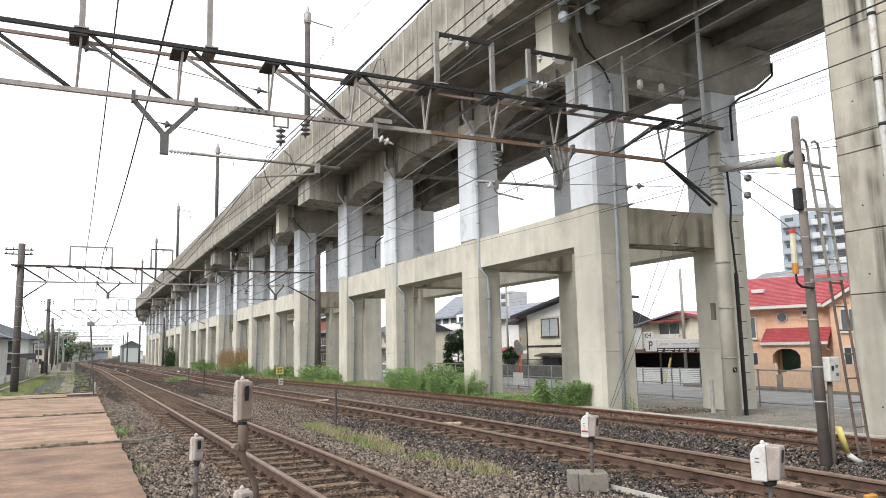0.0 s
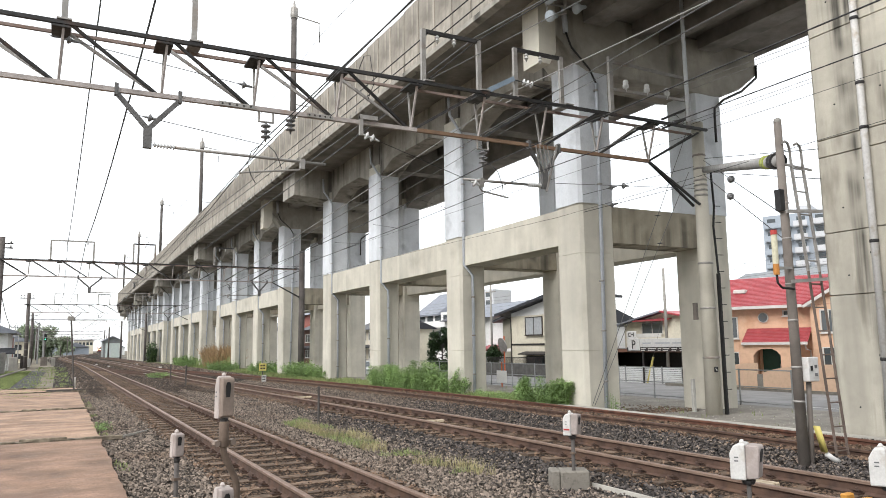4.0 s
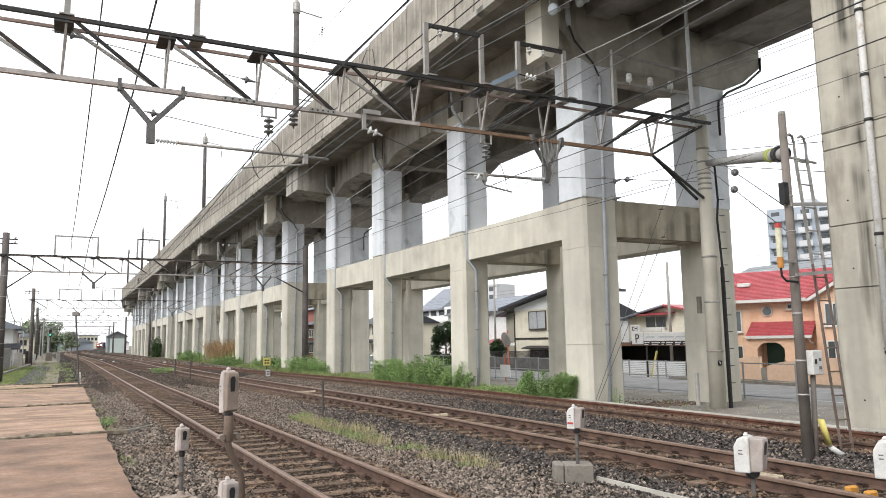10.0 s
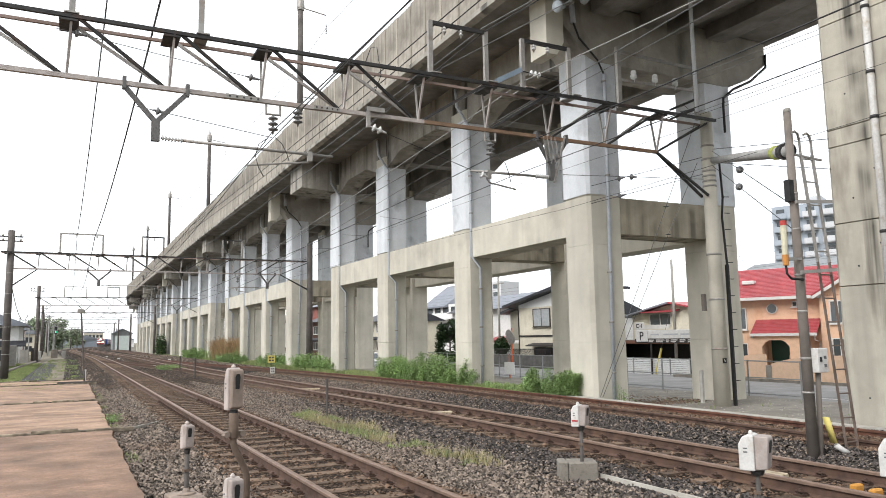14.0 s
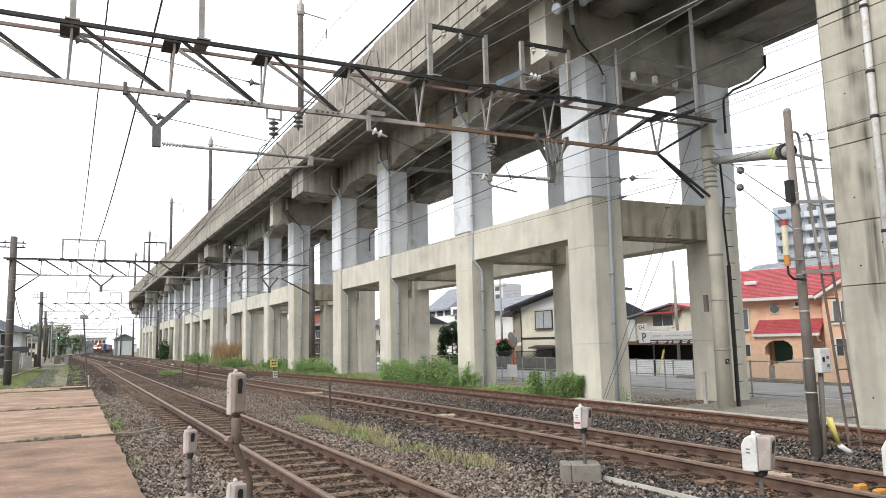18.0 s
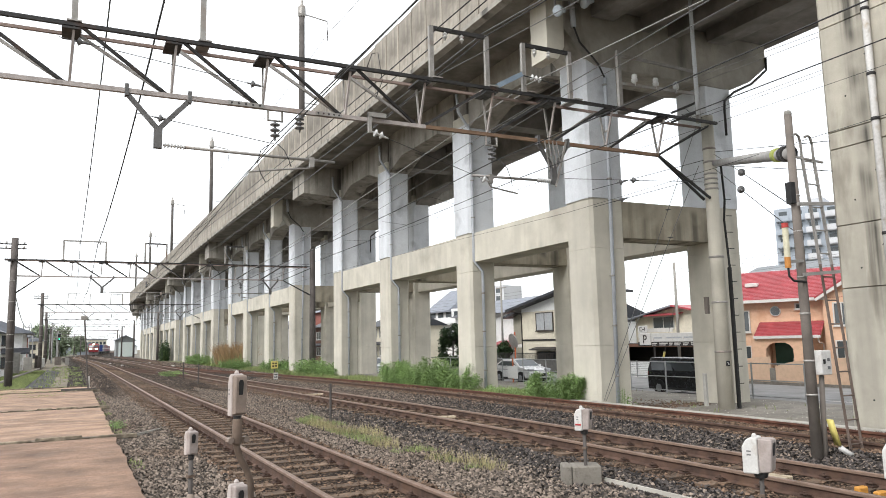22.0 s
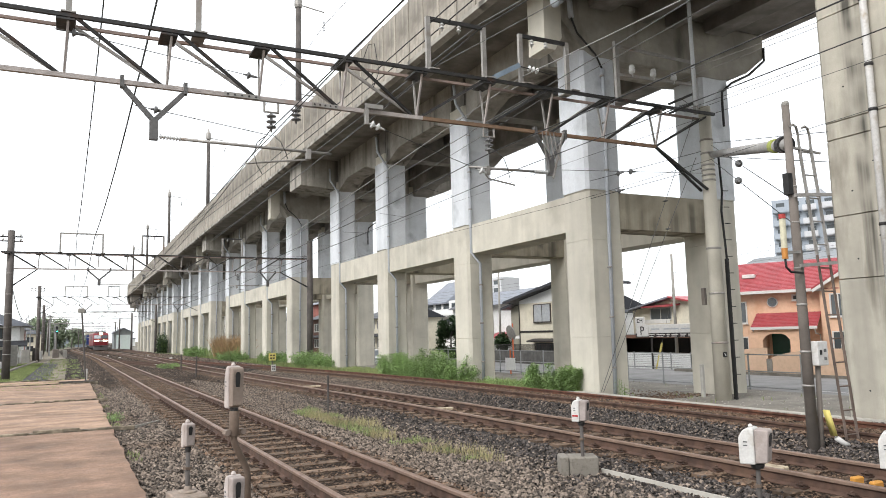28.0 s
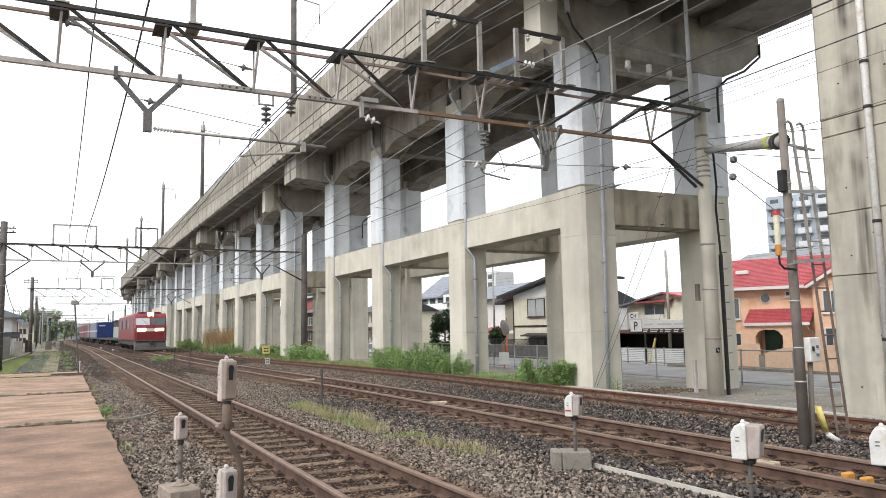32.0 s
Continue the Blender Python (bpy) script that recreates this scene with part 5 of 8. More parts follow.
def marker_lamp(at, height, turn, label, post_label, w, d, h, paint=None, bend=0.0, hood_long=0.5, shell=None):
    """A domed enamel lamp housing with a hooded lens facing local +y, on a steel post."""
    t = thing("marker_lamp", label, "signal lamp", at, "lineside lamps", turn=turn)
    z0 = height - h
    bm = bmesh.new()
    prism(bm, [(-d * 0.5, z0), (d * 0.02, z0), (d * 0.02, z0 + h * 0.97), (-d * 0.14, z0 + h), (-d * 0.36, z0 + h * 0.93), (-d * 0.5, z0 + h * 0.72)], 'x', -w / 2, w / 2)
    housing = part("housing", bevelled(bm, 0.014, 2), shell or WHITE_PAINT, t, "chipped pale enamel housing")
    bm = bmesh.new()
    e = d * hood_long
    prism(bm, [(d * 0.025, z0 + 0.01), (e * 0.82, z0 + h * 0.06), (e, z0 + h * 0.88), (e * 0.9, z0 + h * 0.95), (d * 0.025, z0 + h * 0.96)], 'x', -w * 0.46, w * 0.46)
    hood = part("hood", bevelled(bm, 0.01, 1), paint or HOOD_BROWN, t)
    bm = bmesh.new()
    za, zb = z0 + h * 0.5, z0 + h * 0.85
    ya, yb = e * 0.88 + 0.004, e * 0.985 + 0.004
    ring = [(-w * 0.1, 0.0), (w * 0.2, 0.0), (w * 0.24, 0.8), (w * 0.15, 1.0), (-w * 0.06, 1.0), (-w * 0.14, 0.8)]
    lo = [bm.verts.new((x, ya + (yb - ya) * k - 0.01, za + (zb - za) * k)) for x, k in ring]
    hi = [bm.verts.new((x, ya + (yb - ya) * k + 0.006, za + (zb - za) * k)) for x, k in ring]
    for i in range(6):
        bm.faces.new((lo[i], lo[(i + 1) % 6], hi[(i + 1) % 6], hi[i]))
    bm.faces.new(lo[::-1])
    bm.faces.new(hi)
    part("lens", bm, BLACK, hood, "dark lens opening")
    bm = bmesh.new()
    turned(bm, [(0.022, 0), (0.026, 0.015), (0.014, 0.035), (0.004, 0.04)], (0, -d * 0.15, height - 0.008), 8)
    part("cap_knob", bm, shell or WHITE_PAINT, housing)
    for side in (-1, 1):
        for k in (0.5, 0.6):
            bm = bmesh.new()
            x = side * (w / 2 + 0.002)
            box(bm, min(x, x - side * 0.006), max(x, x - side * 0.006), -d * 0.34, -d * 0.2, z0 + h * k, z0 + h * (k + 0.035))
            part("number_bar", bm, FENCE_DARK, housing, "small dark lettering bar")
    bm = bmesh.new()
    turned(bm, [(w * 0.24, -0.05), (w * 0.28, -0.03), (w * 0.3, 0.0)], (0, 0, z0), 10)
    part("socket", bm, STEEL_DARK, t)
    bm = bmesh.new()
    if bend:
        pipe(bm, [(0, 0, z0 - 0.04), (0, 0, z0 - 0.34), (bend * 0.1, 0, z0 - 0.4), (bend * 0.9, 0, z0 - 0.66), (bend, 0, z0 - 0.74), (bend, 0, -0.35)], 0.036, 10)
    else:
        rod(bm, (0, 0, z0 - 0.04), (0, 0, -0.35), 0.024, n=10)
    part("post", bm, POST_BROWN if bend else POLE_DARK, t, post_label, smooth=True)
    if bend:
        bm = bmesh.new()
        turned(bm, [(0.05, -0.3), (0.052, -0.29), (0.052, -0.04), (0.045, -0.03)], (0, 0, z0), 12)
        part("sleeve", bm, POST_BROWN, t, smooth=True)
        bm = bmesh.new()
        box(bm, -0.1, 0.09, -0.025, 0.025, z0 - 0.28, z0 - 0.23)
        part("clamp", bm, POST_BROWN, t)
        for x in (-0.1, 0.09):
            bm = bmesh.new()
            rod(bm, (x, -0.035, z0 - 0.255), (x, 0.035, z0 - 0.255), 0.035, n=6)
            part("clamp_bolt", bm, DUSTY, t)
    else:
        bm = bmesh.new()
        box(bm, -0.04, 0.04, -0.03, 0.03, z0 - 0.24, z0 - 0.21)
        part("clamp", bm, POST_BROWN, t)
    return t


DUSTY = material("dusty_brown_enamel", (0.31, 0.245, 0.2), 0.7, vary=0.2, scale=6, stain=(0.2, 0.13, 0.09), stain_scale=4, stain_amount=0.3)
PINK_GREY = material("dusty_pale_enamel", (0.56, 0.495, 0.46), 0.65, vary=0.12, scale=6, stain=(0.3, 0.22, 0.17), stain_scale=5, stain_amount=0.3)
FACE_GREY = material("lamp_face_grey", (0.43, 0.37, 0.34), 0.65, vary=0.15, scale=6, stain=(0.24, 0.18, 0.14), stain_scale=5, stain_amount=0.3)
marker_lamp((1.63, 8.32, 0), 1.36, -162, "dust-browned lineside lamp on a kinked post", "rusty kinked steel post", 0.15, 0.18, 0.46, DUSTY, -0.17, shell=PINK_GREY)
marker_lamp((1.205, 8.68, 0), 0.747, -162, "small dusty pale lineside lamp on a brown post", "brown steel post", 0.116, 0.135, 0.27, FACE_GREY, shell=PINK_GREY)
marker_lamp((1.5, 7.6, 0), 0.32, -162, "low dusty pale lineside lamp beside the near track", "brown steel post", 0.15, 0.17, 0.42, FACE_GREY, shell=PINK_GREY)
marker_lamp((6.08, 8.05, 0), 0.74, -146, "white lineside lamp with red stripe on a concrete block", "thin grey steel post", 0.17, 0.21, 0.29, FACE_GREY)
marker_lamp((6.43, 5.55, 0), 0.6, -152, "white enamel lineside lamp with a dark hood", "short brown steel post", 0.24, 0.3, 0.37, FACE_GREY)
marker_lamp((7.28, 4.6, 0), 0.6, -152, "white enamel lineside lamp with a dark hood", "short brown steel post", 0.24, 0.3, 0.37, FACE_GREY)
FOOTING = material("dusty_footing_concrete", (0.37, 0.3, 0.245), 0.92, vary=0.25, scale=7, stain=(0.2, 0.15, 0.11), stain_scale=4, stain_amount=0.4, bump=0.4)


def lamp_block():
    t = thing("concrete_block", "chipped pale concrete foundation block in ballast", "concrete block", (6.1, 8.14, 0), turn=-28)
    bm = rounded_box(-0.16, 0.22, -0.17, 0.17, -0.3, 0.0, 0.015, 1)
    part("front_block", bm, APRON, t)
    bm = rounded_box(-0.28, -0.165, -0.17, 0.17, -0.3, 0.006, 0.015, 1)
    part("rear_block", bm, APRON, t)
    t = thing("concrete_block", "dusty concrete footing under a small lamp post", "concrete block", (1.2, 8.64, 0), turn=7)
    bm = rounded_box(-0.17, 0.155, -0.26, 0.26, -0.4, -0.005, 0.012, 1)
    part("footing", bm, FOOTING, t)
    bm = bmesh.new()
    turned(bm, [(0.1, 0.0), (0.095, 0.012), (0.05, 0.02), (0.03, 0.06), (0.026, 0.065)], (0.01, 0.04, 0), 12)
    part("mortar_collar", bm, FOOTING, t)
    t = thing("red_stripe", "small red enamel stripe plate on a lamp", "stripe", (6.08, 8.05, 0.52), turn=-146)
    bm = bmesh.new()
    box(bm, 0.084, 0.09, -0.09, -0.01, 0, 0.022)
    part("stripe_plate", bm, material("red_enamel", (0.5, 0.05, 0.05), 0.5), t)


lamp_block()


def stake(x, y, z0, h, mat, label, r=0.03, cat="marker post"):
    bm = bmesh.new()
    rod(bm, (0, 0, -0.2), (0, 0, h), r, n=8)
    turned(bm, [(r * 1.15, h), (r * 1.15, h + 0.02), (r * 0.4, h + 0.04)], (0, 0, 0), 8)
    solid("marker_post", bm, mat, label, cat, (x, y, z0), "marker posts")


stake(5.44, 16.84, -0.15, 0.86, POLE_DARK, "dark rusty steel stake in ballast", 0.028)
stake(5.75, 39.3, -0.15, 0.95, POLE_DARK, "dark rusty steel stake in ballast", 0.04)
stake(6.1, 47.8, -0.15, 0.9, POLE_DARK, "dark rusty steel stake in ballast", 0.04)
stake(0.75, 40.0, -0.15, 0.5, WHITE_PAINT, "short white distance post", 0.05)


def siren_post():
    t = thing("lineside_post", "slender brown steel post topped by a grey horn box", "post", (0.5, 37.3, 0))
    bm = bmesh.new()
    rod(bm, (0.2, 0, -0.3), (-0.06, 0, 3.05), 0.035, n=8)
    part("post", bm, POLE_DARK, t)
    bm = rounded_box(-0.22, 0.06, -0.12, 0.12, 3.0, 3.2, 0.04)
    part("horn_box", bm, POLE_GREY, t)
    bm = bmesh.new()
    box(bm, -0.9, 0.5, -0.1, 0.1, -0.16, -0.05)
    part("timber_sill", bm, POLE_DARK, t)


siren_post()


def sign_on_post(x, y, mat, label, w, h, z):
    t = thing("trackside_sign", label, "sign", (x, y, -0.2), "trackside signs")
    bm = bmesh.new()
    rod(bm, (0, 0, -0.2), (0, 0, z), 0.03, n=8)
    part("post", bm, POLE_DARK, t)
    bm = rounded_box(-w / 2, w / 2, -0.05, -0.03, z - h / 2, z + h / 2, 0.008, 1)
    p = part("plate", bm, mat, t)
    for k in (-0.25, 0.12):
        bm = bmesh.new()
        box(bm, -w * 0.32, -w * 0.05, -0.056, -0.05, z + h * k, z + h * (k + 0.18))
        box(bm, w * 0.05, w * 0.32, -0.056, -0.05, z + h * k, z + h * (k + 0.18))
        part("lettering_bars", bm, BLACK, p, "dark lettering bars")


sign_on_post(9.9, 40.5, YELLOW, "small yellow sign plate on a dark post", 0.4, 0.4, 0.82)
sign_on_post(9.48, 38.5, WHITE_PAINT, "small white marker plate on a post", 0.24, 0.34, 0.3)


def ball_marker(x, y, z):
    bm = bmesh.new()
    bmesh.ops.create_icosphere(bm, subdivisions=2, radius=0.16, matrix=Matrix.Translation((0, 0, 0.12)))
    rod(bm, (0, 0, -0.3), (0, 0, 0.05), 0.04, n=8)
    solid("ball_marker", bm, WHITE_PAINT, "small white ball marker by the siding", "marker", (x, y, z), smooth=True)


ball_marker(12.2, 70.0, -0.05)


def track_boxes():
    """Small pale signal boxes bolted between the far rails."""
    for x, y in ((4.4, 105.0), (5.05, 91.0), (5.65, 58.5), (8.8, 101.0), (9.2, 80.0)):
        t = thing("track_box", "small pale box on the far track bed", "track equipment", (x, y, -0.17), "track boxes")
        bm = rounded_box(-0.13, 0.13, -0.1, 0.1, -0.05, 0.1, 0.02, 1)
        part("cover", bm, WHITE_PAINT, t)
        bm = bmesh.new()
        rod(bm, (0.22, 0, 0.03), (0.5, 0.1, -0.02), 0.025, n=6)
        part("lead", bm, STEEL_DARK, t)


track_boxes()


PALE_TIMBER = material("pale_timber", (0.56, 0.47, 0.34), 0.85, vary=0.2, scale=6, stain=(0.3, 0.22, 0.14), stain_scale=4, stain_amount=0.3, stretch=(4, 0.6, 1))


def switch_gear():
    for x, y, w, turn in ((7.9, 15.9, 0.62, -8), (7.86, 26.2, 0.8, -6), (7.83, 6.5, 0.42, 10)):
        t = thing("timber_cover", "pale split timber boards laid beside a rail", "timber boards", (x, y, -0.15), "rail fittings", turn=turn)
        for k, (dx, dy, l) in enumerate(((0.0, 0.0, 1.0), (0.16, 0.22, 0.7))):
            bm = rounded_box(dx - w * l / 2, dx + w * l / 2, dy - 0.07, dy + 0.07, -0.04, 0.055 - 0.02 * k, 0.012, 1)
            part("board", bm, PALE_TIMBER, t)
    for x, y in ((8.0, 5.55), (7.93, 5.28)):
        t = thing("rail_bond", "small orange rail bond clip", "rail fitting", (x, y, -0.12), "rail fittings")
        bm = rounded_box(-0.08, 0.08, -0.04, 0.04, -0.04, 0.05, 0.015, 1)
        part("clip_body", bm, material("orange_clip", (0.7, 0.33, 0.06), 0.6), t)
    # cable troughs between the tracks
    for x0, y0, x1, y1, w in ((6.3, 7.95, 6.35, 2.0, 0.028), (10.3, 16.5, 11.25, 7.9, 0.04), (1.0, 17.1, 1.9, 18.4, 0.025)):
        bm = bmesh.new()
        bar(bm, (x0, y0, -0.2), (x1, y1, -0.2), w, 0.08)
        solid("cable_duct", bm, KERB_PALE, "narrow pale concrete cable duct in ballast", "cable duct", group="cable ducts")


switch_gear()


# ---- viaduct fittings ----
def deck_mast(y):
    t = thing("deck_mast", "tall grey steel catenary mast standing on a viaduct", "mast", (11.35, y, 11.5), "viaduct masts")
    bm = bmesh.new()
    rod(bm, (0, 0, 0), (0, 0, 9.9), 0.19, 0.16, 10)
    part("shaft", bm, POLE_DARK, t, smooth=True)
    bm = bmesh.new()
    turned(bm, [(0.2, 0), (0.24, 0.15), (0.22, 0.6), (0.1, 0.75), (0.04, 1.1)], (0, 0, 9.3), 10)
    part("head", bm, STEEL_PALE, t)
    bm = bmesh.new()
    rod(bm, (0, 0, 9.5), (1.55, 0, 9.3), 0.035, n=6)
    rod(bm, (1.55, 0, 9.3), (1.55, 0, 8.7), 0.015, n=6)
    part("arm", bm, STEEL_PALE, t)
    bm = bmesh.new()
    long_insulator(bm, (1.55, 0, 8.75), (1.55, 0, 8.1), 6, 0.05)
    part("insulator", bm, POLE_DARK, t)
    bm = bmesh.new()
    for z in (4.1, 3.1):
        rod(bm, (0, 0, z), (2.6, 0, z - 0.1), 0.03, n=6)
    rod(bm, (0.2, 0, 2.4), (2.6, 0, 3.0), 0.03, n=6)
    part("cantilever", bm, STEEL_PALE, t)
    return t


first_mast = deck_mast(40.3)
for i in range(1, 5):
    copy_thing(first_mast, pose(11.35, 40.3 + 31.5 * i, 11.5))
for fx, fz in ((12.9, 20.0), (13.8, 15.6), (13.8, 14.6)):
    wire_run("viaduct_wire", "thin wire of an elevated railway line", fx, fz, [8.8, 40.3, 71.8, 103.3, 134.8, 166], 0.012, WIRE_GREY, 0.5, fall=1.0)


def loudspeakers():
    t = thing("loudspeaker", "cluster of pale blue-white horn loudspeakers under a viaduct", "loudspeaker", (11.42, 15.5, 0))
    bm = bmesh.new()
    rod(bm, (0.1, 0.2, 10.55), (0.75, 0.2, 10.85), 0.035, n=8)
    rod(bm, (0.7, 0.2, 10.8), (0.75, 0.2, 11.4), 0.05, n=8)
    part("bracket", bm, STEEL_PALE, t)
    blue = material("pale_blue_paint", (0.66, 0.73, 0.78), 0.45)
    for dx, dz, turn in ((0.08, 0.0, -75), (0.06, 0.5, -75), (1.0, 0.42, -100)):
        bm = bmesh.new()
        turned(bm, [(0.05, -0.26), (0.07, -0.12), (0.14, -0.02), (0.165, 0.05), (0.14, 0.1), (0.02, 0.13)], (0, 0, 0), 18)
        bmesh.ops.rotate(bm, verts=bm.verts[:], matrix=Matrix.Rotation(radians(turn), 3, 'Z') @ Matrix.Rotation(radians(105), 3, 'X'))
        bmesh.ops.translate(bm, verts=bm.verts[:], vec=(dx, 0, 10.52 + dz))
        horn = part("horn", bm, blue, t, "pale blue-white horn", smooth=True)
        bm = bmesh.new()
        rod(bm, (dx + 0.02, 0.1, 10.5 + dz), (dx + 0.15, 0.3, 10.58 + dz), 0.06, 0.08, 10)
        part("driver", bm, STEEL_MID, horn)
    bm = bmesh.new()
    rod(bm, (0.06, 0.2, 10.95), (1.02, 0.2, 11.05), 0.03, n=8)
    rod(bm, (0.1, 0.2, 10.5), (0.1, 0.2, 11.0), 0.03, n=8)
    part("cross_arm", bm, STEEL_PALE, t)


loudspeakers()


def pier_pipe():
    t = thing("rain_pipe", "white rain pipe clamped to a concrete pier", "pipe", (12.9, 8.02, 0))
    bm = bmesh.new()
    rod(bm, (0, 0, -0.3), (0, 0, 11.1), 0.065, n=10)
    part("pipe", bm, WHITE_PAINT, t, smooth=True)
    for z in (1.3, 3.4, 5.5, 6.35, 7.6):
        bm = bmesh.new()
        turned(bm, [(0.075, -0.03), (0.082, 0), (0.075, 0.03)], (0, 0, z), 10)
        part("clamp", bm, STEEL_DARK, t)


pier_pipe()


def apron_rubble(count=2600):
    """Loose grit and stone chips on the apron beside the siding."""
    rng = np.random.default_rng(9)
    x, y = 12.9 + 6.6 * rng.random(count) ** 1.6, 7 + 26 * rng.random(count)
    base = np.array([(1, 0, 0), (0, 1, 0), (-1, 0, 0), (0, -1, 0), (0, 0, 1), (0, 0, -1)], float)
    v = base[None] * (0.6 + 0.8 * rng.random((count, 6, 1))) * (0.006 + 0.022 * rng.random((count, 1, 1)) ** 2)
    co = (v + np.stack([x, y, np.full(count, -0.395)], -1)[:, None]).reshape(-1, 3)
    tri = np.array([(0, 1, 4), (1, 2, 4), (2, 3, 4), (3, 0, 4), (1, 0, 5), (2, 1, 5), (3, 2, 5), (0, 3, 5)])
    fa = (tri[None] + 6 * np.arange(count)[:, None, None]).reshape(-1, 3)
    quads("apron_rubble", co.tolist(), fa.tolist(), KERB_PALE, "loose stone chips on a concrete apron", "rubble", "stuff")


apron_rubble()


def apron_debris(count=1600):
    """Dark soil crumbs and dead leaves swept against the column feet."""
    rng = np.random.default_rng(19)
    x = 14.2 + 3.4 * rng.random(count) - 0.6 * rng.random(count) ** 2
    y = 17.3 + 2.6 * rng.normal(0, 0.55, count) ** 2 - 0.9 * rng.random(count)
    base = np.array([(1, 0, 0), (0, 1, 0), (-1, 0, 0), (0, -1, 0), (0, 0, 1), (0, 0, -1)], float) * np.array([1, 1, 0.5])
    v = base[None] * (0.6 + 0.8 * rng.random((count, 6, 1))) * (0.012 + 0.035 * rng.random((count, 1, 1)) ** 2)
    co = (v + np.stack([x, y, np.full(count, -0.393)], -1)[:, None]).reshape(-1, 3)
    tri = np.array([(0, 1, 4), (1, 2, 4), (2, 3, 4), (3, 0, 4), (1, 0, 5), (2, 1, 5), (3, 2, 5), (0, 3, 5)])
    fa = (tri[None] + 6 * np.arange(count)[:, None, None]).reshape(-1, 3)
    quads("apron_debris", co.tolist(), fa.tolist(), STONE_BROWN, "dark soil crumbs swept against column feet", "debris", "stuff")


apron_debris()


# ---- plants ----
def leaves_mesh(name, pos, size, mat, rng, droop=0.4, parent=None, label="", long=1.0):
    """Many small four-cornered leaves, each folded along its midrib."""
    k = len(pos)
    a, tilt = rng.random(k) * 6.283, rng.normal(0, droop, k)
    s = size * (0.6 + 0.8 * rng.random(k))
    d = np.stack([np.cos(a) * np.cos(tilt), np.sin(a) * np.cos(tilt), np.sin(tilt)], -1)
    w = np.stack([-np.sin(a), np.cos(a), rng.normal(0, 0.35, k)], -1)
    up = np.array([0, 0, 1.0])
    p0 = pos
    p1 = pos + d * (s * 0.5 * long)[:, None] + w * (s * 0.32)[:, None] + up * (s * 0.1)[:, None]
    p2 = pos + d * (s * long)[:, None]
    p3 = pos + d * (s * 0.5 * long)[:, None] - w * (s * 0.32)[:, None] + up * (s * 0.1)[:, None]
    co = np.stack([p0, p1, p2, p3], 1).reshape(-1, 3)
    i = 4 * np.arange(k)[:, None]
    fa = np.concatenate([i + [0, 1, 2], i + [0, 2, 3]], 0)
    ob = quads(name, co.tolist(), fa.tolist(), mat, label, parent=parent)
    return ob


def bush(name, label, at, rx, ry, h, count, leaf, seed, mat=LEAF, cat="bush", group="weeds by the siding"):
    rng = np.random.default_rng(seed)
    t = thing(name, label, cat, at, group)
    n = max(10, int(rx * ry * 80))
    cx, cy = rng.uniform(-rx, rx, n), rng.uniform(-ry, ry, n)
    keep = (cx / rx) ** 2 + (cy / ry) ** 2 < 1
    cx, cy = cx[keep], cy[keep]
    ch = h * (0.5 + 0.5 * rng.random(len(cx)) ** 1.2) * (1 - 0.3 * ((cx / rx) ** 2 + (cy / ry) ** 2))
    bm = bmesh.new()
    for x, y, z in zip(cx, cy, ch):
        rod(bm, (x * 0.8, y * 0.8, -0.1), (x, y, z), 0.012, 0.004, 4, False)
    part("undergrowth", bm, LEAF, t)
    j = rng.integers(0, len(cx), count)
    f = rng.random(count) ** 0.8
    pos = np.stack([cx[j] * (0.8 + 0.2 * f) + rng.normal(0, 0.13, count) * (1.15 - 0.6 * f), cy[j] * (0.8 + 0.2 * f) + rng.normal(0, 0.1, count) * (1.15 - 0.7 * f), ch[j] * f + rng.normal(0, 0.03, count)], -1)
    pos[:, 2] = np.maximum(pos[:, 2], 0.02)
    leaves_mesh("foliage", pos, leaf, mat, rng, 0.45, t)
    return t


bush("weed_bush", "leafy green weed bush against a concrete column", (12.78, 18.35, -0.25), 0.36, 1.35, 1.2, 24000, 0.045, 11)
bush("weed_bush", "tall spread of green weeds along a kerb", (12.75, 27.2, -0.25), 0.5, 5.0, 1.4, 60000, 0.052, 12)
bush("weed_bush", "low green weeds at a column foot", (13.55, 16.1, -0.4), 0.12, 0.12, 0.75, 220, 0.05, 13)
bush("weed_bush", "low pale green weeds along a kerb", (13.15, 21.2, -0.25), 0.4, 2.0, 0.45, 6000, 0.045, 21)
bush("weed_bush", "low green weeds along a kerb", (13.2, 40.0, -0.25), 0.5, 1.4, 0.95, 5000, 0.07, 14)
bush("weed_bush", "low green weeds along a kerb", (13.1, 44.0, -0.25), 0.7, 4.0, 1.2, 10000, 0.08, 15)
bush("weed_bush", "green weeds crowding the viaduct foot", (13.2, 53.0, -0.25), 0.8, 5.0, 1.0, 7000, 0.095, 16, LEAF_MID)
bush("weed_bush", "green weeds crowding the viaduct foot", (12.6, 66.0, -0.25), 0.9, 6.0, 1.0, 7000, 0.1, 17, LEAF_MID)
bush("weed_bush", "green weeds crowding the viaduct foot", (12.8, 88.0, -0.25), 0.8, 9.0, 1.3, 7000, 0.12, 18, LEAF_MID)
bush("weed_bush", "green weed clump between the tracks", (6.1, 53.0, -0.24), 0.8, 3.0, 0.4, 3000, 0.07, 19, LEAF_MID)
bush("weed_bush", "dark green shrub far along the viaduct", (12.3, 118.0, -0.25), 0.7, 2.5, 3.6, 1500, 0.3, 20, LEAF_DARK)


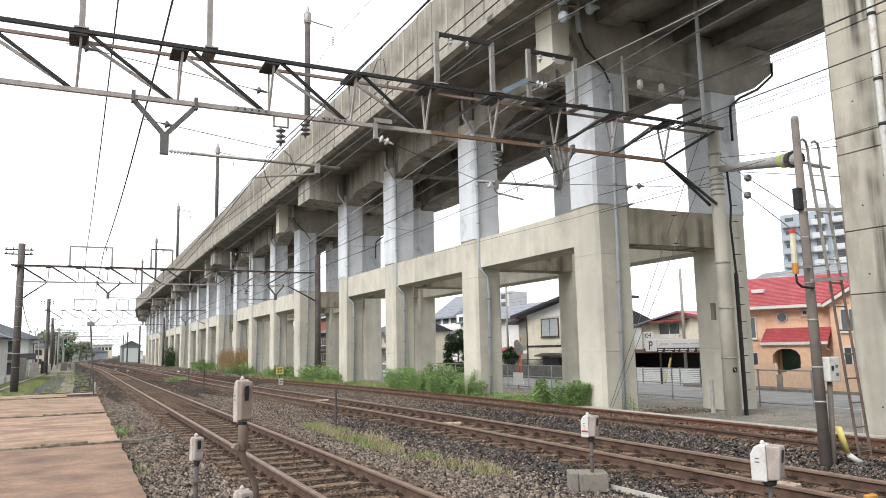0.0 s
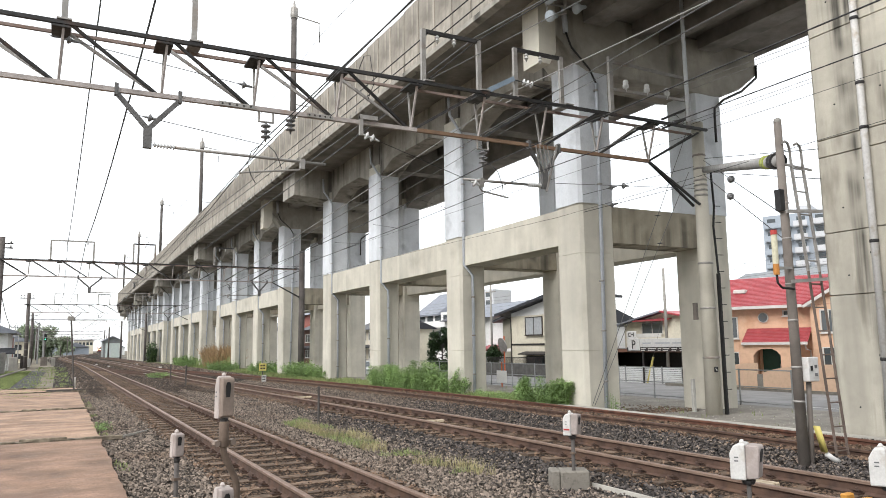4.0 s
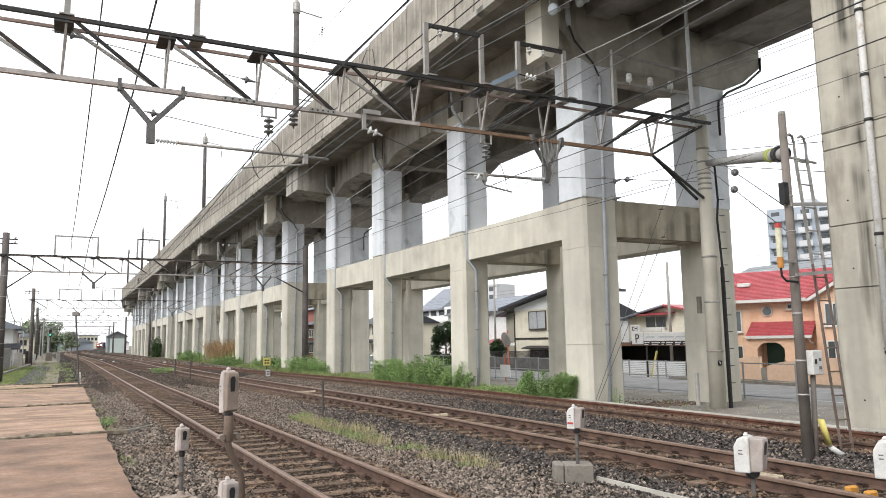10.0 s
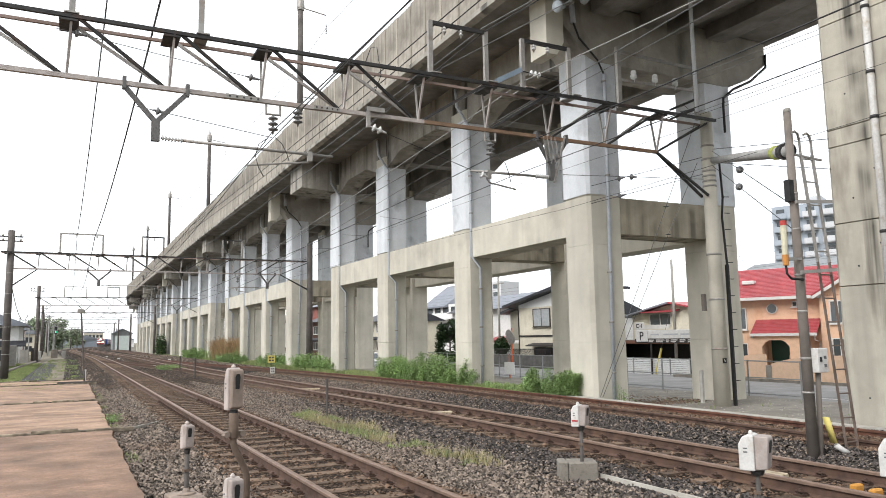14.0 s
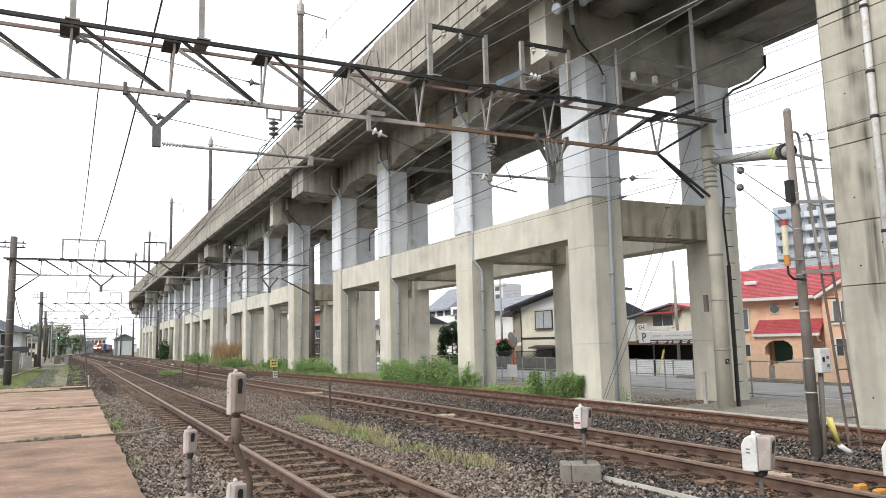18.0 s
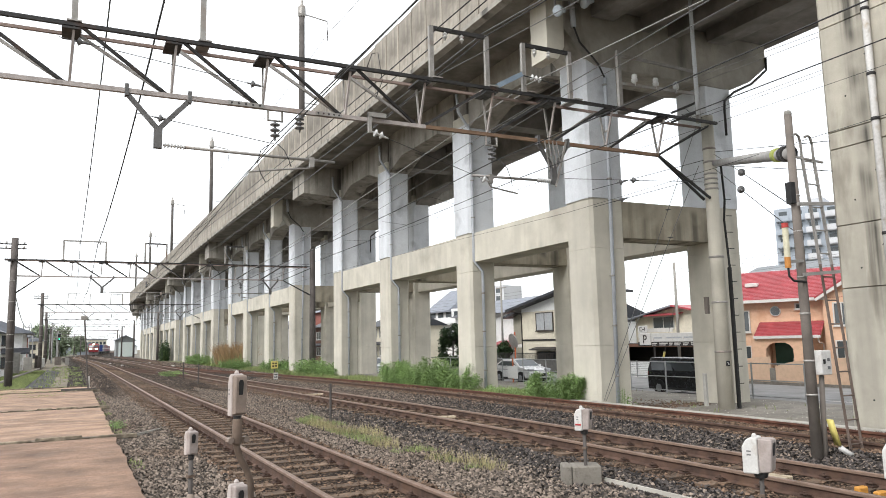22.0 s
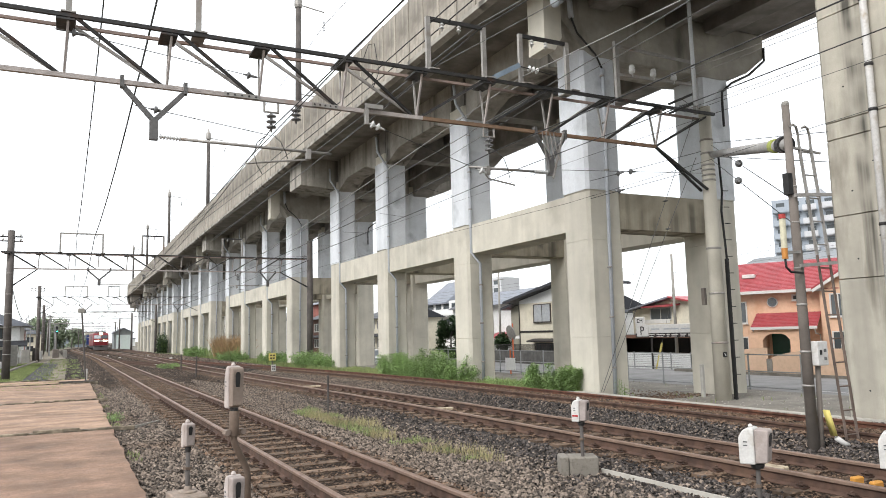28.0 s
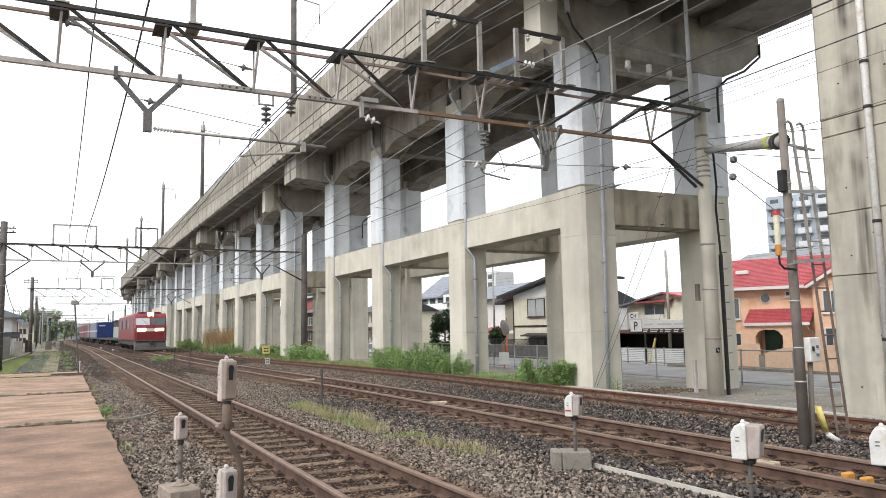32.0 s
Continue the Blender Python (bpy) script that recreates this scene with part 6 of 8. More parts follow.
def blades(name, label, points, hmin, hmax, mat, seed, lean=0.25, wide=0.008):
    rng = np.random.default_rng(seed)
    p = np.array(points)
    k = len(p)
    h = rng.uniform(hmin, hmax, k)
    a = rng.random(k) * 6.283
    w = wide * (0.6 + rng.random(k))
    side = np.stack([np.cos(a), np.sin(a), np.zeros(k)], -1) * w[:, None]
    tip = p + np.stack([rng.normal(0, lean, k) * h, rng.normal(0, lean, k) * h, h], -1)
    mid = (p + tip) / 2 + np.array([0, 0, 1]) * (h * 0.12)[:, None]
    co = np.stack([p - side, p + side, mid - side * 0.8, mid + side * 0.8, tip], 1).reshape(-1, 3)
    i = 5 * np.arange(k)[:, None]
    fa = np.concatenate([i + [0, 1, 3], i + [0, 3, 2], i + [2, 3, 4]], 0)
    quads(name, co.tolist(), fa.tolist(), mat, label, "grass", "stuff")


def scatter(n, x0, x1, y0, y1, z, seed, clump=0.0, along=None):
    rng = np.random.default_rng(seed)
    x, y = rng.uniform(x0, x1, n), rng.uniform(y0, y1, n)
    if clump:
        v = np.array([noise.noise((a * 1.3, b * 0.9, seed)) for a, b in zip(x, y)])
        x, y = x[v > clump], y[v > clump]
    if along:
        x = x + np.array([along(b) for b in y])
    return np.stack([x, y, np.full(len(x), z)], -1)


blades("grass_tufts", "sparse yellow-green grass between two tracks", scatter(6500, 5.0, 5.75, 9.8, 19.5, -0.24, 31, 0.02), 0.03, 0.13, GRASS, 31, 0.35, 0.0035)
blades("dry_grass_tufts", "dry straw-coloured grass between two tracks", scatter(4200, 5.0, 5.75, 9.4, 17.5, -0.24, 32, 0.05), 0.05, 0.24, GRASS_DRY, 32, 0.35, 0.003)
blades("grass_strip", "green grass strip along the siding", scatter(46000, 12.4, 14.1, 18.5, 95, -0.22, 33, -0.35), 0.08, 0.3, GRASS, 33, wide=0.012)
blades("grass_bank", "green grass beside old paving slabs", scatter(46000, -4.7, -2.2, 39, 80, -0.27, 34, -0.3), 0.04, 0.16, GRASS, 34, wide=0.012)
blades("verge_grass", "thin patchy grass beside the near track", scatter(5000, -2.0, 0.8, 41, 100, -0.27, 39, 0.16), 0.03, 0.14, GRASS, 39, wide=0.02)
blades("slab_edge_grass", "small grass tufts along a slab edge", scatter(2600, 0.8, 1.1, 7, 40, -0.25, 35, 0.2), 0.03, 0.1, GRASS, 35)
blades("slab_weeds", "scrubby grass at the paving's far edge", scatter(5000, -3.4, -0.2, 33, 42, -0.17, 36, 0.05), 0.015, 0.06, GRASS, 36)
blades("apron_weeds", "thin weeds in the cracks of a concrete apron", scatter(1800, 12.9, 19.6, 8, 32, -0.4, 46, 0.3), 0.03, 0.16, GRASS, 46)
blades("dry_reeds", "tall dry straw-coloured reeds beside the viaduct", scatter(5000, 12.5, 14.2, 65.5, 76, -0.3, 37, -0.3), 0.6, 2.5, REED, 37, 0.28, 0.02)
blades("green_reeds", "tall green grass mixed into dry reeds", scatter(1500, 12.4, 14.2, 64, 79, -0.3, 40, -0.1), 0.5, 1.6, GRASS, 40, 0.3, 0.02)
bush("weed_bush", "small green weed at a slab edge", (1.0, 19.6, -0.24), 0.12, 0.5, 0.26, 350, 0.04, 38, LEAF_MID)


def tree(name, label, at, h, r, seed, leaf=0.4, count=6000, mat=LEAF_DARK, low=0.25):
    """A tapered trunk with limbs, and a crown of small leaf clumps with gaps."""
    rng = np.random.default_rng(seed)
    t = thing(name, label, "tree", at, "trees")
    bm = bmesh.new()
    rod(bm, (0, 0, -0.3), (0, 0, h * 0.55), r * 0.07, r * 0.035, 8)
    lobes = []
    for i in range(22):
        a, e = rng.random() * 6.283, rng.random()
        p = Vector((math.cos(a) * r * 0.75 * math.sqrt(rng.random()), math.sin(a) * r * 0.75 * math.sqrt(rng.random()), h * (low + (1 - low) * 0.85 * e)))
        p.xy *= 1.0 - 0.55 * max(0, e - 0.45)
        lobes.append(p)
        rod(bm, (0, 0, h * (0.2 + 0.3 * e)), p, r * 0.02, r * 0.006, 5, False)
    part("trunk", bm, POLE_DARK, t)
    j = rng.integers(0, len(lobes), count)
    c = np.array([tuple(p) for p in lobes])[j]
    u = rng.normal(0, 1, (count, 3))
    u /= np.linalg.norm(u, axis=1)[:, None]
    pos = c + u * (r * 0.34 * rng.random((count, 1)) ** 0.45) * np.array([1, 1, 0.75])
    leaves_mesh("crown", pos, leaf, mat, rng, 0.6, t)
    return t


tree("garden_tree", "dark green clipped garden conifer behind the street", (36.7, 71.0, -0.95), 4.9, 1.9, 41, 0.24, 9000, low=0.0)
tree("garden_tree", "dark green garden shrub behind a street wall", (37.4, 61.4, -0.95), 2.7, 1.1, 45, 0.2, 3500, low=0.0)
tree("broad_tree", "broad dark green tree far beside the railway", (-13.5, 285, -0.9), 10.5, 7.5, 42, 0.8, 14000, LEAF_HAZED, low=0.12)
tree("broad_tree", "broad dark green tree far beside the railway", (-6.5, 292, -0.9), 11.8, 8.5, 43, 0.8, 10000, LEAF_HAZED, low=0.12)
tree("broad_tree", "dark tree far behind the tracks", (1.5, 380, -0.9), 9.5, 5.0, 44, 0.9, 4000, LEAF_HAZED, low=0.15)


# ---- street side: materials ----
PLASTER_ORANGE = material("orange_render", (0.86, 0.56, 0.38), 0.85, vary=0.06, scale=0.8, stain=(0.62, 0.31, 0.17), stain_scale=0.7, stain_amount=0.2, grain=70)
PLASTER_CREAM = material("cream_render", (0.82, 0.76, 0.61), 0.85, vary=0.05, scale=0.8, stain=(0.55, 0.5, 0.38), stain_scale=0.6, stain_amount=0.15, grain=70)
PLASTER_WHITE = material("white_render", (0.92, 0.92, 0.9), 0.8, vary=0.05, scale=0.6, stain=(0.6, 0.6, 0.57), stain_scale=0.6, stain_amount=0.15)
ROOF_RED = material("red_roof_tile", (0.40, 0.07, 0.08), 0.45, vary=0.12, scale=1.5, per_object=0.15, grain=30)
PLASTER_PEACH = material("peach_render", (0.86, 0.60, 0.42), 0.85, vary=0.05, scale=0.8, stain=(0.68, 0.42, 0.28), stain_scale=0.7, stain_amount=0.15, grain=70)
# Olive tone holds the painted shade of a recessed house wing.
PLASTER_SHADED = material("shaded_render", (0.40, 0.375, 0.30), 0.85, vary=0.08, scale=0.8, streak=0.2)
ROOF_DARK = material("dark_roof_tile", (0.04, 0.042, 0.05), 0.5, vary=0.15, scale=1.5)
ROOF_PALE = material("pale_metal_roof", (0.42, 0.45, 0.47), 0.5, vary=0.08, scale=1.0)
ROOF_GREY = material("grey_roof", (0.25, 0.27, 0.31), 0.6, vary=0.1, scale=1.0)
TRIM_WHITE = material("white_trim", (0.74, 0.72, 0.68), 0.6, vary=0.04, bump=0.02)
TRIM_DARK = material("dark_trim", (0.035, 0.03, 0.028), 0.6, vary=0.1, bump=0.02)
FRAME_BROWN = material("brown_window_frame", (0.07, 0.055, 0.045), 0.5, vary=0.1, bump=0.02)
CURTAIN = material("pale_curtain", (0.45, 0.47, 0.48), 0.4, vary=0.1, scale=5)
PANE = glass("window_glass")
DOOR_GREEN = material("green_door", (0.012, 0.085, 0.055), 0.4, vary=0.1, scale=4)
BROWN_WALL = material("brown_cladding", (0.16, 0.075, 0.05), 0.7, vary=0.12, scale=2)
RED_BRICK = material("far_red_wall", (0.38, 0.14, 0.11), 0.8, vary=0.12, scale=1)
FENCE_GREY = material("fence_steel", (0.40, 0.41, 0.41), 0.5, metal=0.4, vary=0.1, scale=5)
GARDEN_WALL = material("dark_block_wall", (0.17, 0.165, 0.155), 0.9, vary=0.2, scale=2, streak=0.3)
TOWER_WALL = material("tower_wall", (0.42, 0.47, 0.53), 0.7, vary=0.06, scale=0.2)
TOWER_WHITE = material("tower_white", (0.66, 0.67, 0.69), 0.7, vary=0.05, scale=0.2)


def window(parent, x, z, w, h, frame, y=0.0, mullions=1, glass_mat=None, sill=True):
    """A window set in a wall that faces local -y: frame, panes, mullion and sill."""
    bm = bmesh.new()
    f = 0.07
    for a, b, c, d in ((x, x + w, z, z + f), (x, x + w, z + h - f, z + h), (x, x + f, z + f, z + h - f), (x + w - f, x + w, z + f, z + h - f)):
        box(bm, a, b, y - 0.07, y + 0.02, c, d)
    win = part("window", bm, frame, parent)
    n = mullions + 1
    pw = (w - 2 * f) / n
    for i in range(n):
        bm = bmesh.new()
        box(bm, x + f + pw * i + 0.015, x + f + pw * (i + 1) - 0.015, y - 0.03, y - 0.005, z + f, z + h - f)
        part("pane", bm, glass_mat or PANE, win)
    for i in range(mullions):
        bm = bmesh.new()
        box(bm, x + f + pw * (i + 1) - 0.03, x + f + pw * (i + 1) + 0.03, y - 0.055, y, z + f, z + h - f)
        part("mullion", bm, frame, win)
    if sill:
        bm = bmesh.new()
        box(bm, x - 0.05, x + w + 0.05, y - 0.12, y, z - 0.05, z - 0.002)
        part("sill", bm, frame, win)
    return win


def tiled_slope(parent, x0, x1, ya, za, yb, zb, mat, course=0.35, name="roof", thick=0.05):
    """A roof slope from its eave (ya, za) to its ridge (yb, zb), laid in stepped courses that span x0 to x1."""
    L = math.hypot(yb - ya, zb - za)
    n = max(2, int(L / course))
    bm = bmesh.new()
    out = []
    dy, dz = (yb - ya) / n, (zb - za) / n
    for i in range(n):
        out += [(ya + dy * i, za + dz * i + thick + 0.035), (ya + dy * (i + 1), za + dz * (i + 1) + thick)]
    outline = [(ya, za)] + out + [(yb, zb)]
    prism(bm, outline, 'x', x0, x1)
    return part(name, bm, mat, parent)


def orange_house():
    # front wall stands at x = 38, local x runs along the street towards -Y
    t = thing("orange_house", "two-storey orange rendered house with red tiled roofs", "house", (36.3, 34.4, -0.95), turn=-64)
    bm = bmesh.new()
    box(bm, 0, 7.0, 0, 7.0, 0, 4.65)
    prism(bm, [(0, 4.65), (7.0, 4.65), (3.5, 6.5)], 'x', 0.05, 7.0)
    part("wall", bm, PLASTER_ORANGE, t)
    bm = bmesh.new()
    prism(bm, [(6.6, 0), (9.8, 0), (9.8, 4.7), (8.2, 5.7), (6.6, 4.7)], 'y', -0.5, 5.5)
    part("gable_wing", bm, PLASTER_ORANGE, t)
    front = tiled_slope(t, -0.4, 8.6, -0.5, 4.6, 3.5, 6.66, ROOF_RED, 0.2)
    tiled_slope(t, -0.4, 8.6, 7.5, 4.6, 3.5, 6.66, ROOF_RED, 0.36)
    for i in range(30):
        bm = bmesh.new()
        x = -0.3 + 0.3 * i
        bar(bm, (x, -0.5, 4.665), (x, 3.5, 6.72), 0.022, 0.03)
        part("tile_rib", bm, ROOF_RED, front)
    bm = bmesh.new()
    box(bm, -0.4, 6.7, -0.6, -0.5, 4.52, 4.7)
    part("gutter", bm, TRIM_WHITE, t)
    for s in (-1, 1):
        bm = bmesh.new()
        prism(bm, [(8.2, 5.82), (8.2 + s * 1.95, 4.6), (8.2 + s * 1.95, 4.7), (8.2, 5.95)], 'y', -0.9, 5.5)
        part("wing_roof", bm, ROOF_RED, t)
        bm = bmesh.new()
        prism(bm, [(8.2, 5.62), (8.2 + s * 1.9, 4.44), (8.2 + s * 1.9, 4.62), (8.2, 5.82)], 'y', -0.9, -0.78)
        part("barge_board", bm, TRIM_WHITE, t)
    bm = rounded_box(1.2 + 0.7, 1.2 + 1.45, 1.2, 1.9, 5.6, 5.85, 0.04, 1)
    part("roof_light", bm, TRIM_WHITE, t)
    # round window
    bm = bmesh.new()
    turned(bm, [(0.27, 0.0), (0.31, 0.04), (0.31, 0.1)], (0, 0, 0), 24)
    bmesh.ops.rotate(bm, verts=bm.verts[:], matrix=Matrix.Rotation(radians(90), 3, 'X'))
    bmesh.ops.translate(bm, verts=bm.verts[:], vec=(3.9, 0.02, 4.0))
    w = part("round_window", bm, TRIM_WHITE, t)
    bm = bmesh.new()
    turned(bm, [(0.26, 0.0), (0.26, 0.015)], (0, 0, 0), 24)
    bmesh.ops.rotate(bm, verts=bm.verts[:], matrix=Matrix.Rotation(radians(90), 3, 'X'))
    bmesh.ops.translate(bm, verts=bm.verts[:], vec=(3.9, -0.085, 4.0))
    part("pane", bm, PANE, w)
    for i in (-1, 1):
        bm = bmesh.new()
        box(bm, 3.9 - 0.012 - 0.24 * (i > 0), 3.9 + 0.012 + 0.24 * (i > 0), -0.115, -0.105, 4.0 - (0.012 if i > 0 else 0.24), 4.0 + (0.012 if i > 0 else 0.24))
        part("glazing_bar", bm, FRAME_BROWN, w)
    window(t, 5.0, 4.05, 0.36, 0.36, TRIM_WHITE, 0, 0)
    for x, z, ww, hh in ((1.55, 2.75, 0.85, 1.35), (1.55, 0.6, 0.85, 1.35)):
        window(t, x, z, ww, hh, TRIM_WHITE)
    for z in (3.0, 0.85):
        window(t, 7.1, z, 0.9, 1.35, TRIM_WHITE, -0.5)
    # porch
    bm = bmesh.new()
    for a, b in ((2.75, 3.55), (5.05, 5.85)):
        box(bm, a, b, -1.5, 0.0, 0, 2.35)
    prism(bm, [(3.55, 1.75), (3.75, 2.0), (4.0, 2.12), (4.6, 2.12), (4.85, 2.0), (5.05, 1.75), (5.05, 2.35), (3.55, 2.35)], 'y', -1.5, -1.2)
    box(bm, 2.75, 5.85, -1.5, 0, 2.352, 2.5)
    part("porch", bm, PLASTER_ORANGE, t)
    bm = bmesh.new()
    box(bm, 3.75, 4.85, -0.09, -0.004, 0.05, 2.1)
    d = part("door", bm, DOOR_GREEN, t, "dark green panelled front door")
    bm = bmesh.new()
    box(bm, 4.7, 4.74, -0.15, -0.09, 0.9, 1.2)
    part("handle", bm, STEEL_PALE, d)
    porch_roof = tiled_slope(t, 2.95, 6.55, -1.6, 2.45, 0.0, 3.3, ROOF_RED, 0.17, "porch_roof")
    for i in range(14):
        bm = bmesh.new()
        x = 3.05 + 0.26 * i
        bar(bm, (x, -1.6, 2.51), (x, 0.0, 3.36), 0.02, 0.03)
        part("tile_rib", bm, ROOF_RED, porch_roof)
    bm = bmesh.new()
    box(bm, 2.95, 6.55, -1.68, -1.6, 2.36, 2.52)
    part("porch_gutter", bm, TRIM_WHITE, t)
    for x in (3.05, 6.4):
        bm = bmesh.new()
        pipe(bm, [(x, -1.6, 2.4), (x, -1.3, 2.1), (x, -0.06, 2.0), (x, -0.06, 0)], 0.04, 6)
        part("downpipe", bm, TRIM_WHITE, t)
    # garden wall with a swept top
    g = thing("garden_wall", "low orange rendered garden wall with swept top", "wall", (34.7, 36.0, -0.95), turn=-90)
    for a, b in ((4.4, 7.1), (7.5, 12.5)):
        bm = bmesh.new()
        n = 12
        top = [(a + (b - a) * i / n, 0.85 + 0.55 * (1 - math.exp(-3.0 * (i / n)))) for i in range(n + 1)]
        prism(bm, [(a, 0)] + [(b, 0)] + top[::-1], 'y', 0, 0.16)
        part("wall_panel", bm, PLASTER_PEACH, g)
    bm = bmesh.new()
    box(bm, 7.12, 7.48, 0.0, 0.3, 0, 0.75)
    part("letterbox", bm, APRON, g)


orange_house()


def cream_house():
    t = thing("cream_house", "two-storey cream house with dark tiled gable roof", "house", (38.0, 59.2, -0.95), turn=-90)
    bm = bmesh.new()
    prism(bm, [(0, 0), (7.8, 0), (7.8, 6.65), (7.4, 6.69), (0, 5.5)], 'y', 0, 6.0)
    part("wall", bm, PLASTER_CREAM, t)
    bm = bmesh.new()
    prism(bm, [(0.02, 5.2), (7.78, 5.2), (7.78, 6.63), (7.4, 6.67), (0.02, 5.48)], 'y', -0.03, 0.0)
    part("gable_panel", bm, PLASTER_WHITE, t)
    for s, e in ((-1, -1.6), (1, 8.2)):
        bm = bmesh.new()
        zr, ze = 6.97, 5.48 if s < 0 else 6.8
        prism(bm, [(7.4, zr - 0.22), (e, ze - 0.2), (e, ze + 0.02), (7.4, zr)], 'y', -0.9, 6.6)
        part("roof", bm, ROOF_DARK, t)
    bm = bmesh.new()
    box(bm, 0, 7.8, -0.05, 0.0, 2.5, 2.66)
    part("belt_course", bm, TRIM_DARK, t)
    window(t, 2.5, 3.4, 2.7, 1.65, FRAME_BROWN, -0.06, 1, CURTAIN)
    w = window(t, 2.6, 0.15, 3.6, 1.4, FRAME_BROWN, -0.04, 1)
    for i in range(14):
        bm = bmesh.new()
        box(bm, 2.65 + i * 0.26, 2.68 + i * 0.26, -0.2, -0.17, 0.2, 1.5)
        part("guard_bar", bm, FRAME_BROWN, w)
    bm = bmesh.new()
    prism(bm, [(-0.8, 1.75), (0, 1.95), (0, 1.85), (-0.8, 1.66)], 'x', 2.2, 6.6)
    part("canopy", bm, TRIM_DARK, t)
    bm = bmesh.new()
    pipe(bm, [(-0.9, -0.55, 5.3), (0.05, -0.08, 5.0), (0.05, -0.08, 0.0)], 0.05, 6)
    part("downpipe", bm, TRIM_DARK, t)
    # recessed side wing, its shade painted as darker render
    bm = bmesh.new()
    box(bm, -4.4, 0.0, 1.8, 7.0, 0, 5.2)
    part("side_wing", bm, PLASTER_SHADED, t)
    bm = bmesh.new()
    prism(bm, [(-5.2, 5.0), (0.0, 6.0), (0.0, 5.8), (-5.2, 4.8)], 'y', 1.0, 7.6)
    part("wing_roof", bm, ROOF_DARK, t)
    bm = bmesh.new()
    prism(bm, [(0.3, 2.0), (1.8, 2.3), (1.8, 2.2), (0.3, 1.9)], 'x', -2.6, 0.0)
    part("porch_canopy", bm, TRIM_WHITE, t)
    # front garden wall and railings
    g = thing("block_wall", "dark block garden wall with black railings", "wall", (35.2, 66.0, -0.95), turn=-90)
    bm = bmesh.new()
    box(bm, 0, 17, 0, 0.18, -0.3, 0.95)
    part("wall_base", bm, GARDEN_WALL, g)
    for i in range(60):
        bm = bmesh.new()
        box(bm, 6.0 + i * 0.16, 6.04 + i * 0.16, 0.07, 0.1, 0.95, 1.45)
        part("railing_bar", bm, TRIM_DARK, g)
    bm = bmesh.new()
    box(bm, 5.9, 15.7, 0.06, 0.11, 1.45, 1.5)
    part("top_rail", bm, TRIM_DARK, g)
    t = thing("white_house", "white rendered house with red-edged porch roof", "house", (42.0, 76.0, -0.95), turn=-90)
    bm = bmesh.new()
    box(bm, 0, 11, 0, 7, 0, 5.6)
    part("wall", bm, PLASTER_WHITE, t)
    bm = bmesh.new()
    prism(bm, [(-0.8, 5.6), (3.5, 7.4), (7.8, 5.6)], 'x', -0.5, 11.5)
    part("roof", bm, ROOF_GREY, t)
    bm = bmesh.new()
    prism(bm, [(-1.4, 2.1), (0, 2.6), (0, 2.4), (-1.4, 1.95)], 'x', 6.0, 11)
    part("porch_roof", bm, ROOF_RED, t)
    window(t, 9.3, 3.4, 1.2, 1.3, FRAME_BROWN)
    window(t, 9.4, 2.7, 0.8, 0.5, FRAME_BROWN, 0, 0)


cream_house()


def parking_sign():
    t = thing("parking_sign", "long white parking signboard on black posts", "sign", (35.6, 40.6, -0.95), turn=-90)
    for x in (1.6, 5.2):
        bm = bmesh.new()
        rod(bm, (x, 0.1, -0.25), (x, 0.1, 2.4), 0.06, n=8)
        part("post", bm, TRIM_DARK, t)
    bm = rounded_box(0.15, 6.2, 0, 0.06, 2.28, 2.86, 0.02, 1)
    board = part("board", bm, WHITE_PAINT, t)
    bm = rounded_box(0.1, 6.2, 0.005, 0.05, 1.98, 2.275, 0.01, 1)
    strip = part("lower_strip", bm, TRIM_DARK, t, "black strip with pale lettering bars")
    for x, w in ((1.5, 0.5), (2.2, 0.8), (3.15, 0.3), (3.6, 0.6), (4.4, 0.5), (5.1, 0.7)):
        bm = bmesh.new()
        box(bm, x, x + w, -0.004, 0.0, 2.15, 2.21)
        box(bm, x, x + w * 0.8, -0.004, 0.0, 2.04, 2.09)
        part("lettering_bar", bm, TRIM_WHITE, strip)
    for x, w in ((1.7, 0.8), (2.9, 1.4), (4.5, 1.2)):
        bm = bmesh.new()
        box(bm, x, x + w, -0.004, 0.0, 2.5, 2.6)
        part("lettering_bar", bm, CURTAIN, board)
    bm = rounded_box(0.3, 1.45, -0.06, 0.0, 2.06, 2.9, 0.04, 1)
    panel = part("letter_panel", bm, WHITE_PAINT, t)
    cu = bpy.data.curves.new("letter", 'FONT')
    cu.body, cu.size, cu.extrude, cu.align_x = "P", 0.85, 0.008, 'CENTER'
    cu.materials.append(TRIM_DARK)
    letter = new("letter_p", cu)
    letter.parent = panel
    letter.matrix_basis = pose(0.87, -0.07, 2.18, 90, 0, 0)
    bm = rounded_box(0.15, 1.1, -0.02, 0.03, 2.9, 3.4, 0.02, 1)
    top = part("arrow_plate", bm, WHITE_PAINT, t)
    for a, b, c, d in ((0.35, 0.42, 3.02, 3.3), (0.42, 0.62, 3.02, 3.08), (0.42, 0.62, 3.24, 3.3), (0.6, 0.9, 3.13, 3.19), (0.84, 0.9, 3.02, 3.3)):
        bm = bmesh.new()
        box(bm, a, b, -0.026, -0.02, c, d)
        part("symbol_bar", bm, TRIM_DARK, top)


parking_sign()


SLAT_WHITE = material("white_slat", (0.84, 0.85, 0.84), 0.5, vary=0.03, bump=0.02)


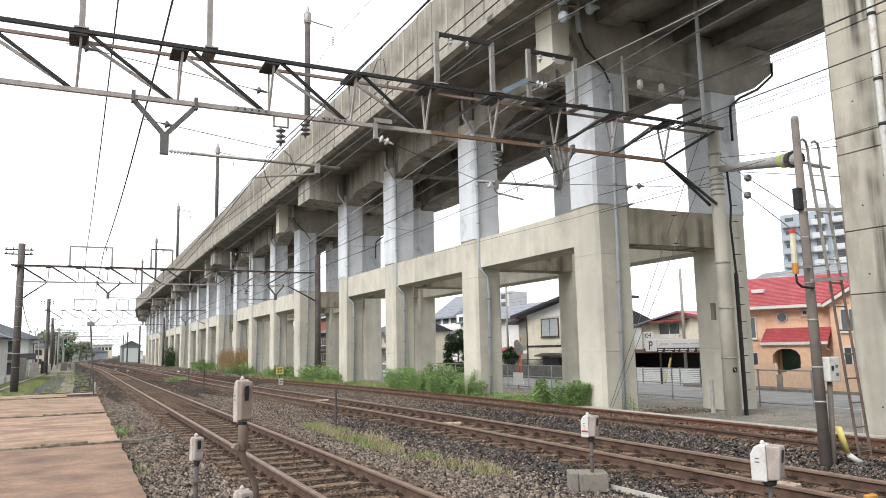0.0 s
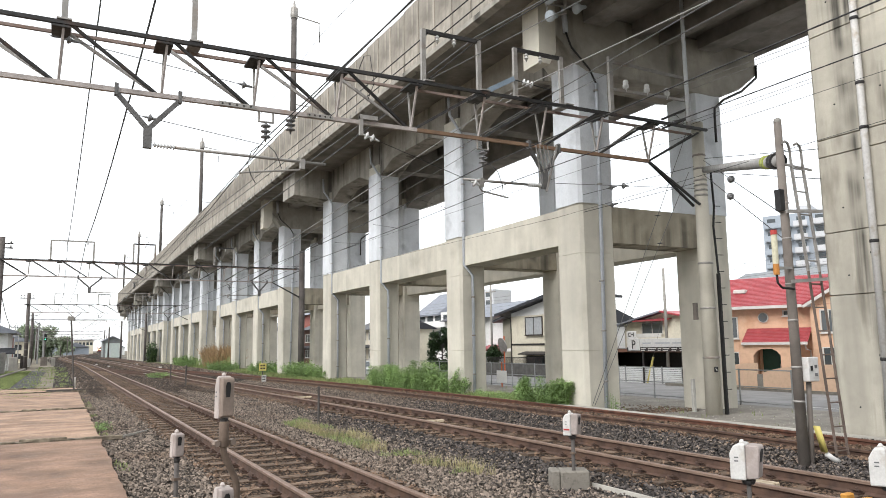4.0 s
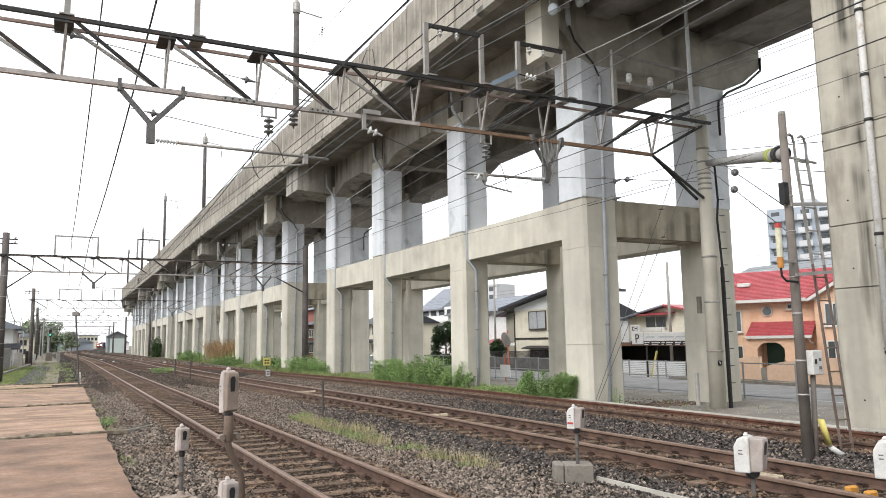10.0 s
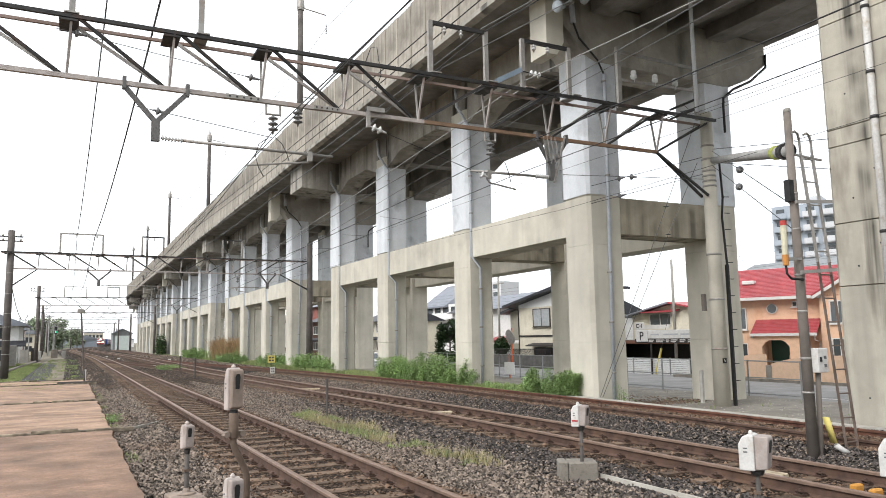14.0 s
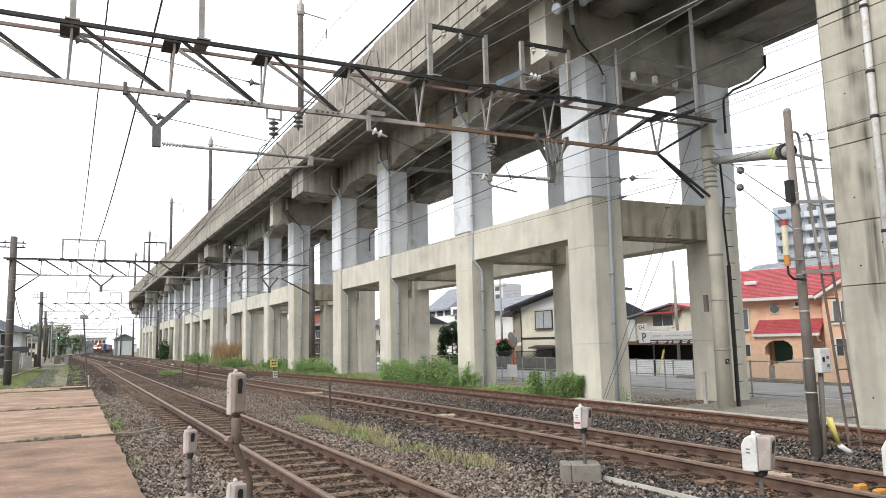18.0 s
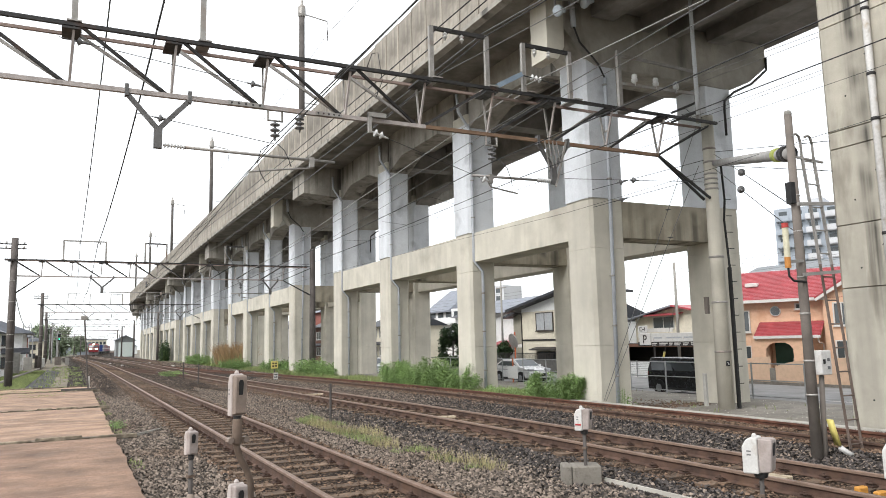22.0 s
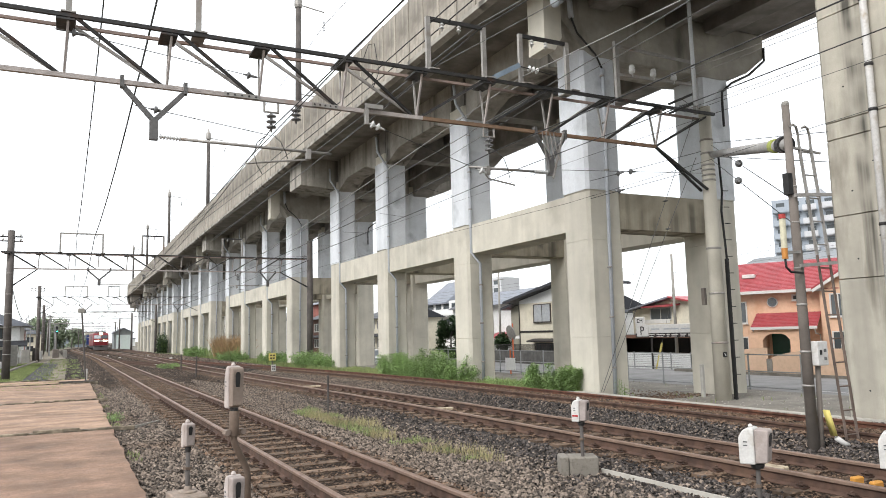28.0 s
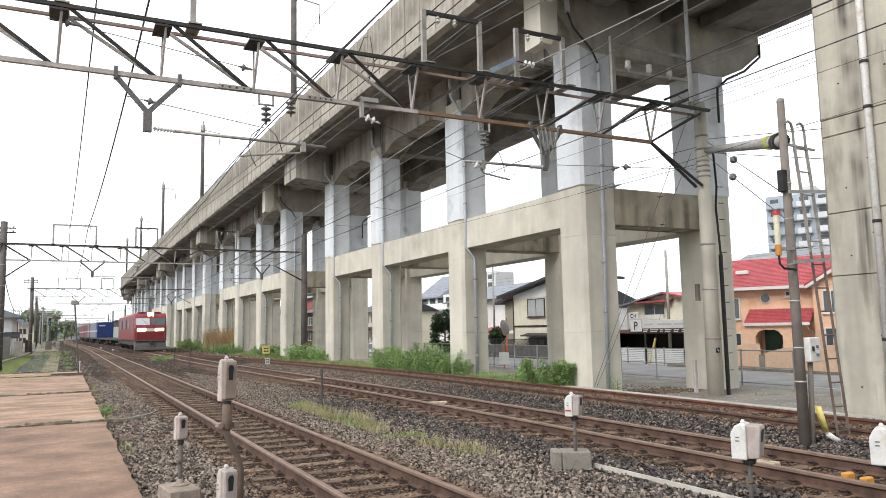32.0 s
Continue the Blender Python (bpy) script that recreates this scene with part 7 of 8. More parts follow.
def louvre_fence():
    t = thing("louvre_fence", "white horizontal-slatted fence along the street", "fence", (35.9, 48.5, -1.25), turn=-90)
    for i in range(9):
        bm = bmesh.new()
        box(bm, 0, 13.0, 0, 0.03, 0.12 + 0.125 * i, 0.222 + 0.125 * i)
        part("slat", bm, SLAT_WHITE, t)
    for i in range(8):
        bm = bmesh.new()
        box(bm, 0.2 + 1.8 * i, 0.28 + 1.8 * i, -0.05, -0.002, 0, 1.3)
        part("post", bm, FENCE_GREY, t)
    t = thing("guy_guard", "yellow plastic guard on a slanting pole stay", "pole stay", (35.9, 38.9, -1.1), turn=-90)
    bm = bmesh.new()
    rod(bm, (0, 0, 0), (0.55, 0.1, 1.75), 0.07, n=8)
    part("sleeve", bm, YELLOW, t)
    bm = bmesh.new()
    rod(bm, (0.55, 0.1, 1.75), (1.7, 0.4, 5.6), 0.012, n=5)
    part("stay_wire", bm, WIRE_GREY, t)


louvre_fence()


def street_pole(x, y, h, arms=True):
    t = thing("utility_pole", "grey concrete street utility pole with wires", "utility pole", (x, y, -0.95), "street poles")
    bm = bmesh.new()
    rod(bm, (0, 0, -0.2), (0, 0, h), 0.12, 0.08, 10)
    part("shaft", bm, POLE_GREY, t, smooth=True)
    if arms:
        for z in (h - 0.4, h - 1.3):
            bm = bmesh.new()
            box(bm, -0.06, 0.06, -0.9, 0.9, z, z + 0.08)
            part("crossarm", bm, STEEL_PALE, t)
            for dy in (-0.8, -0.3, 0.3, 0.8):
                bm = bmesh.new()
                turned(bm, [(0.03, 0), (0.06, 0.06), (0.05, 0.14), (0.02, 0.16)], (0, dy, z + 0.08), 8)
                part("insulator", bm, PORCELAIN, t)


street_pole(36.3, 37.3, 7.6, False)
street_pole(37.5, 62.0, 9.0)
street_pole(36.3, 23.0, 8.0)


def street_wires():
    for i in range(7):
        bm = bmesh.new()
        z0, z1 = 5.0 + 0.35 * i, 6.0 + 0.3 * i
        pts = [(37.5 + 6 * k / 12, 120 - 110 * k / 12, z0 + (z1 - z0) * k / 12 - 0.9 * 4 * (k / 12) * (1 - k / 12)) for k in range(13)]
        pipe(bm, pts, 0.012, 4)
        solid("street_wire", bm, WIRE_GREY, "thin overhead street cable", "wire", group="street wires")


street_wires()


def carport():
    t = thing("carport", "low brown-fascia carport with shade painted into its interior", "carport", (41.0, 48.0, -0.95), turn=-90)
    bm = bmesh.new()
    box(bm, -10, 11, -0.1, 0.1, 1.85, 2.1)
    part("fascia", bm, BROWN_WALL, t)
    # Interior shade is painted: roof and back wall are near-black.
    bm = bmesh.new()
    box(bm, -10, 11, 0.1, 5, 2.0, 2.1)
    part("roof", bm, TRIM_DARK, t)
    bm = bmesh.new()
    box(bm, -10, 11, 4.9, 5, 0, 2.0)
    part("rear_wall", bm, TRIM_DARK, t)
    for x in (-9.9, -5, 0.1, 4.2, 7.5, 10.8):
        bm = bmesh.new()
        box(bm, x - 0.06, x + 0.06, 0.0, 0.1, 0, 1.35)
        part("post", bm, TRIM_DARK, t)
    window(t, 3.4, 0.75, 1.0, 0.6, TRIM_WHITE, 4.85, 2, sill=False)
    t = thing("cream_house", "cream house with red metal roof behind a carport", "house", (48.0, 54.8, -0.95), turn=-90)
    bm = bmesh.new()
    prism(bm, [(0, 0), (10.5, 0), (10.5, 4.3), (5.4, 5.25), (0, 4.3)], 'y', 0, 6)
    part("wall", bm, PLASTER_CREAM, t)
    for e, z, m in ((-0.9, 4.15, ROOF_GREY), (11.4, 4.15, ROOF_RED)):
        bm = bmesh.new()
        prism(bm, [(5.4, 5.27), (e, z), (e, z + 0.14), (5.4, 5.42)], 'y', -0.7, 6.5)
        part("roof", bm, m, t)
    window(t, 2.4, 3.35, 2.7, 1.1, TRIM_WHITE, 0, 1)
    bm = bmesh.new()
    prism(bm, [(-0.8, 4.6), (0, 4.75), (0, 4.65), (-0.8, 4.5)], 'x', 2.0, 6.2)
    part("canopy", bm, ROOF_RED, t)
    bm = bmesh.new()
    box(bm, 2.2, 5.4, -0.6, -0.55, 3.05, 3.4)
    part("balcony_rail", bm, TRIM_WHITE, t)
    t = thing("white_house", "small white house with dark roof behind a street", "house", (47, 65.2, -0.95), turn=-90)
    bm = bmesh.new()
    box(bm, 0, 6.5, 0, 6, 0, 4.6)
    part("wall", bm, PLASTER_WHITE, t)
    bm = bmesh.new()
    prism(bm, [(-0.6, 4.6), (3, 6.0), (6.6, 4.6)], 'x', -0.5, 7)
    part("roof", bm, ROOF_DARK, t)
    window(t, 4.0, 2.6, 1.2, 1.2, FRAME_BROWN)


carport()


def grey_hall():
    t = thing("grey_hall", "large hall with a pale grey metal gable roof", "hall", (60.0, 56.5, -0.98), turn=-90)
    bm = bmesh.new()
    box(bm, 0.3, 15.7, 0.3, 12, 0, 6.7)
    part("wall", bm, PLASTER_WHITE, t)
    bm = bmesh.new()
    prism(bm, [(0, 6.7), (0, 6.9), (6.0, 9.2), (16, 9.2), (16, 6.7)], 'y', 0, 12.4)
    part("roof", bm, ROOF_PALE, t)
    for i in range(12):
        bm = bmesh.new()
        box(bm, 2.0 + i * 1.15, 2.06 + i * 1.15, -0.05, 0.0, 6.75, 7.6)
        part("roof_seam", bm, ROOF_GREY, t)


grey_hall()


def pipe_fence():
    t = thing("pipe_fence", "grey steel pipe fence with wire along the street edge", "fence", (19.75, 0, -0.42), kind="")
    y = 62.0
    while y > 8:
        gap = 14.9 < y < 15.9
        bm = bmesh.new()
        rod(bm, (0, y, -0.1), (0, y, 1.18), 0.028, n=7)
        part("post", bm, FENCE_GREY, t)
        if y - 2.0 > 8 and not gap:
            for z in (1.15, 0.62, 0.12):
                bm = bmesh.new()
                rod(bm, (0, y, z), (0, y - 1.95, z), 0.02, n=6)
                part("rail", bm, FENCE_GREY, t)
        y -= 1.95
    t = thing("notice_board", "blank pale notice board on an orange post", "notice board", (19.5, 31.35, -0.42))
    bm = bmesh.new()
    rod(bm, (0, 0, -0.1), (0, 0, 1.2), 0.035, n=8)
    part("post", bm, material("orange_post", (0.62, 0.16, 0.05), 0.6), t)
    bm = rounded_box(-0.05, -0.03, -0.5, 0.42, 0.2, 0.8, 0.008, 1)
    part("board", bm, SLAT_WHITE, t)
    t = thing("traffic_mirror", "round orange-backed traffic mirror on an orange post", "traffic mirror", (33.2, 52.9, -0.95))
    orange = material("mirror_orange", (0.62, 0.14, 0.05), 0.6)
    bm = bmesh.new()
    rod(bm, (0, 0, -0.25), (0, 0, 3.3), 0.06, n=8)
    part("post", bm, orange, t)
    bm = bmesh.new()
    turned(bm, [(0.1, -0.12), (0.62, -0.06), (0.66, 0.0), (0.6, 0.02)], (0, 0, 0), 20)
    bmesh.ops.rotate(bm, verts=bm.verts[:], matrix=Matrix.Rotation(radians(75), 3, 'Y'))
    bmesh.ops.translate(bm, verts=bm.verts[:], vec=(-0.1, 0.1, 2.55))
    part("mirror_back", bm, STEEL_PALE, t)
    bm = bmesh.new()
    rod(bm, (13.6, 16.1, -0.02), (14.0, 15.4, -0.39), 0.01, n=6)
    solid("slanted_stake", bm, STEEL_PALE, "short pale stake leaning at a column foot", "stake")


pipe_fence()


def road_lines():
    for x in (21.4, 27.6):
        bm = bmesh.new()
        box(bm, x, x + 0.15, -50, 200, -1.098, -1.094)
        solid("road_marking", bm, WHITE_PAINT, "worn white painted road line", "road marking", kind="structure")
    bm = bmesh.new()
    box(bm, 20.45, 20.7, -50, 200, -1.3, -0.75)
    solid("street_kerb", bm, APRON, "low pale concrete street kerb", "kerb", kind="structure")


road_lines()


def apartment_tower():
    t = thing("apartment_tower", "tall pale grey apartment block with stacked balconies", "apartment block", (138, 110.5, -0.95), turn=-64)
    bm = bmesh.new()
    box(bm, 0, 26, 0, 14, 0, 30)
    part("wall", bm, TOWER_WALL, t)
    bm = bmesh.new()
    box(bm, 7, 9.5, 3, 10, 30, 32)
    part("roof_plant", bm, TOWER_WHITE, t)
    for f in range(10):
        z = 1.0 + 2.9 * f
        for i in range(3):
            bm = bmesh.new()
            box(bm, 0.4 + i * 3.0, 3.1 + i * 3.0, -1.3, -1.2, z, z + 1.15)
            box(bm, 0.4 + i * 3.0, 3.1 + i * 3.0, -1.2, 0, z - 0.15, z)
            b = part("balcony", bm, TOWER_WALL if i < 2 else TOWER_WHITE, t)
            bm = bmesh.new()
            box(bm, 0.9 + i * 3.0, 2.6 + i * 3.0, -0.06, -0.01, z + 0.1, z + 2.2)
            part("window", bm, PANE, b)
        for i in range(5):
            bm = bmesh.new()
            box(bm, 10.2 + i * 3.1, 12.9 + i * 3.1, -2.2, -2.1, z, z + 1.15)
            box(bm, 10.2 + i * 3.1, 12.9 + i * 3.1, -2.1, 0, z - 0.15, z)
            b = part("balcony", bm, TOWER_WHITE, t)
            bm = bmesh.new()
            box(bm, 10.6 + i * 3.1, 12.5 + i * 3.1, -0.06, -0.01, z + 0.1, z + 2.2)
            part("window", bm, PANE, b)
    t = thing("grey_house", "house with pale grey hipped roof", "house", (52, 46.5, -0.95), turn=-90)
    bm = bmesh.new()
    box(bm, 0, 9, 0, 7, 0, 5.6)
    part("wall", bm, PLASTER_WHITE, t)
    bm = bmesh.new()
    prism(bm, [(-0.7, 5.6), (4.5, 7.9), (9.7, 5.6)], 'y', -0.6, 7.6)
    part("roof", bm, material("pale_roof", (0.5, 0.52, 0.54), 0.6, vary=0.06, scale=1), t)


apartment_tower()


def far_right_buildings():
    t = thing("white_block", "white balconied building with grey-blue sloping roof", "building", (60, 126.0, -0.95), turn=-90)
    bm = bmesh.new()
    box(bm, 0, 14, 0, 10, 0, 8.4)
    part("wall", bm, PLASTER_WHITE, t)
    bm = bmesh.new()
    prism(bm, [(-0.6, 7.9), (-0.6, 8.2), (5, 12.3), (10.6, 8.2), (10.6, 7.9)], 'x', -0.5, 9.5)
    part("roof", bm, ROOF_GREY, t)
    for z in (3.0, 5.8):
        bm = bmesh.new()
        box(bm, 0, 13.5, -1.2, -1.1, z, z + 1.1)
        box(bm, 0, 13.5, -1.1, 0, z - 0.2, z)
        b = part("balcony", bm, PLASTER_WHITE, t)
        for i in range(4):
            bm = bmesh.new()
            box(bm, 1 + 3.2 * i, 3.2 + 3.2 * i, -0.06, -0.01, z + 0.2, z + 2.1)
            part("window", bm, PANE, b)
    t = thing("office_block", "far grey office block with dark window bands", "office building", (150, 270.0, -0.95), turn=-70)
    bm = bmesh.new()
    box(bm, 0, 16, 0, 12, 0, 25)
    part("wall", bm, TOWER_WHITE, t)
    for f in range(6):
        for i in range(4):
            bm = bmesh.new()
            box(bm, 1.2 + 3.6 * i, 4.0 + 3.6 * i, -0.1, -0.01, 6.5 + 3.1 * f, 8.2 + 3.1 * f)
            part("window", bm, PANE, t)
    for x, y, w, h, wall, roof in ((36, 120, 9, 5.5, BROWN_WALL, ROOF_DARK), (40, 138, 9, 8.5, RED_BRICK, ROOF_GREY), (38, 100, 8, 5.0, PLASTER_CREAM, ROOF_DARK),
                                   (37, 155, 10, 6.0, PLASTER_WHITE, ROOF_GREY), (48, 92, 10, 6.0, PLASTER_WHITE, ROOF_DARK), (37, 176, 10, 6.0, BROWN_WALL, ROOF_DARK)):
        t = thing("street_house", "two-storey house along the street behind the viaduct", "house", (x, y, -0.95), "street houses", turn=-90)
        bm = bmesh.new()
        box(bm, 0, w, 0, 8, 0, h)
        part("wall", bm, wall, t)
        bm = bmesh.new()
        prism(bm, [(-0.7, h - 0.1), (4, h + 1.8), (8.7, h - 0.1)], 'x', -0.5, w + 0.5)
        part("roof", bm, roof, t)
        for z in (0.9, 3.4):
            for k in (0.15, 0.55):
                window(t, w * k, z, w * 0.28, 1.3, TRIM_WHITE if wall is not PLASTER_WHITE else FRAME_BROWN)
        bm = bmesh.new()
        prism(bm, [(-1.0, 2.55), (0, 2.85), (0, 2.7), (-1.0, 2.4)], 'x', 0, w)
        part("lean_to_roof", bm, roof, t)


far_right_buildings()


# ---- left side and far end of the line ----
def left_side():
    t = thing("white_house", "white house with grey tiled roofs beside the railway", "house", (-15.5, 92.0, -0.9))
    bm = bmesh.new()
    box(bm, 0, 10.6, 0, 9, 0, 4.7)
    part("wall", bm, PLASTER_WHITE, t)
    bm = bmesh.new()
    prism(bm, [(-0.8, 4.5), (-0.8, 4.7), (5.3, 7.2), (11.4, 4.7), (11.4, 4.5)], 'y', -0.9, 9.9)
    part("roof", bm, ROOF_GREY, t)
    bm = bmesh.new()
    prism(bm, [(-1.2, 2.45), (0, 2.95), (0, 2.8), (-1.2, 2.3)], 'x', 3, 11.4)
    part("lean_to_roof", bm, ROOF_DARK, t)
    window(t, 8.4, 3.2, 1.2, 1.1, FRAME_BROWN)
    window(t, 8.2, 0.8, 1.4, 1.2, FRAME_BROWN)
    t = thing("pale_house", "pale house with grey roof beside the railway", "house", (-12.5, 66.0, -0.9))
    bm = bmesh.new()
    box(bm, 0, 7.0, 0, 8, 0, 4.2)
    part("wall", bm, PLASTER_WHITE, t)
    bm = bmesh.new()
    prism(bm, [(-0.6, 4.1), (3.5, 5.9), (7.6, 4.1)], 'y', -0.6, 8.6)
    part("roof", bm, ROOF_GREY, t)
    window(t, 4.6, 2.2, 1.2, 1.1, TRIM_WHITE)
    for x, y, w, h, wall, roof in ((-16, 140, 9, 5, RED_BRICK, ROOF_GREY), (-22, 170, 10, 5.5, PLASTER_WHITE, ROOF_DARK), (-15, 200, 9, 5, PLASTER_CREAM, ROOF_GREY), (-26, 120, 10, 6, PLASTER_WHITE, ROOF_GREY)):
        t = thing("far_house", "distant two-storey house beside the railway", "house", (x, y, -0.95), "far houses")
        bm = bmesh.new()
        box(bm, 0, w, 0, 8, 0, h)
        part("wall", bm, wall, t)
        bm = bmesh.new()
        prism(bm, [(-0.6, h - 0.1), (w / 2, h + 1.9), (w + 0.6, h - 0.1)], 'y', -0.6, 8.6)
        part("roof", bm, roof, t)
        for z in (0.9, 3.0):
            window(t, w * 0.55, z, w * 0.25, 1.2, FRAME_BROWN)
    # concrete fence and lineside boxes
    t = thing("lineside_fence", "low grey panel fence beside the railway", "fence", (-4.9, 50, -0.9))
    for i in range(26):
        bm = bmesh.new()
        box(bm, 0, 0.08, i * 2.2, i * 2.2 + 2.1, 0, 1.15)
        part("panel", bm, PLASTER_WHITE if i % 3 else POLE_PALE, t)
    for x, y, w, h, m in ((-4.1, 88, 0.8, 1.5, POLE_GREY), (-3.6, 98, 0.55, 1.6, POLE_DARK), (-3.3, 104, 0.6, 1.2, WHITE_PAINT), (-1.7, 112, 0.8, 1.3, POLE_BROWN), (-0.6, 112, 0.5, 1.1, POLE_GREY), (-4.5, 74, 0.9, 2.0, STEEL_PALE)):
        bm = rounded_box(-w / 2, w / 2, -0.3, 0.3, -0.4, h, 0.04, 1)
        solid("relay_cabinet", bm, m, "steel lineside equipment cabinet", "cabinet", (x, y, -0.42), "lineside cabinets")
    bm = bmesh.new()
    pipe(bm, [(-4.0, 40, -0.25), (-3.6, 60, -0.15), (-3.2, 80, -0.2), (-3.0, 96, -0.2)], 0.12, 6)
    solid("cable_trough", bm, APRON, "pale concrete cable trough on a grassy bank", "cable trough")
    bm = bmesh.new()
    box(bm, -4.6, 0.9, 41.2, 118, -0.5, -0.27)
    solid("grass_verge", bm, material("verge_soil", (0.23, 0.195, 0.14), 0.95, vary=0.3, scale=0.7, stain=(0.2, 0.18, 0.12), stain_scale=0.3, stain_amount=0.4, bump=0.5, grain=12), "patchy green verge beside old paving", "verge", kind="structure")


left_side()


def trackside_path():
    bm = bmesh.new()
    n = 20
    left = [(-2.6 + 0.35 * noise.noise((0, i * 0.7, 3)), 43 + 42 * i / n) for i in range(n + 1)]
    right = [(-1.0 + 0.35 * noise.noise((4, i * 0.7, 3)), 43 + 42 * i / n) for i in range(n + 1)]
    prism(bm, left + right[::-1], 'z', -0.4, -0.262)
    solid("trackside_path", bm, material("path_asphalt", (0.1, 0.1, 0.1), 0.9, vary=0.25, scale=1.5, stain=(0.17, 0.15, 0.1), stain_scale=0.6, stain_amount=0.3, spec=0.1), "worn grey asphalt path on the verge", "path", kind="structure")


trackside_path()


def far_end():
    t = thing("depot_shed", "pale green-grey shed with a white roller door", "shed", (12.7, 216, -0.4))
    bm = bmesh.new()
    prism(bm, [(-2.3, 0), (2.3, 0), (2.3, 4.4), (0, 5.6), (-2.3, 4.4)], 'y', 0, 10)
    part("wall", bm, material("shed_wall", (0.3, 0.32, 0.32), 0.7, vary=0.1, scale=1), t)
    for s in (-1, 1):
        bm = bmesh.new()
        prism(bm, [(0, 5.65), (s * 2.7, 4.3), (s * 2.7, 4.45), (0, 5.85)], 'y', -0.4, 10.4)
        part("roof", bm, ROOF_GREY, t)
    bm = bmesh.new()
    box(bm, -1.75, 1.75, -0.08, -0.01, 0.1, 3.9)
    part("roller_door", bm, material("pale_green_door", (0.85, 0.95, 0.91), 0.6, vary=0.04), t, "pale green-white roller door")
    t = thing("station_building", "distant white low building across the line", "building", (9.5, 470, -0.9))
    bm = bmesh.new()
    box(bm, -2, 8, 0, 8, 0, 8.3)
    part("wall", bm, PLASTER_CREAM, t)
    bm = bmesh.new()
    box(bm, -2.6, 8.6, -0.6, 8.6, 8.3, 8.8)
    part("roof", bm, ROOF_GREY, t)
    for i in range(5):
        bm = bmesh.new()
        box(bm, -1.4 + 1.9 * i, -0.1 + 1.9 * i, -0.06, -0.01, 5.6, 7.2)
        part("window", bm, PANE, t)
    rng = random.Random(8)
    for i in range(16):
        x, y = -60 + 14 * i + rng.uniform(-4, 4), 420 + rng.uniform(-40, 80)
        w, h = rng.uniform(10, 16), rng.uniform(4, 8)
        t = thing("distant_house", "hazy distant house on the skyline", "house", (x, y, -0.95), "distant houses")
        bm = bmesh.new()
        box(bm, -w / 2, w / 2, 0, 9, 0, h)
        part("wall", bm, rng.choice((PLASTER_WHITE, PLASTER_CREAM, TOWER_WALL)), t)
        bm = bmesh.new()
        prism(bm, [(-w / 2 - 0.6, h - 0.1), (0, h + 2), (w / 2 + 0.6, h - 0.1)], 'y', -0.6, 9.6)
        part("roof", bm, rng.choice((ROOF_DARK, ROOF_GREY, ROOF_GREY)), t)
    # Pale grey paints haze onto the far poles.
    pole_pale = material("far_pole_haze_grey", (0.4, 0.4, 0.39), 0.8, vary=0.1)
    for i in range(16):
        y = 140 + 11 * i + rng.uniform(-3, 3)
        x = (-6.5 if i % 3 else -2.0) + rng.uniform(-1.5, 1.5) - (y - 140) * 0.03
        h = rng.uniform(6.0, 8.5)
        t = thing("depot_pole", "slender pole with crossarms beside a far yard, paled by painted haze", "pole", (x, y, -0.9), "depot poles")
        bm = bmesh.new()
        rod(bm, (0, 0, 0), (0, 0, h), 0.13, 0.1, 8)
        part("shaft", bm, pole_pale, t)
        for z in (h - 0.3, h - 1.1):
            bm = bmesh.new()
            box(bm, -0.9, 0.9, -0.05, 0.05, z, z + 0.1)
            part("crossarm", bm, pole_pale, t)
    # green signal lights
    t = thing("railway_signal", "dark signal head showing a green light", "railway signal", (-2.8, 190, -0.3))
    bm = bmesh.new()
    rod(bm, (0, 0, 0), (0, 0, 4.6), 0.09, n=8)
    part("post", bm, POLE_DARK, t)
    bm = rounded_box(-0.28, 0.28, -0.15, 0.15, 4.2, 5.8, 0.05, 1)
    part("head", bm, BLACK, t)
    bm = bmesh.new()
    turned(bm, [(0.11, -0.02), (0.11, 0.02)], (0, 0, 0), 12)
    bmesh.ops.rotate(bm, verts=bm.verts[:], matrix=Matrix.Rotation(radians(90), 3, 'X'))
    bmesh.ops.translate(bm, verts=bm.verts[:], vec=(0, -0.18, 4.6))
    part("green_light", bm, glow("signal_green", (0.05, 0.8, 0.4), 6.0), t, "lit green lens")


far_end()


# ---- freight train ----
TRAIN_RED = material("loco_red", (0.24, 0.022, 0.03), 0.4, vary=0.15, scale=2, stain=(0.13, 0.025, 0.025), stain_scale=1.2, stain_amount=0.3, bump=0.03)
TRAIN_DARK = material("loco_underframe", (0.06, 0.058, 0.055), 0.8, vary=0.2, scale=3)
LOCO_GREY = material("loco_grey", (0.16, 0.15, 0.145), 0.7, vary=0.15, scale=3)
LOUVRE_GREY = material("loco_louvre", (0.3, 0.32, 0.34), 0.6, vary=0.1, scale=3)
BOX_BLUE = material("container_blue", (0.02, 0.045, 0.19), 0.55, vary=0.1, scale=1.5)
BOX_PALE = material("container_pale", (0.22, 0.25, 0.31), 0.55, vary=0.1, scale=1.5)
BOX_MAROON = material("container_maroon", (0.2, 0.05, 0.055), 0.6, vary=0.12, scale=1.5)
LAMP_WARM = glow("headlight_glow", (1.0, 0.72, 0.36), 14.0)


def bogie(parent, y):
    b = bmesh.new()
    box(b, -1.05, 1.05, y - 1.5, y + 1.5, 0.45, 0.85)
    bg_ob = part("bogie", b, TRAIN_DARK, parent)
    for dy in (-1.1, 1.1):
        for s in (-1, 1):
            bm = bmesh.new()
            rod(bm, (s * 0.55, y + dy, 0.43), (s * 0.68, y + dy, 0.43), 0.43, n=16)
            part("wheel", bm, TRAIN_DARK, bg_ob)


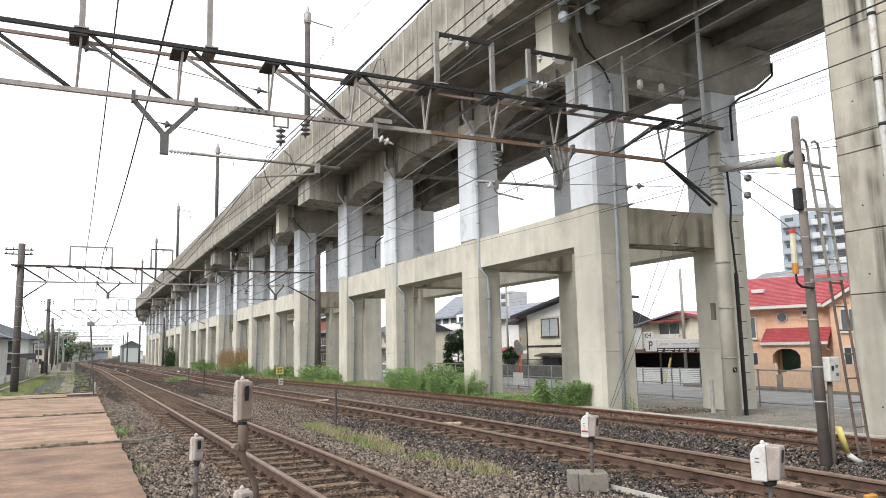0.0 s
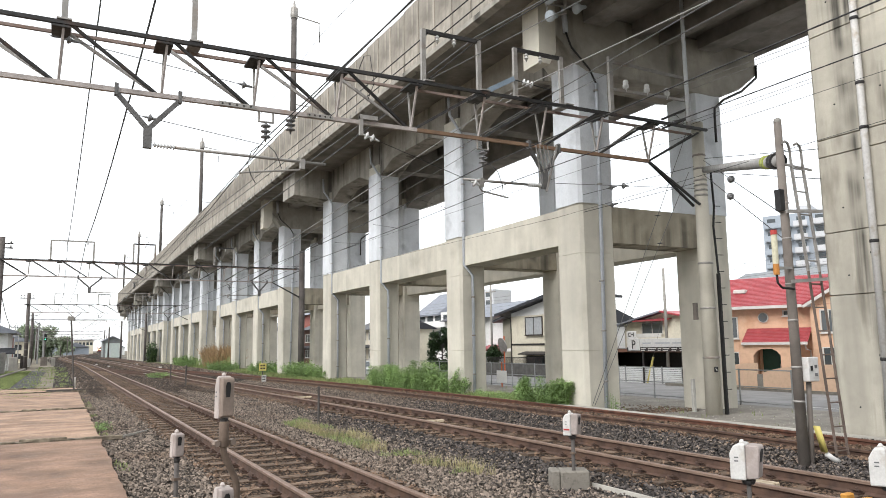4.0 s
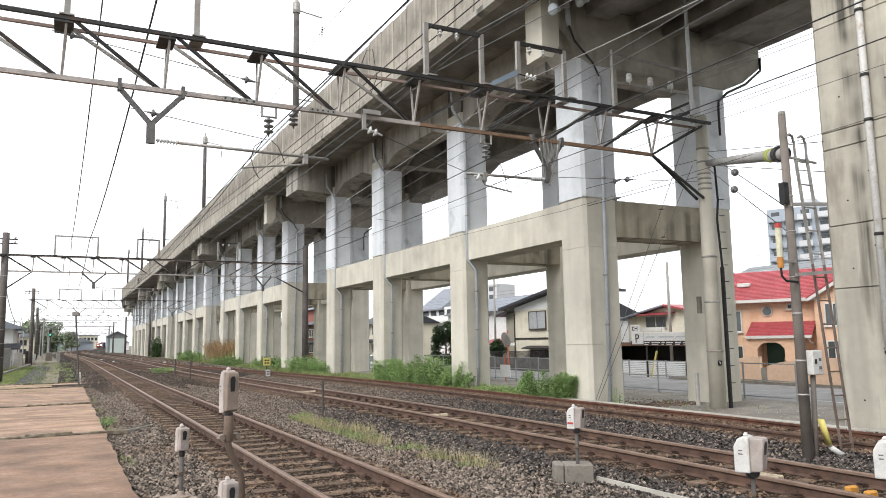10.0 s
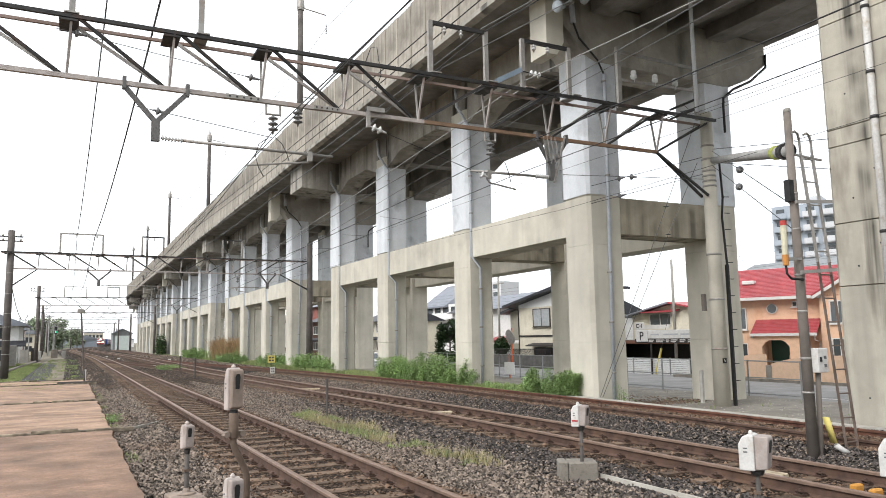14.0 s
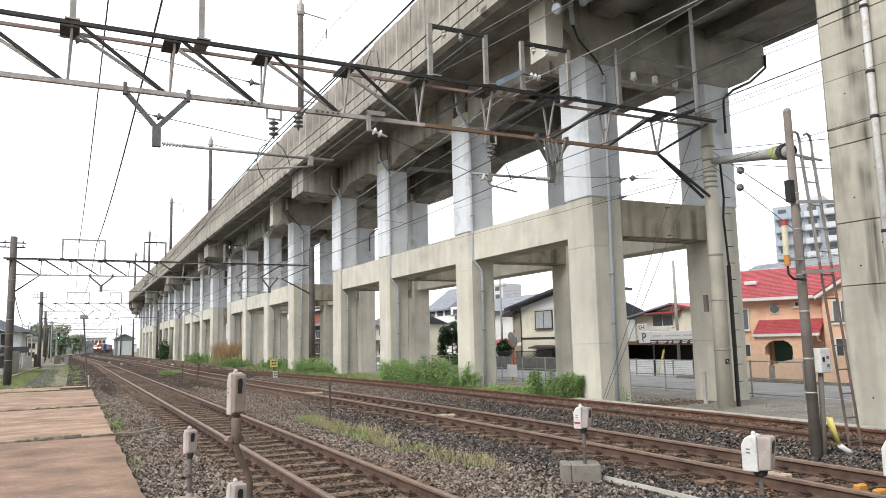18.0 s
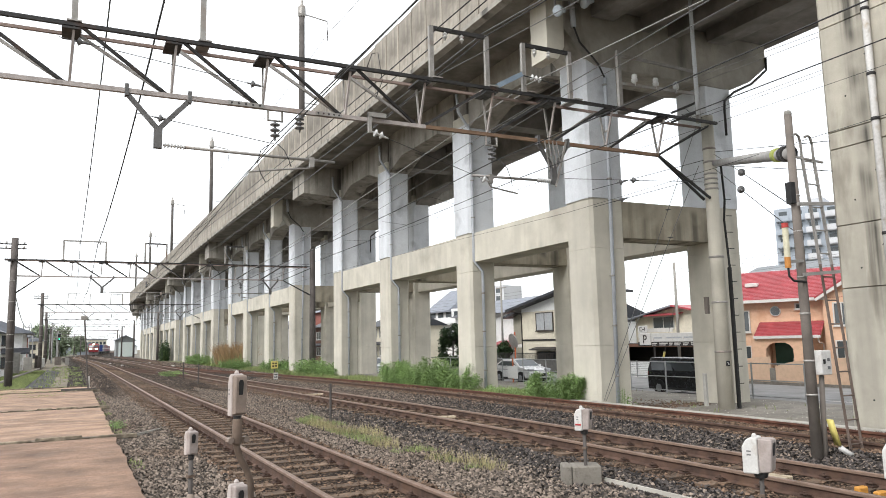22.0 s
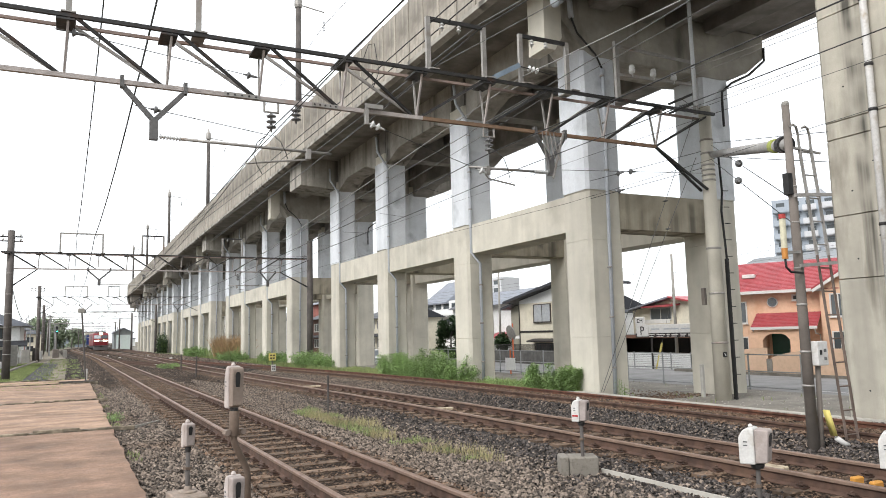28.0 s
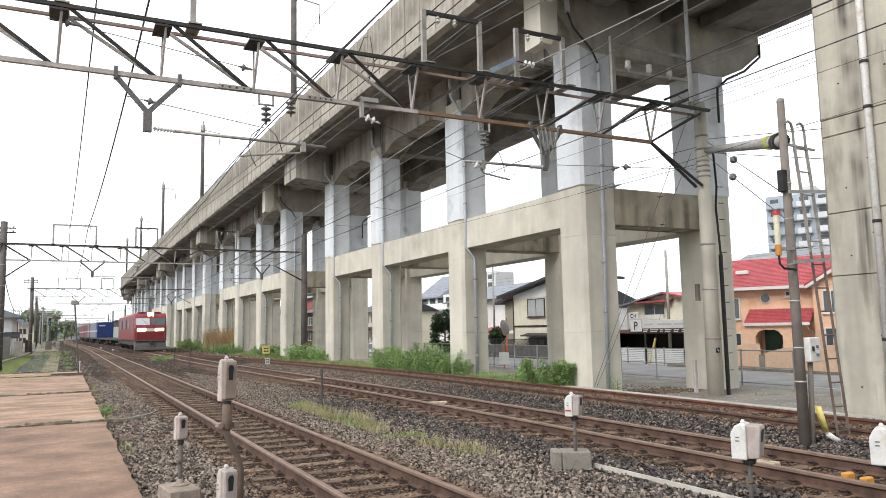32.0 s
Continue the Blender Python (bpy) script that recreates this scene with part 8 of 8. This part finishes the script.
def loco_section(name, label, lead):
    """Half of the twin locomotive; the leading end carries the cab face at y = 0."""
    t = thing(name, label, "locomotive", group="locomotive sections")
    L = 20.2
    bm = bmesh.new()
    face = [(0.0, 0.95), (0.0, 2.1), (0.5, 3.15), (0.9, 3.44), (L, 3.44), (L, 0.95)] if lead else [(0.0, 0.95), (0.0, 3.44), (L, 3.44), (L, 0.95)]
    prism(bm, face, 'x', -1.38, 1.38)
    part("body", bevelled(bm, 0.12, 2), TRAIN_RED, t)
    bm = bmesh.new()
    prism(bm, [(-1.1, 3.42), (1.1, 3.42), (0.95, 3.62), (-0.95, 3.62)], 'y', 1.4, L - 0.4)
    part("roof_hood", bm, TRAIN_RED, t)
    bm = bmesh.new()
    box(bm, -1.3, 1.3, 0.6, L - 0.2, 0.6, 0.95)
    part("underframe", bm, TRAIN_DARK, t)
    for y in (3.2, 10.1, 17.0):
        bogie(t, y)
    for s in (-1, 1):
        for i in range(5):
            bm = bmesh.new()
            box(bm, s * 1.38 - 0.015, s * 1.38 + 0.015, 5.6 + i * 2.7, 7.1 + i * 2.7, 2.1, 3.0)
            part("side_louvre", bm, TRAIN_DARK if i % 2 else LOUVRE_GREY, t)
        bm = bmesh.new()
        box(bm, s * 1.38 - 0.015, s * 1.38 + 0.015, 1.9, 2.55, 1.2, 3.0)
        part("cab_door", bm, LOUVRE_GREY, t)
    if lead:
        bm = bmesh.new()
        for s in (-1, 1):
            bm2 = bmesh.new()
            x0, x1 = (0.08, 1.22) if s > 0 else (-1.22, -0.08)
            v = [bm2.verts.new(p) for p in ((x0, 0.19, 2.4), (x1, 0.19, 2.4), (x1, 0.48, 3.02), (x0, 0.48, 3.02), (x0, 0.11, 2.4), (x1, 0.11, 2.4), (x1, 0.4, 3.02), (x0, 0.4, 3.02))]
            for f in ((0, 1, 2, 3), (4, 7, 6, 5), (0, 4, 5, 1), (1, 5, 6, 2), (2, 6, 7, 3), (3, 7, 4, 0)):
                bm2.faces.new([v[i] for i in f])
            # Left pane: the sky's reflection is painted in as a pale tint.
            part("windscreen", bm2, PANE if s > 0 else glass("sky_reflection_glass", (0.4, 0.44, 0.46)), t)
        bm.free()
        bm = bmesh.new()
        box(bm, -1.15, 1.15, -0.03, 0.0, 1.82, 2.1)
        part("light_strip", bm, TRIM_WHITE, t, "pale strip across the nose")
        for s in (-1, 1):
            bm = bmesh.new()
            pipe(bm, [(s * 1.2, -0.06, 1.1), (s * 1.2, -0.12, 1.2), (s * 1.2, -0.12, 1.7), (s * 1.2, -0.02, 1.78)], 0.02, 6)
            part("handrail", bm, LOCO_GREY, t)
            bm = bmesh.new()
            rod(bm, (s * 0.1, 0.07, 2.36), (s * 0.7, 0.31, 2.88), 0.012, n=5)
            part("wiper", bm, BLACK, t)
        bm = bmesh.new()
        for s in (-1, 1):
            rod(bm, (s * 0.6, 5.0, 3.6), (s * 0.5, 6.4, 4.5), 0.03, n=5)
            rod(bm, (s * 0.5, 6.4, 4.5), (s * 0.6, 5.2, 5.0), 0.03, n=5)
        rod(bm, (-0.9, 5.2, 5.02), (0.9, 5.2, 5.02), 0.04, n=6)
        part("pantograph", bm, LOCO_GREY, t)
        for s in (-1, 1):
            bm = bmesh.new()
            box(bm, s * 0.78 - 0.34, s * 0.78 + 0.34, -0.07, -0.03, 1.85, 2.08)
            part("headlight", bm, LAMP_WARM, t, "lit warm headlight")
        bm = bmesh.new()
        box(bm, -0.34, 0.34, 0.45, 1.5, 3.1, 3.6)
        part("light_housing", bevelled(bm, 0.05, 1), TRAIN_RED, t)
        bm = bmesh.new()
        box(bm, -0.27, 0.27, 0.4, 0.46, 3.22, 3.54)
        part("roof_headlight", bm, LAMP_WARM, t, "lit warm roof headlight")
        bm = bmesh.new()
        prism(bm, [(0.1, 0.1), (-0.25, 0.16), (-0.25, 0.75), (0.0, 0.95), (0.9, 0.95), (0.9, 0.1)], 'x', -1.3, 1.3)
        part("pilot", bm, LOCO_GREY, t, "grey snowplough pilot")
        bm = bmesh.new()
        box(bm, -0.15, 0.15, -0.5, 0.0, 0.75, 1.0)
        part("coupler", bm, TRAIN_DARK, t)
        bm = bmesh.new()
        box(bm, -1.35, 1.35, -0.3, -0.02, 0.96, 1.04)
        part("step_board", bm, LOCO_GREY, t)
    return t


def container_wagon(colours):
    t = thing("container_wagon", "flat railway wagon loaded with steel containers" if any(colours) else "empty dark flat railway wagon", "freight wagon", group="container wagons")
    bm = bmesh.new()
    box(bm, -1.25, 1.25, 0, 19.6, 0.85, 1.08)
    part("flatbed", bm, TRAIN_DARK, t)
    for y in (2.6, 17.0):
        bogie(t, y)
    for i, m in enumerate(colours):
        if m is None:
            continue
        bm = rounded_box(-1.22, 1.22, 0.25 + i * 3.86, 3.95 + i * 3.86, 1.09, 3.6, 0.03, 1)
        c = part("container", bm, m, t)
        bm = bmesh.new()
        for k in (0.25, 1.35):
            box(bm, -1.0 + k * 0.2, -0.3 + k * 0.2, 0.24 + i * 3.86, 0.246 + i * 3.86, 2.95, 3.15)
        part("marking_bar", bm, TRIM_WHITE, c)
        for s in (-1, 1):
            bm = bmesh.new()
            box(bm, s * 1.225 - 0.012, s * 1.225 + 0.012, 0.6 + i * 3.86, 3.6 + i * 3.86, 2.1, 2.3)
            part("side_band", bm, TRIM_WHITE, c)
    return t


lead_loco = loco_section("electric_locomotive", "red electric freight locomotive with lit headlights", True)
WAGON_LOADS = [(None,) * 5, (None,) * 5, (BOX_BLUE, BOX_PALE, BOX_PALE, BOX_PALE, BOX_PALE), (BOX_MAROON, BOX_PALE, BOX_MAROON, BOX_MAROON, BOX_BLUE),
               (BOX_MAROON,) * 5, (BOX_MAROON, BOX_BLUE, BOX_MAROON, BOX_PALE, BOX_MAROON), (BOX_MAROON,) * 5]
wagons = [container_wagon(c) for c in WAGON_LOADS]


# ---- road vehicles ----
PAINT_BLACK = material("car_black", (0.012, 0.013, 0.015), 0.22, vary=0.05, bump=0)
PAINT_WHITE = material("car_white", (0.9, 0.9, 0.89), 0.25, vary=0.02, bump=0)
TYRE = material("tyre", (0.02, 0.02, 0.02), 0.9, vary=0.1)
RIM = material("alloy_rim", (0.35, 0.36, 0.37), 0.35, metal=0.8, vary=0.05)
LAMP_CLEAR = material("lamp_lens", (0.55, 0.57, 0.6), 0.15, vary=0.03, bump=0)
LAMP_RED = material("tail_lens", (0.35, 0.02, 0.02), 0.2, vary=0.03, bump=0)


def car(name, label, paint, length, width, lower, cabin, wheels, r, lights_z):
    """A car heading along local -y, its nose at y = 0: lower body, glazed cabin, four wheels, lamps and bumpers."""
    t = thing(name, label, "car", group="cars")
    h = width / 2
    bm = bmesh.new()
    prism(bm, lower, 'x', -h, h)
    for v in bm.verts:
        if v.co.y < 0.25 or v.co.y > length - 0.2:
            v.co.x *= 0.9
    part("body", bevelled(bm, 0.07, 2), paint, t)
    bm = bmesh.new()
    prism(bm, cabin, 'x', -h + 0.05, h - 0.05)
    ztop = max(p[1] for p in cabin)
    for v in bm.verts:
        if v.co.z > ztop - 0.25:
            v.co.x *= 0.82
    part("cabin", bevelled(bm, 0.05, 2), paint, t)
    # glazing: side windows and windscreens slightly proud
    (y0, z0), (y1, z1), (y2, z2), (y3, z3) = cabin[:4]
    for s in (-1, 1):
        for a, b in ((0.14, 0.48), (0.52, 0.9)):
            bm = bmesh.new()
            ya, yb = y0 + (y3 - y0) * a, y0 + (y3 - y0) * b
            top_a = y1 + (y2 - y1) * max(0.04, (a - 0.1) / 0.85)
            top_b = y1 + (y2 - y1) * min(0.96, (b - 0.1) / 0.85 + 0.08)
            xa, xb = s * (h - 0.02), s * (h * 0.865)
            pts = [(xa, ya, z0 + 0.08), (xa, yb, z0 + 0.08), (xb, top_b, ztop - 0.14), (xb, top_a, ztop - 0.14)]
            v = [bm.verts.new(p) for p in pts] + [bm.verts.new((p[0] - s * 0.05, p[1], p[2])) for p in pts]
            for f in ((0, 1, 2, 3), (4, 7, 6, 5), (0, 4, 5, 1), (1, 5, 6, 2), (2, 6, 7, 3), (3, 7, 4, 0)):
                bm.faces.new([v[i] for i in f])
            part("side_window", bm, PANE, t)
    for nm, (ya, za), (yb, zb), d in (("windscreen", cabin[0], cabin[1], -0.03), ("rear_window", cabin[3], cabin[2], 0.03)):
        bm = bmesh.new()
        wa, wb = h - 0.16, h * 0.72
        k = 0.12
        p = [(-wa, ya + (yb - ya) * k + d, za + (zb - za) * k), (wa, ya + (yb - ya) * k + d, za + (zb - za) * k), (wb, ya + (yb - ya) * 0.9 + d, za + (zb - za) * 0.9), (-wb, ya + (yb - ya) * 0.9 + d, za + (zb - za) * 0.9)]
        v = [bm.verts.new(q) for q in p] + [bm.verts.new((q[0], q[1] - d * 2, q[2])) for q in p]
        for f in ((0, 1, 2, 3), (4, 7, 6, 5), (0, 4, 5, 1), (1, 5, 6, 2), (2, 6, 7, 3), (3, 7, 4, 0)):
            bm.faces.new([v[i] for i in f])
        part(nm, bm, PANE, t)
    for y in wheels:
        for s in (-1, 1):
            bm = bmesh.new()
            rod(bm, (s * (h - 0.2), y, r), (s * (h + 0.005), y, r), r, n=20)
            w = part("tyre", bm, TYRE, t)
            bm = bmesh.new()
            rod(bm, (s * (h - 0.02), y, r), (s * (h + 0.015), y, r), r * 0.64, r * 0.6, 14)
            part("rim", bm, RIM, w)
            bm = bmesh.new()
            rod(bm, (s * (h - 0.1), y, r + 0.03), (s * (h + 0.002), y, r + 0.03), r * 1.14, n=20)
            part("wheel_arch", bm, TYRE, t)
    for s in (-1, 1):
        bm = rounded_box(s * h * 0.7 - 0.2, s * h * 0.7 + 0.2, -0.02, 0.2, lights_z - 0.08, lights_z + 0.08, 0.03, 1)
        part("headlamp", bm, LAMP_CLEAR, t)
        bm = rounded_box(s * h * 0.75 - 0.12, s * h * 0.75 + 0.12, length - 0.12, length + 0.02, lights_z - 0.02, lights_z + 0.25, 0.03, 1)
        part("tail_lamp", bm, LAMP_RED, t)
        bm = rounded_box(s * (h + 0.1) - 0.09, s * (h + 0.1) + 0.09, cabin[0][0] + 0.35, cabin[0][0] + 0.48, cabin[0][1], cabin[0][1] + 0.15, 0.03, 1)
        part("wing_mirror", bm, paint, t)
    bm = rounded_box(-h * 0.62, h * 0.62, -0.03, 0.1, lights_z - 0.42, lights_z - 0.22, 0.02, 1)
    part("grille", bm, BLACK, t)
    bm = bmesh.new()
    box(bm, -0.17, 0.17, -0.045, -0.03, lights_z - 0.3, lights_z - 0.2)
    part("plate_bar", bm, WHITE_PAINT, t)
    bm = rounded_box(-h * 0.92, h * 0.92, 0.05, length - 0.05, 0.2, 0.34, 0.03, 1)
    part("sill", bm, BLACK, t)
    return t


VAN_LOWER = [(0.0, 0.28), (0.0, 0.78), (0.12, 0.95), (0.85, 1.1), (4.4, 1.1), (4.47, 0.9), (4.45, 0.28)]
VAN_CABIN = [(0.7, 1.06), (1.5, 1.73), (4.3, 1.74), (4.44, 1.06)]
SUV_LOWER = [(0.0, 0.34), (0.02, 0.78), (0.3, 0.95), (1.2, 1.05), (4.0, 1.12), (4.3, 1.0), (4.36, 0.7), (4.3, 0.34)]
SUV_CABIN = [(1.05, 1.02), (1.95, 1.52), (3.3, 1.53), (4.15, 1.1)]
black_van = car("black_van", "glossy black compact people carrier driving along the street", PAINT_BLACK, 4.45, 1.72, VAN_LOWER, VAN_CABIN, (0.85, 3.6), 0.31, 0.82)
white_suv = car("white_crossover", "glossy white crossover car driving along the street", PAINT_WHITE, 4.36, 1.8, SUV_LOWER, SUV_CABIN, (0.9, 3.54), 0.34, 0.86)
parked_car = car("parked_hatchback", "white hatchback parked under the viaduct", PAINT_WHITE, 4.0, 1.68, SUV_LOWER, SUV_CABIN, (0.8, 3.3), 0.3, 0.8)
parked_car.matrix_basis = pose(23.4, 57.6, -1.098, 0, 0, 0)
second_parked = car("parked_hatchback", "white hatchback parked beside far columns", PAINT_WHITE, 4.0, 1.68, SUV_LOWER, SUV_CABIN, (0.8, 3.3), 0.3, 0.8)
second_parked.matrix_basis = pose(26.0, 92.0, -1.098, 0, 0, 0)

TRAIN_SPEED, TRAIN_END = 22.6, 72.0
VAN_X, SUV_X = 26.5, 26.55


def motions():
    """Everything that moves: the train on the middle track, two cars on the street."""
    offset = 0.0
    for vehicle, length in [(lead_loco, 20.8)] + [(w, 20.4) for w in wagons]:
        rows = []
        for t in (0, 4, 8, 12, 16, 20, 22, 24, 25, 26, 27, 28, 29, 30, 31, 32):
            y = TRAIN_END + TRAIN_SPEED * (32 - max(t, 28)) + 14.0 * max(0, 28 - t) + offset
            x0, x1 = track_2(y), track_2(y + length)
            rows.append((t, pose(x0, y, 0, 0, 0, math.degrees(math.atan2(x0 - x1, length)))))
        walk(vehicle, rows)
        offset += length
    walk(black_van, [(t, pose(VAN_X, 27.87 - 9.04 * (t - 21.6), -1.095)) for t in (0, 8, 16, 20.6, 22, 23.5, 28, 32)])
    walk(white_suv, [(t, pose(SUV_X, 27.4 - 8.05 * (t - 23.5), -1.095)) for t in (0, 8, 16, 22, 23.5, 25, 28, 32)])


motions()
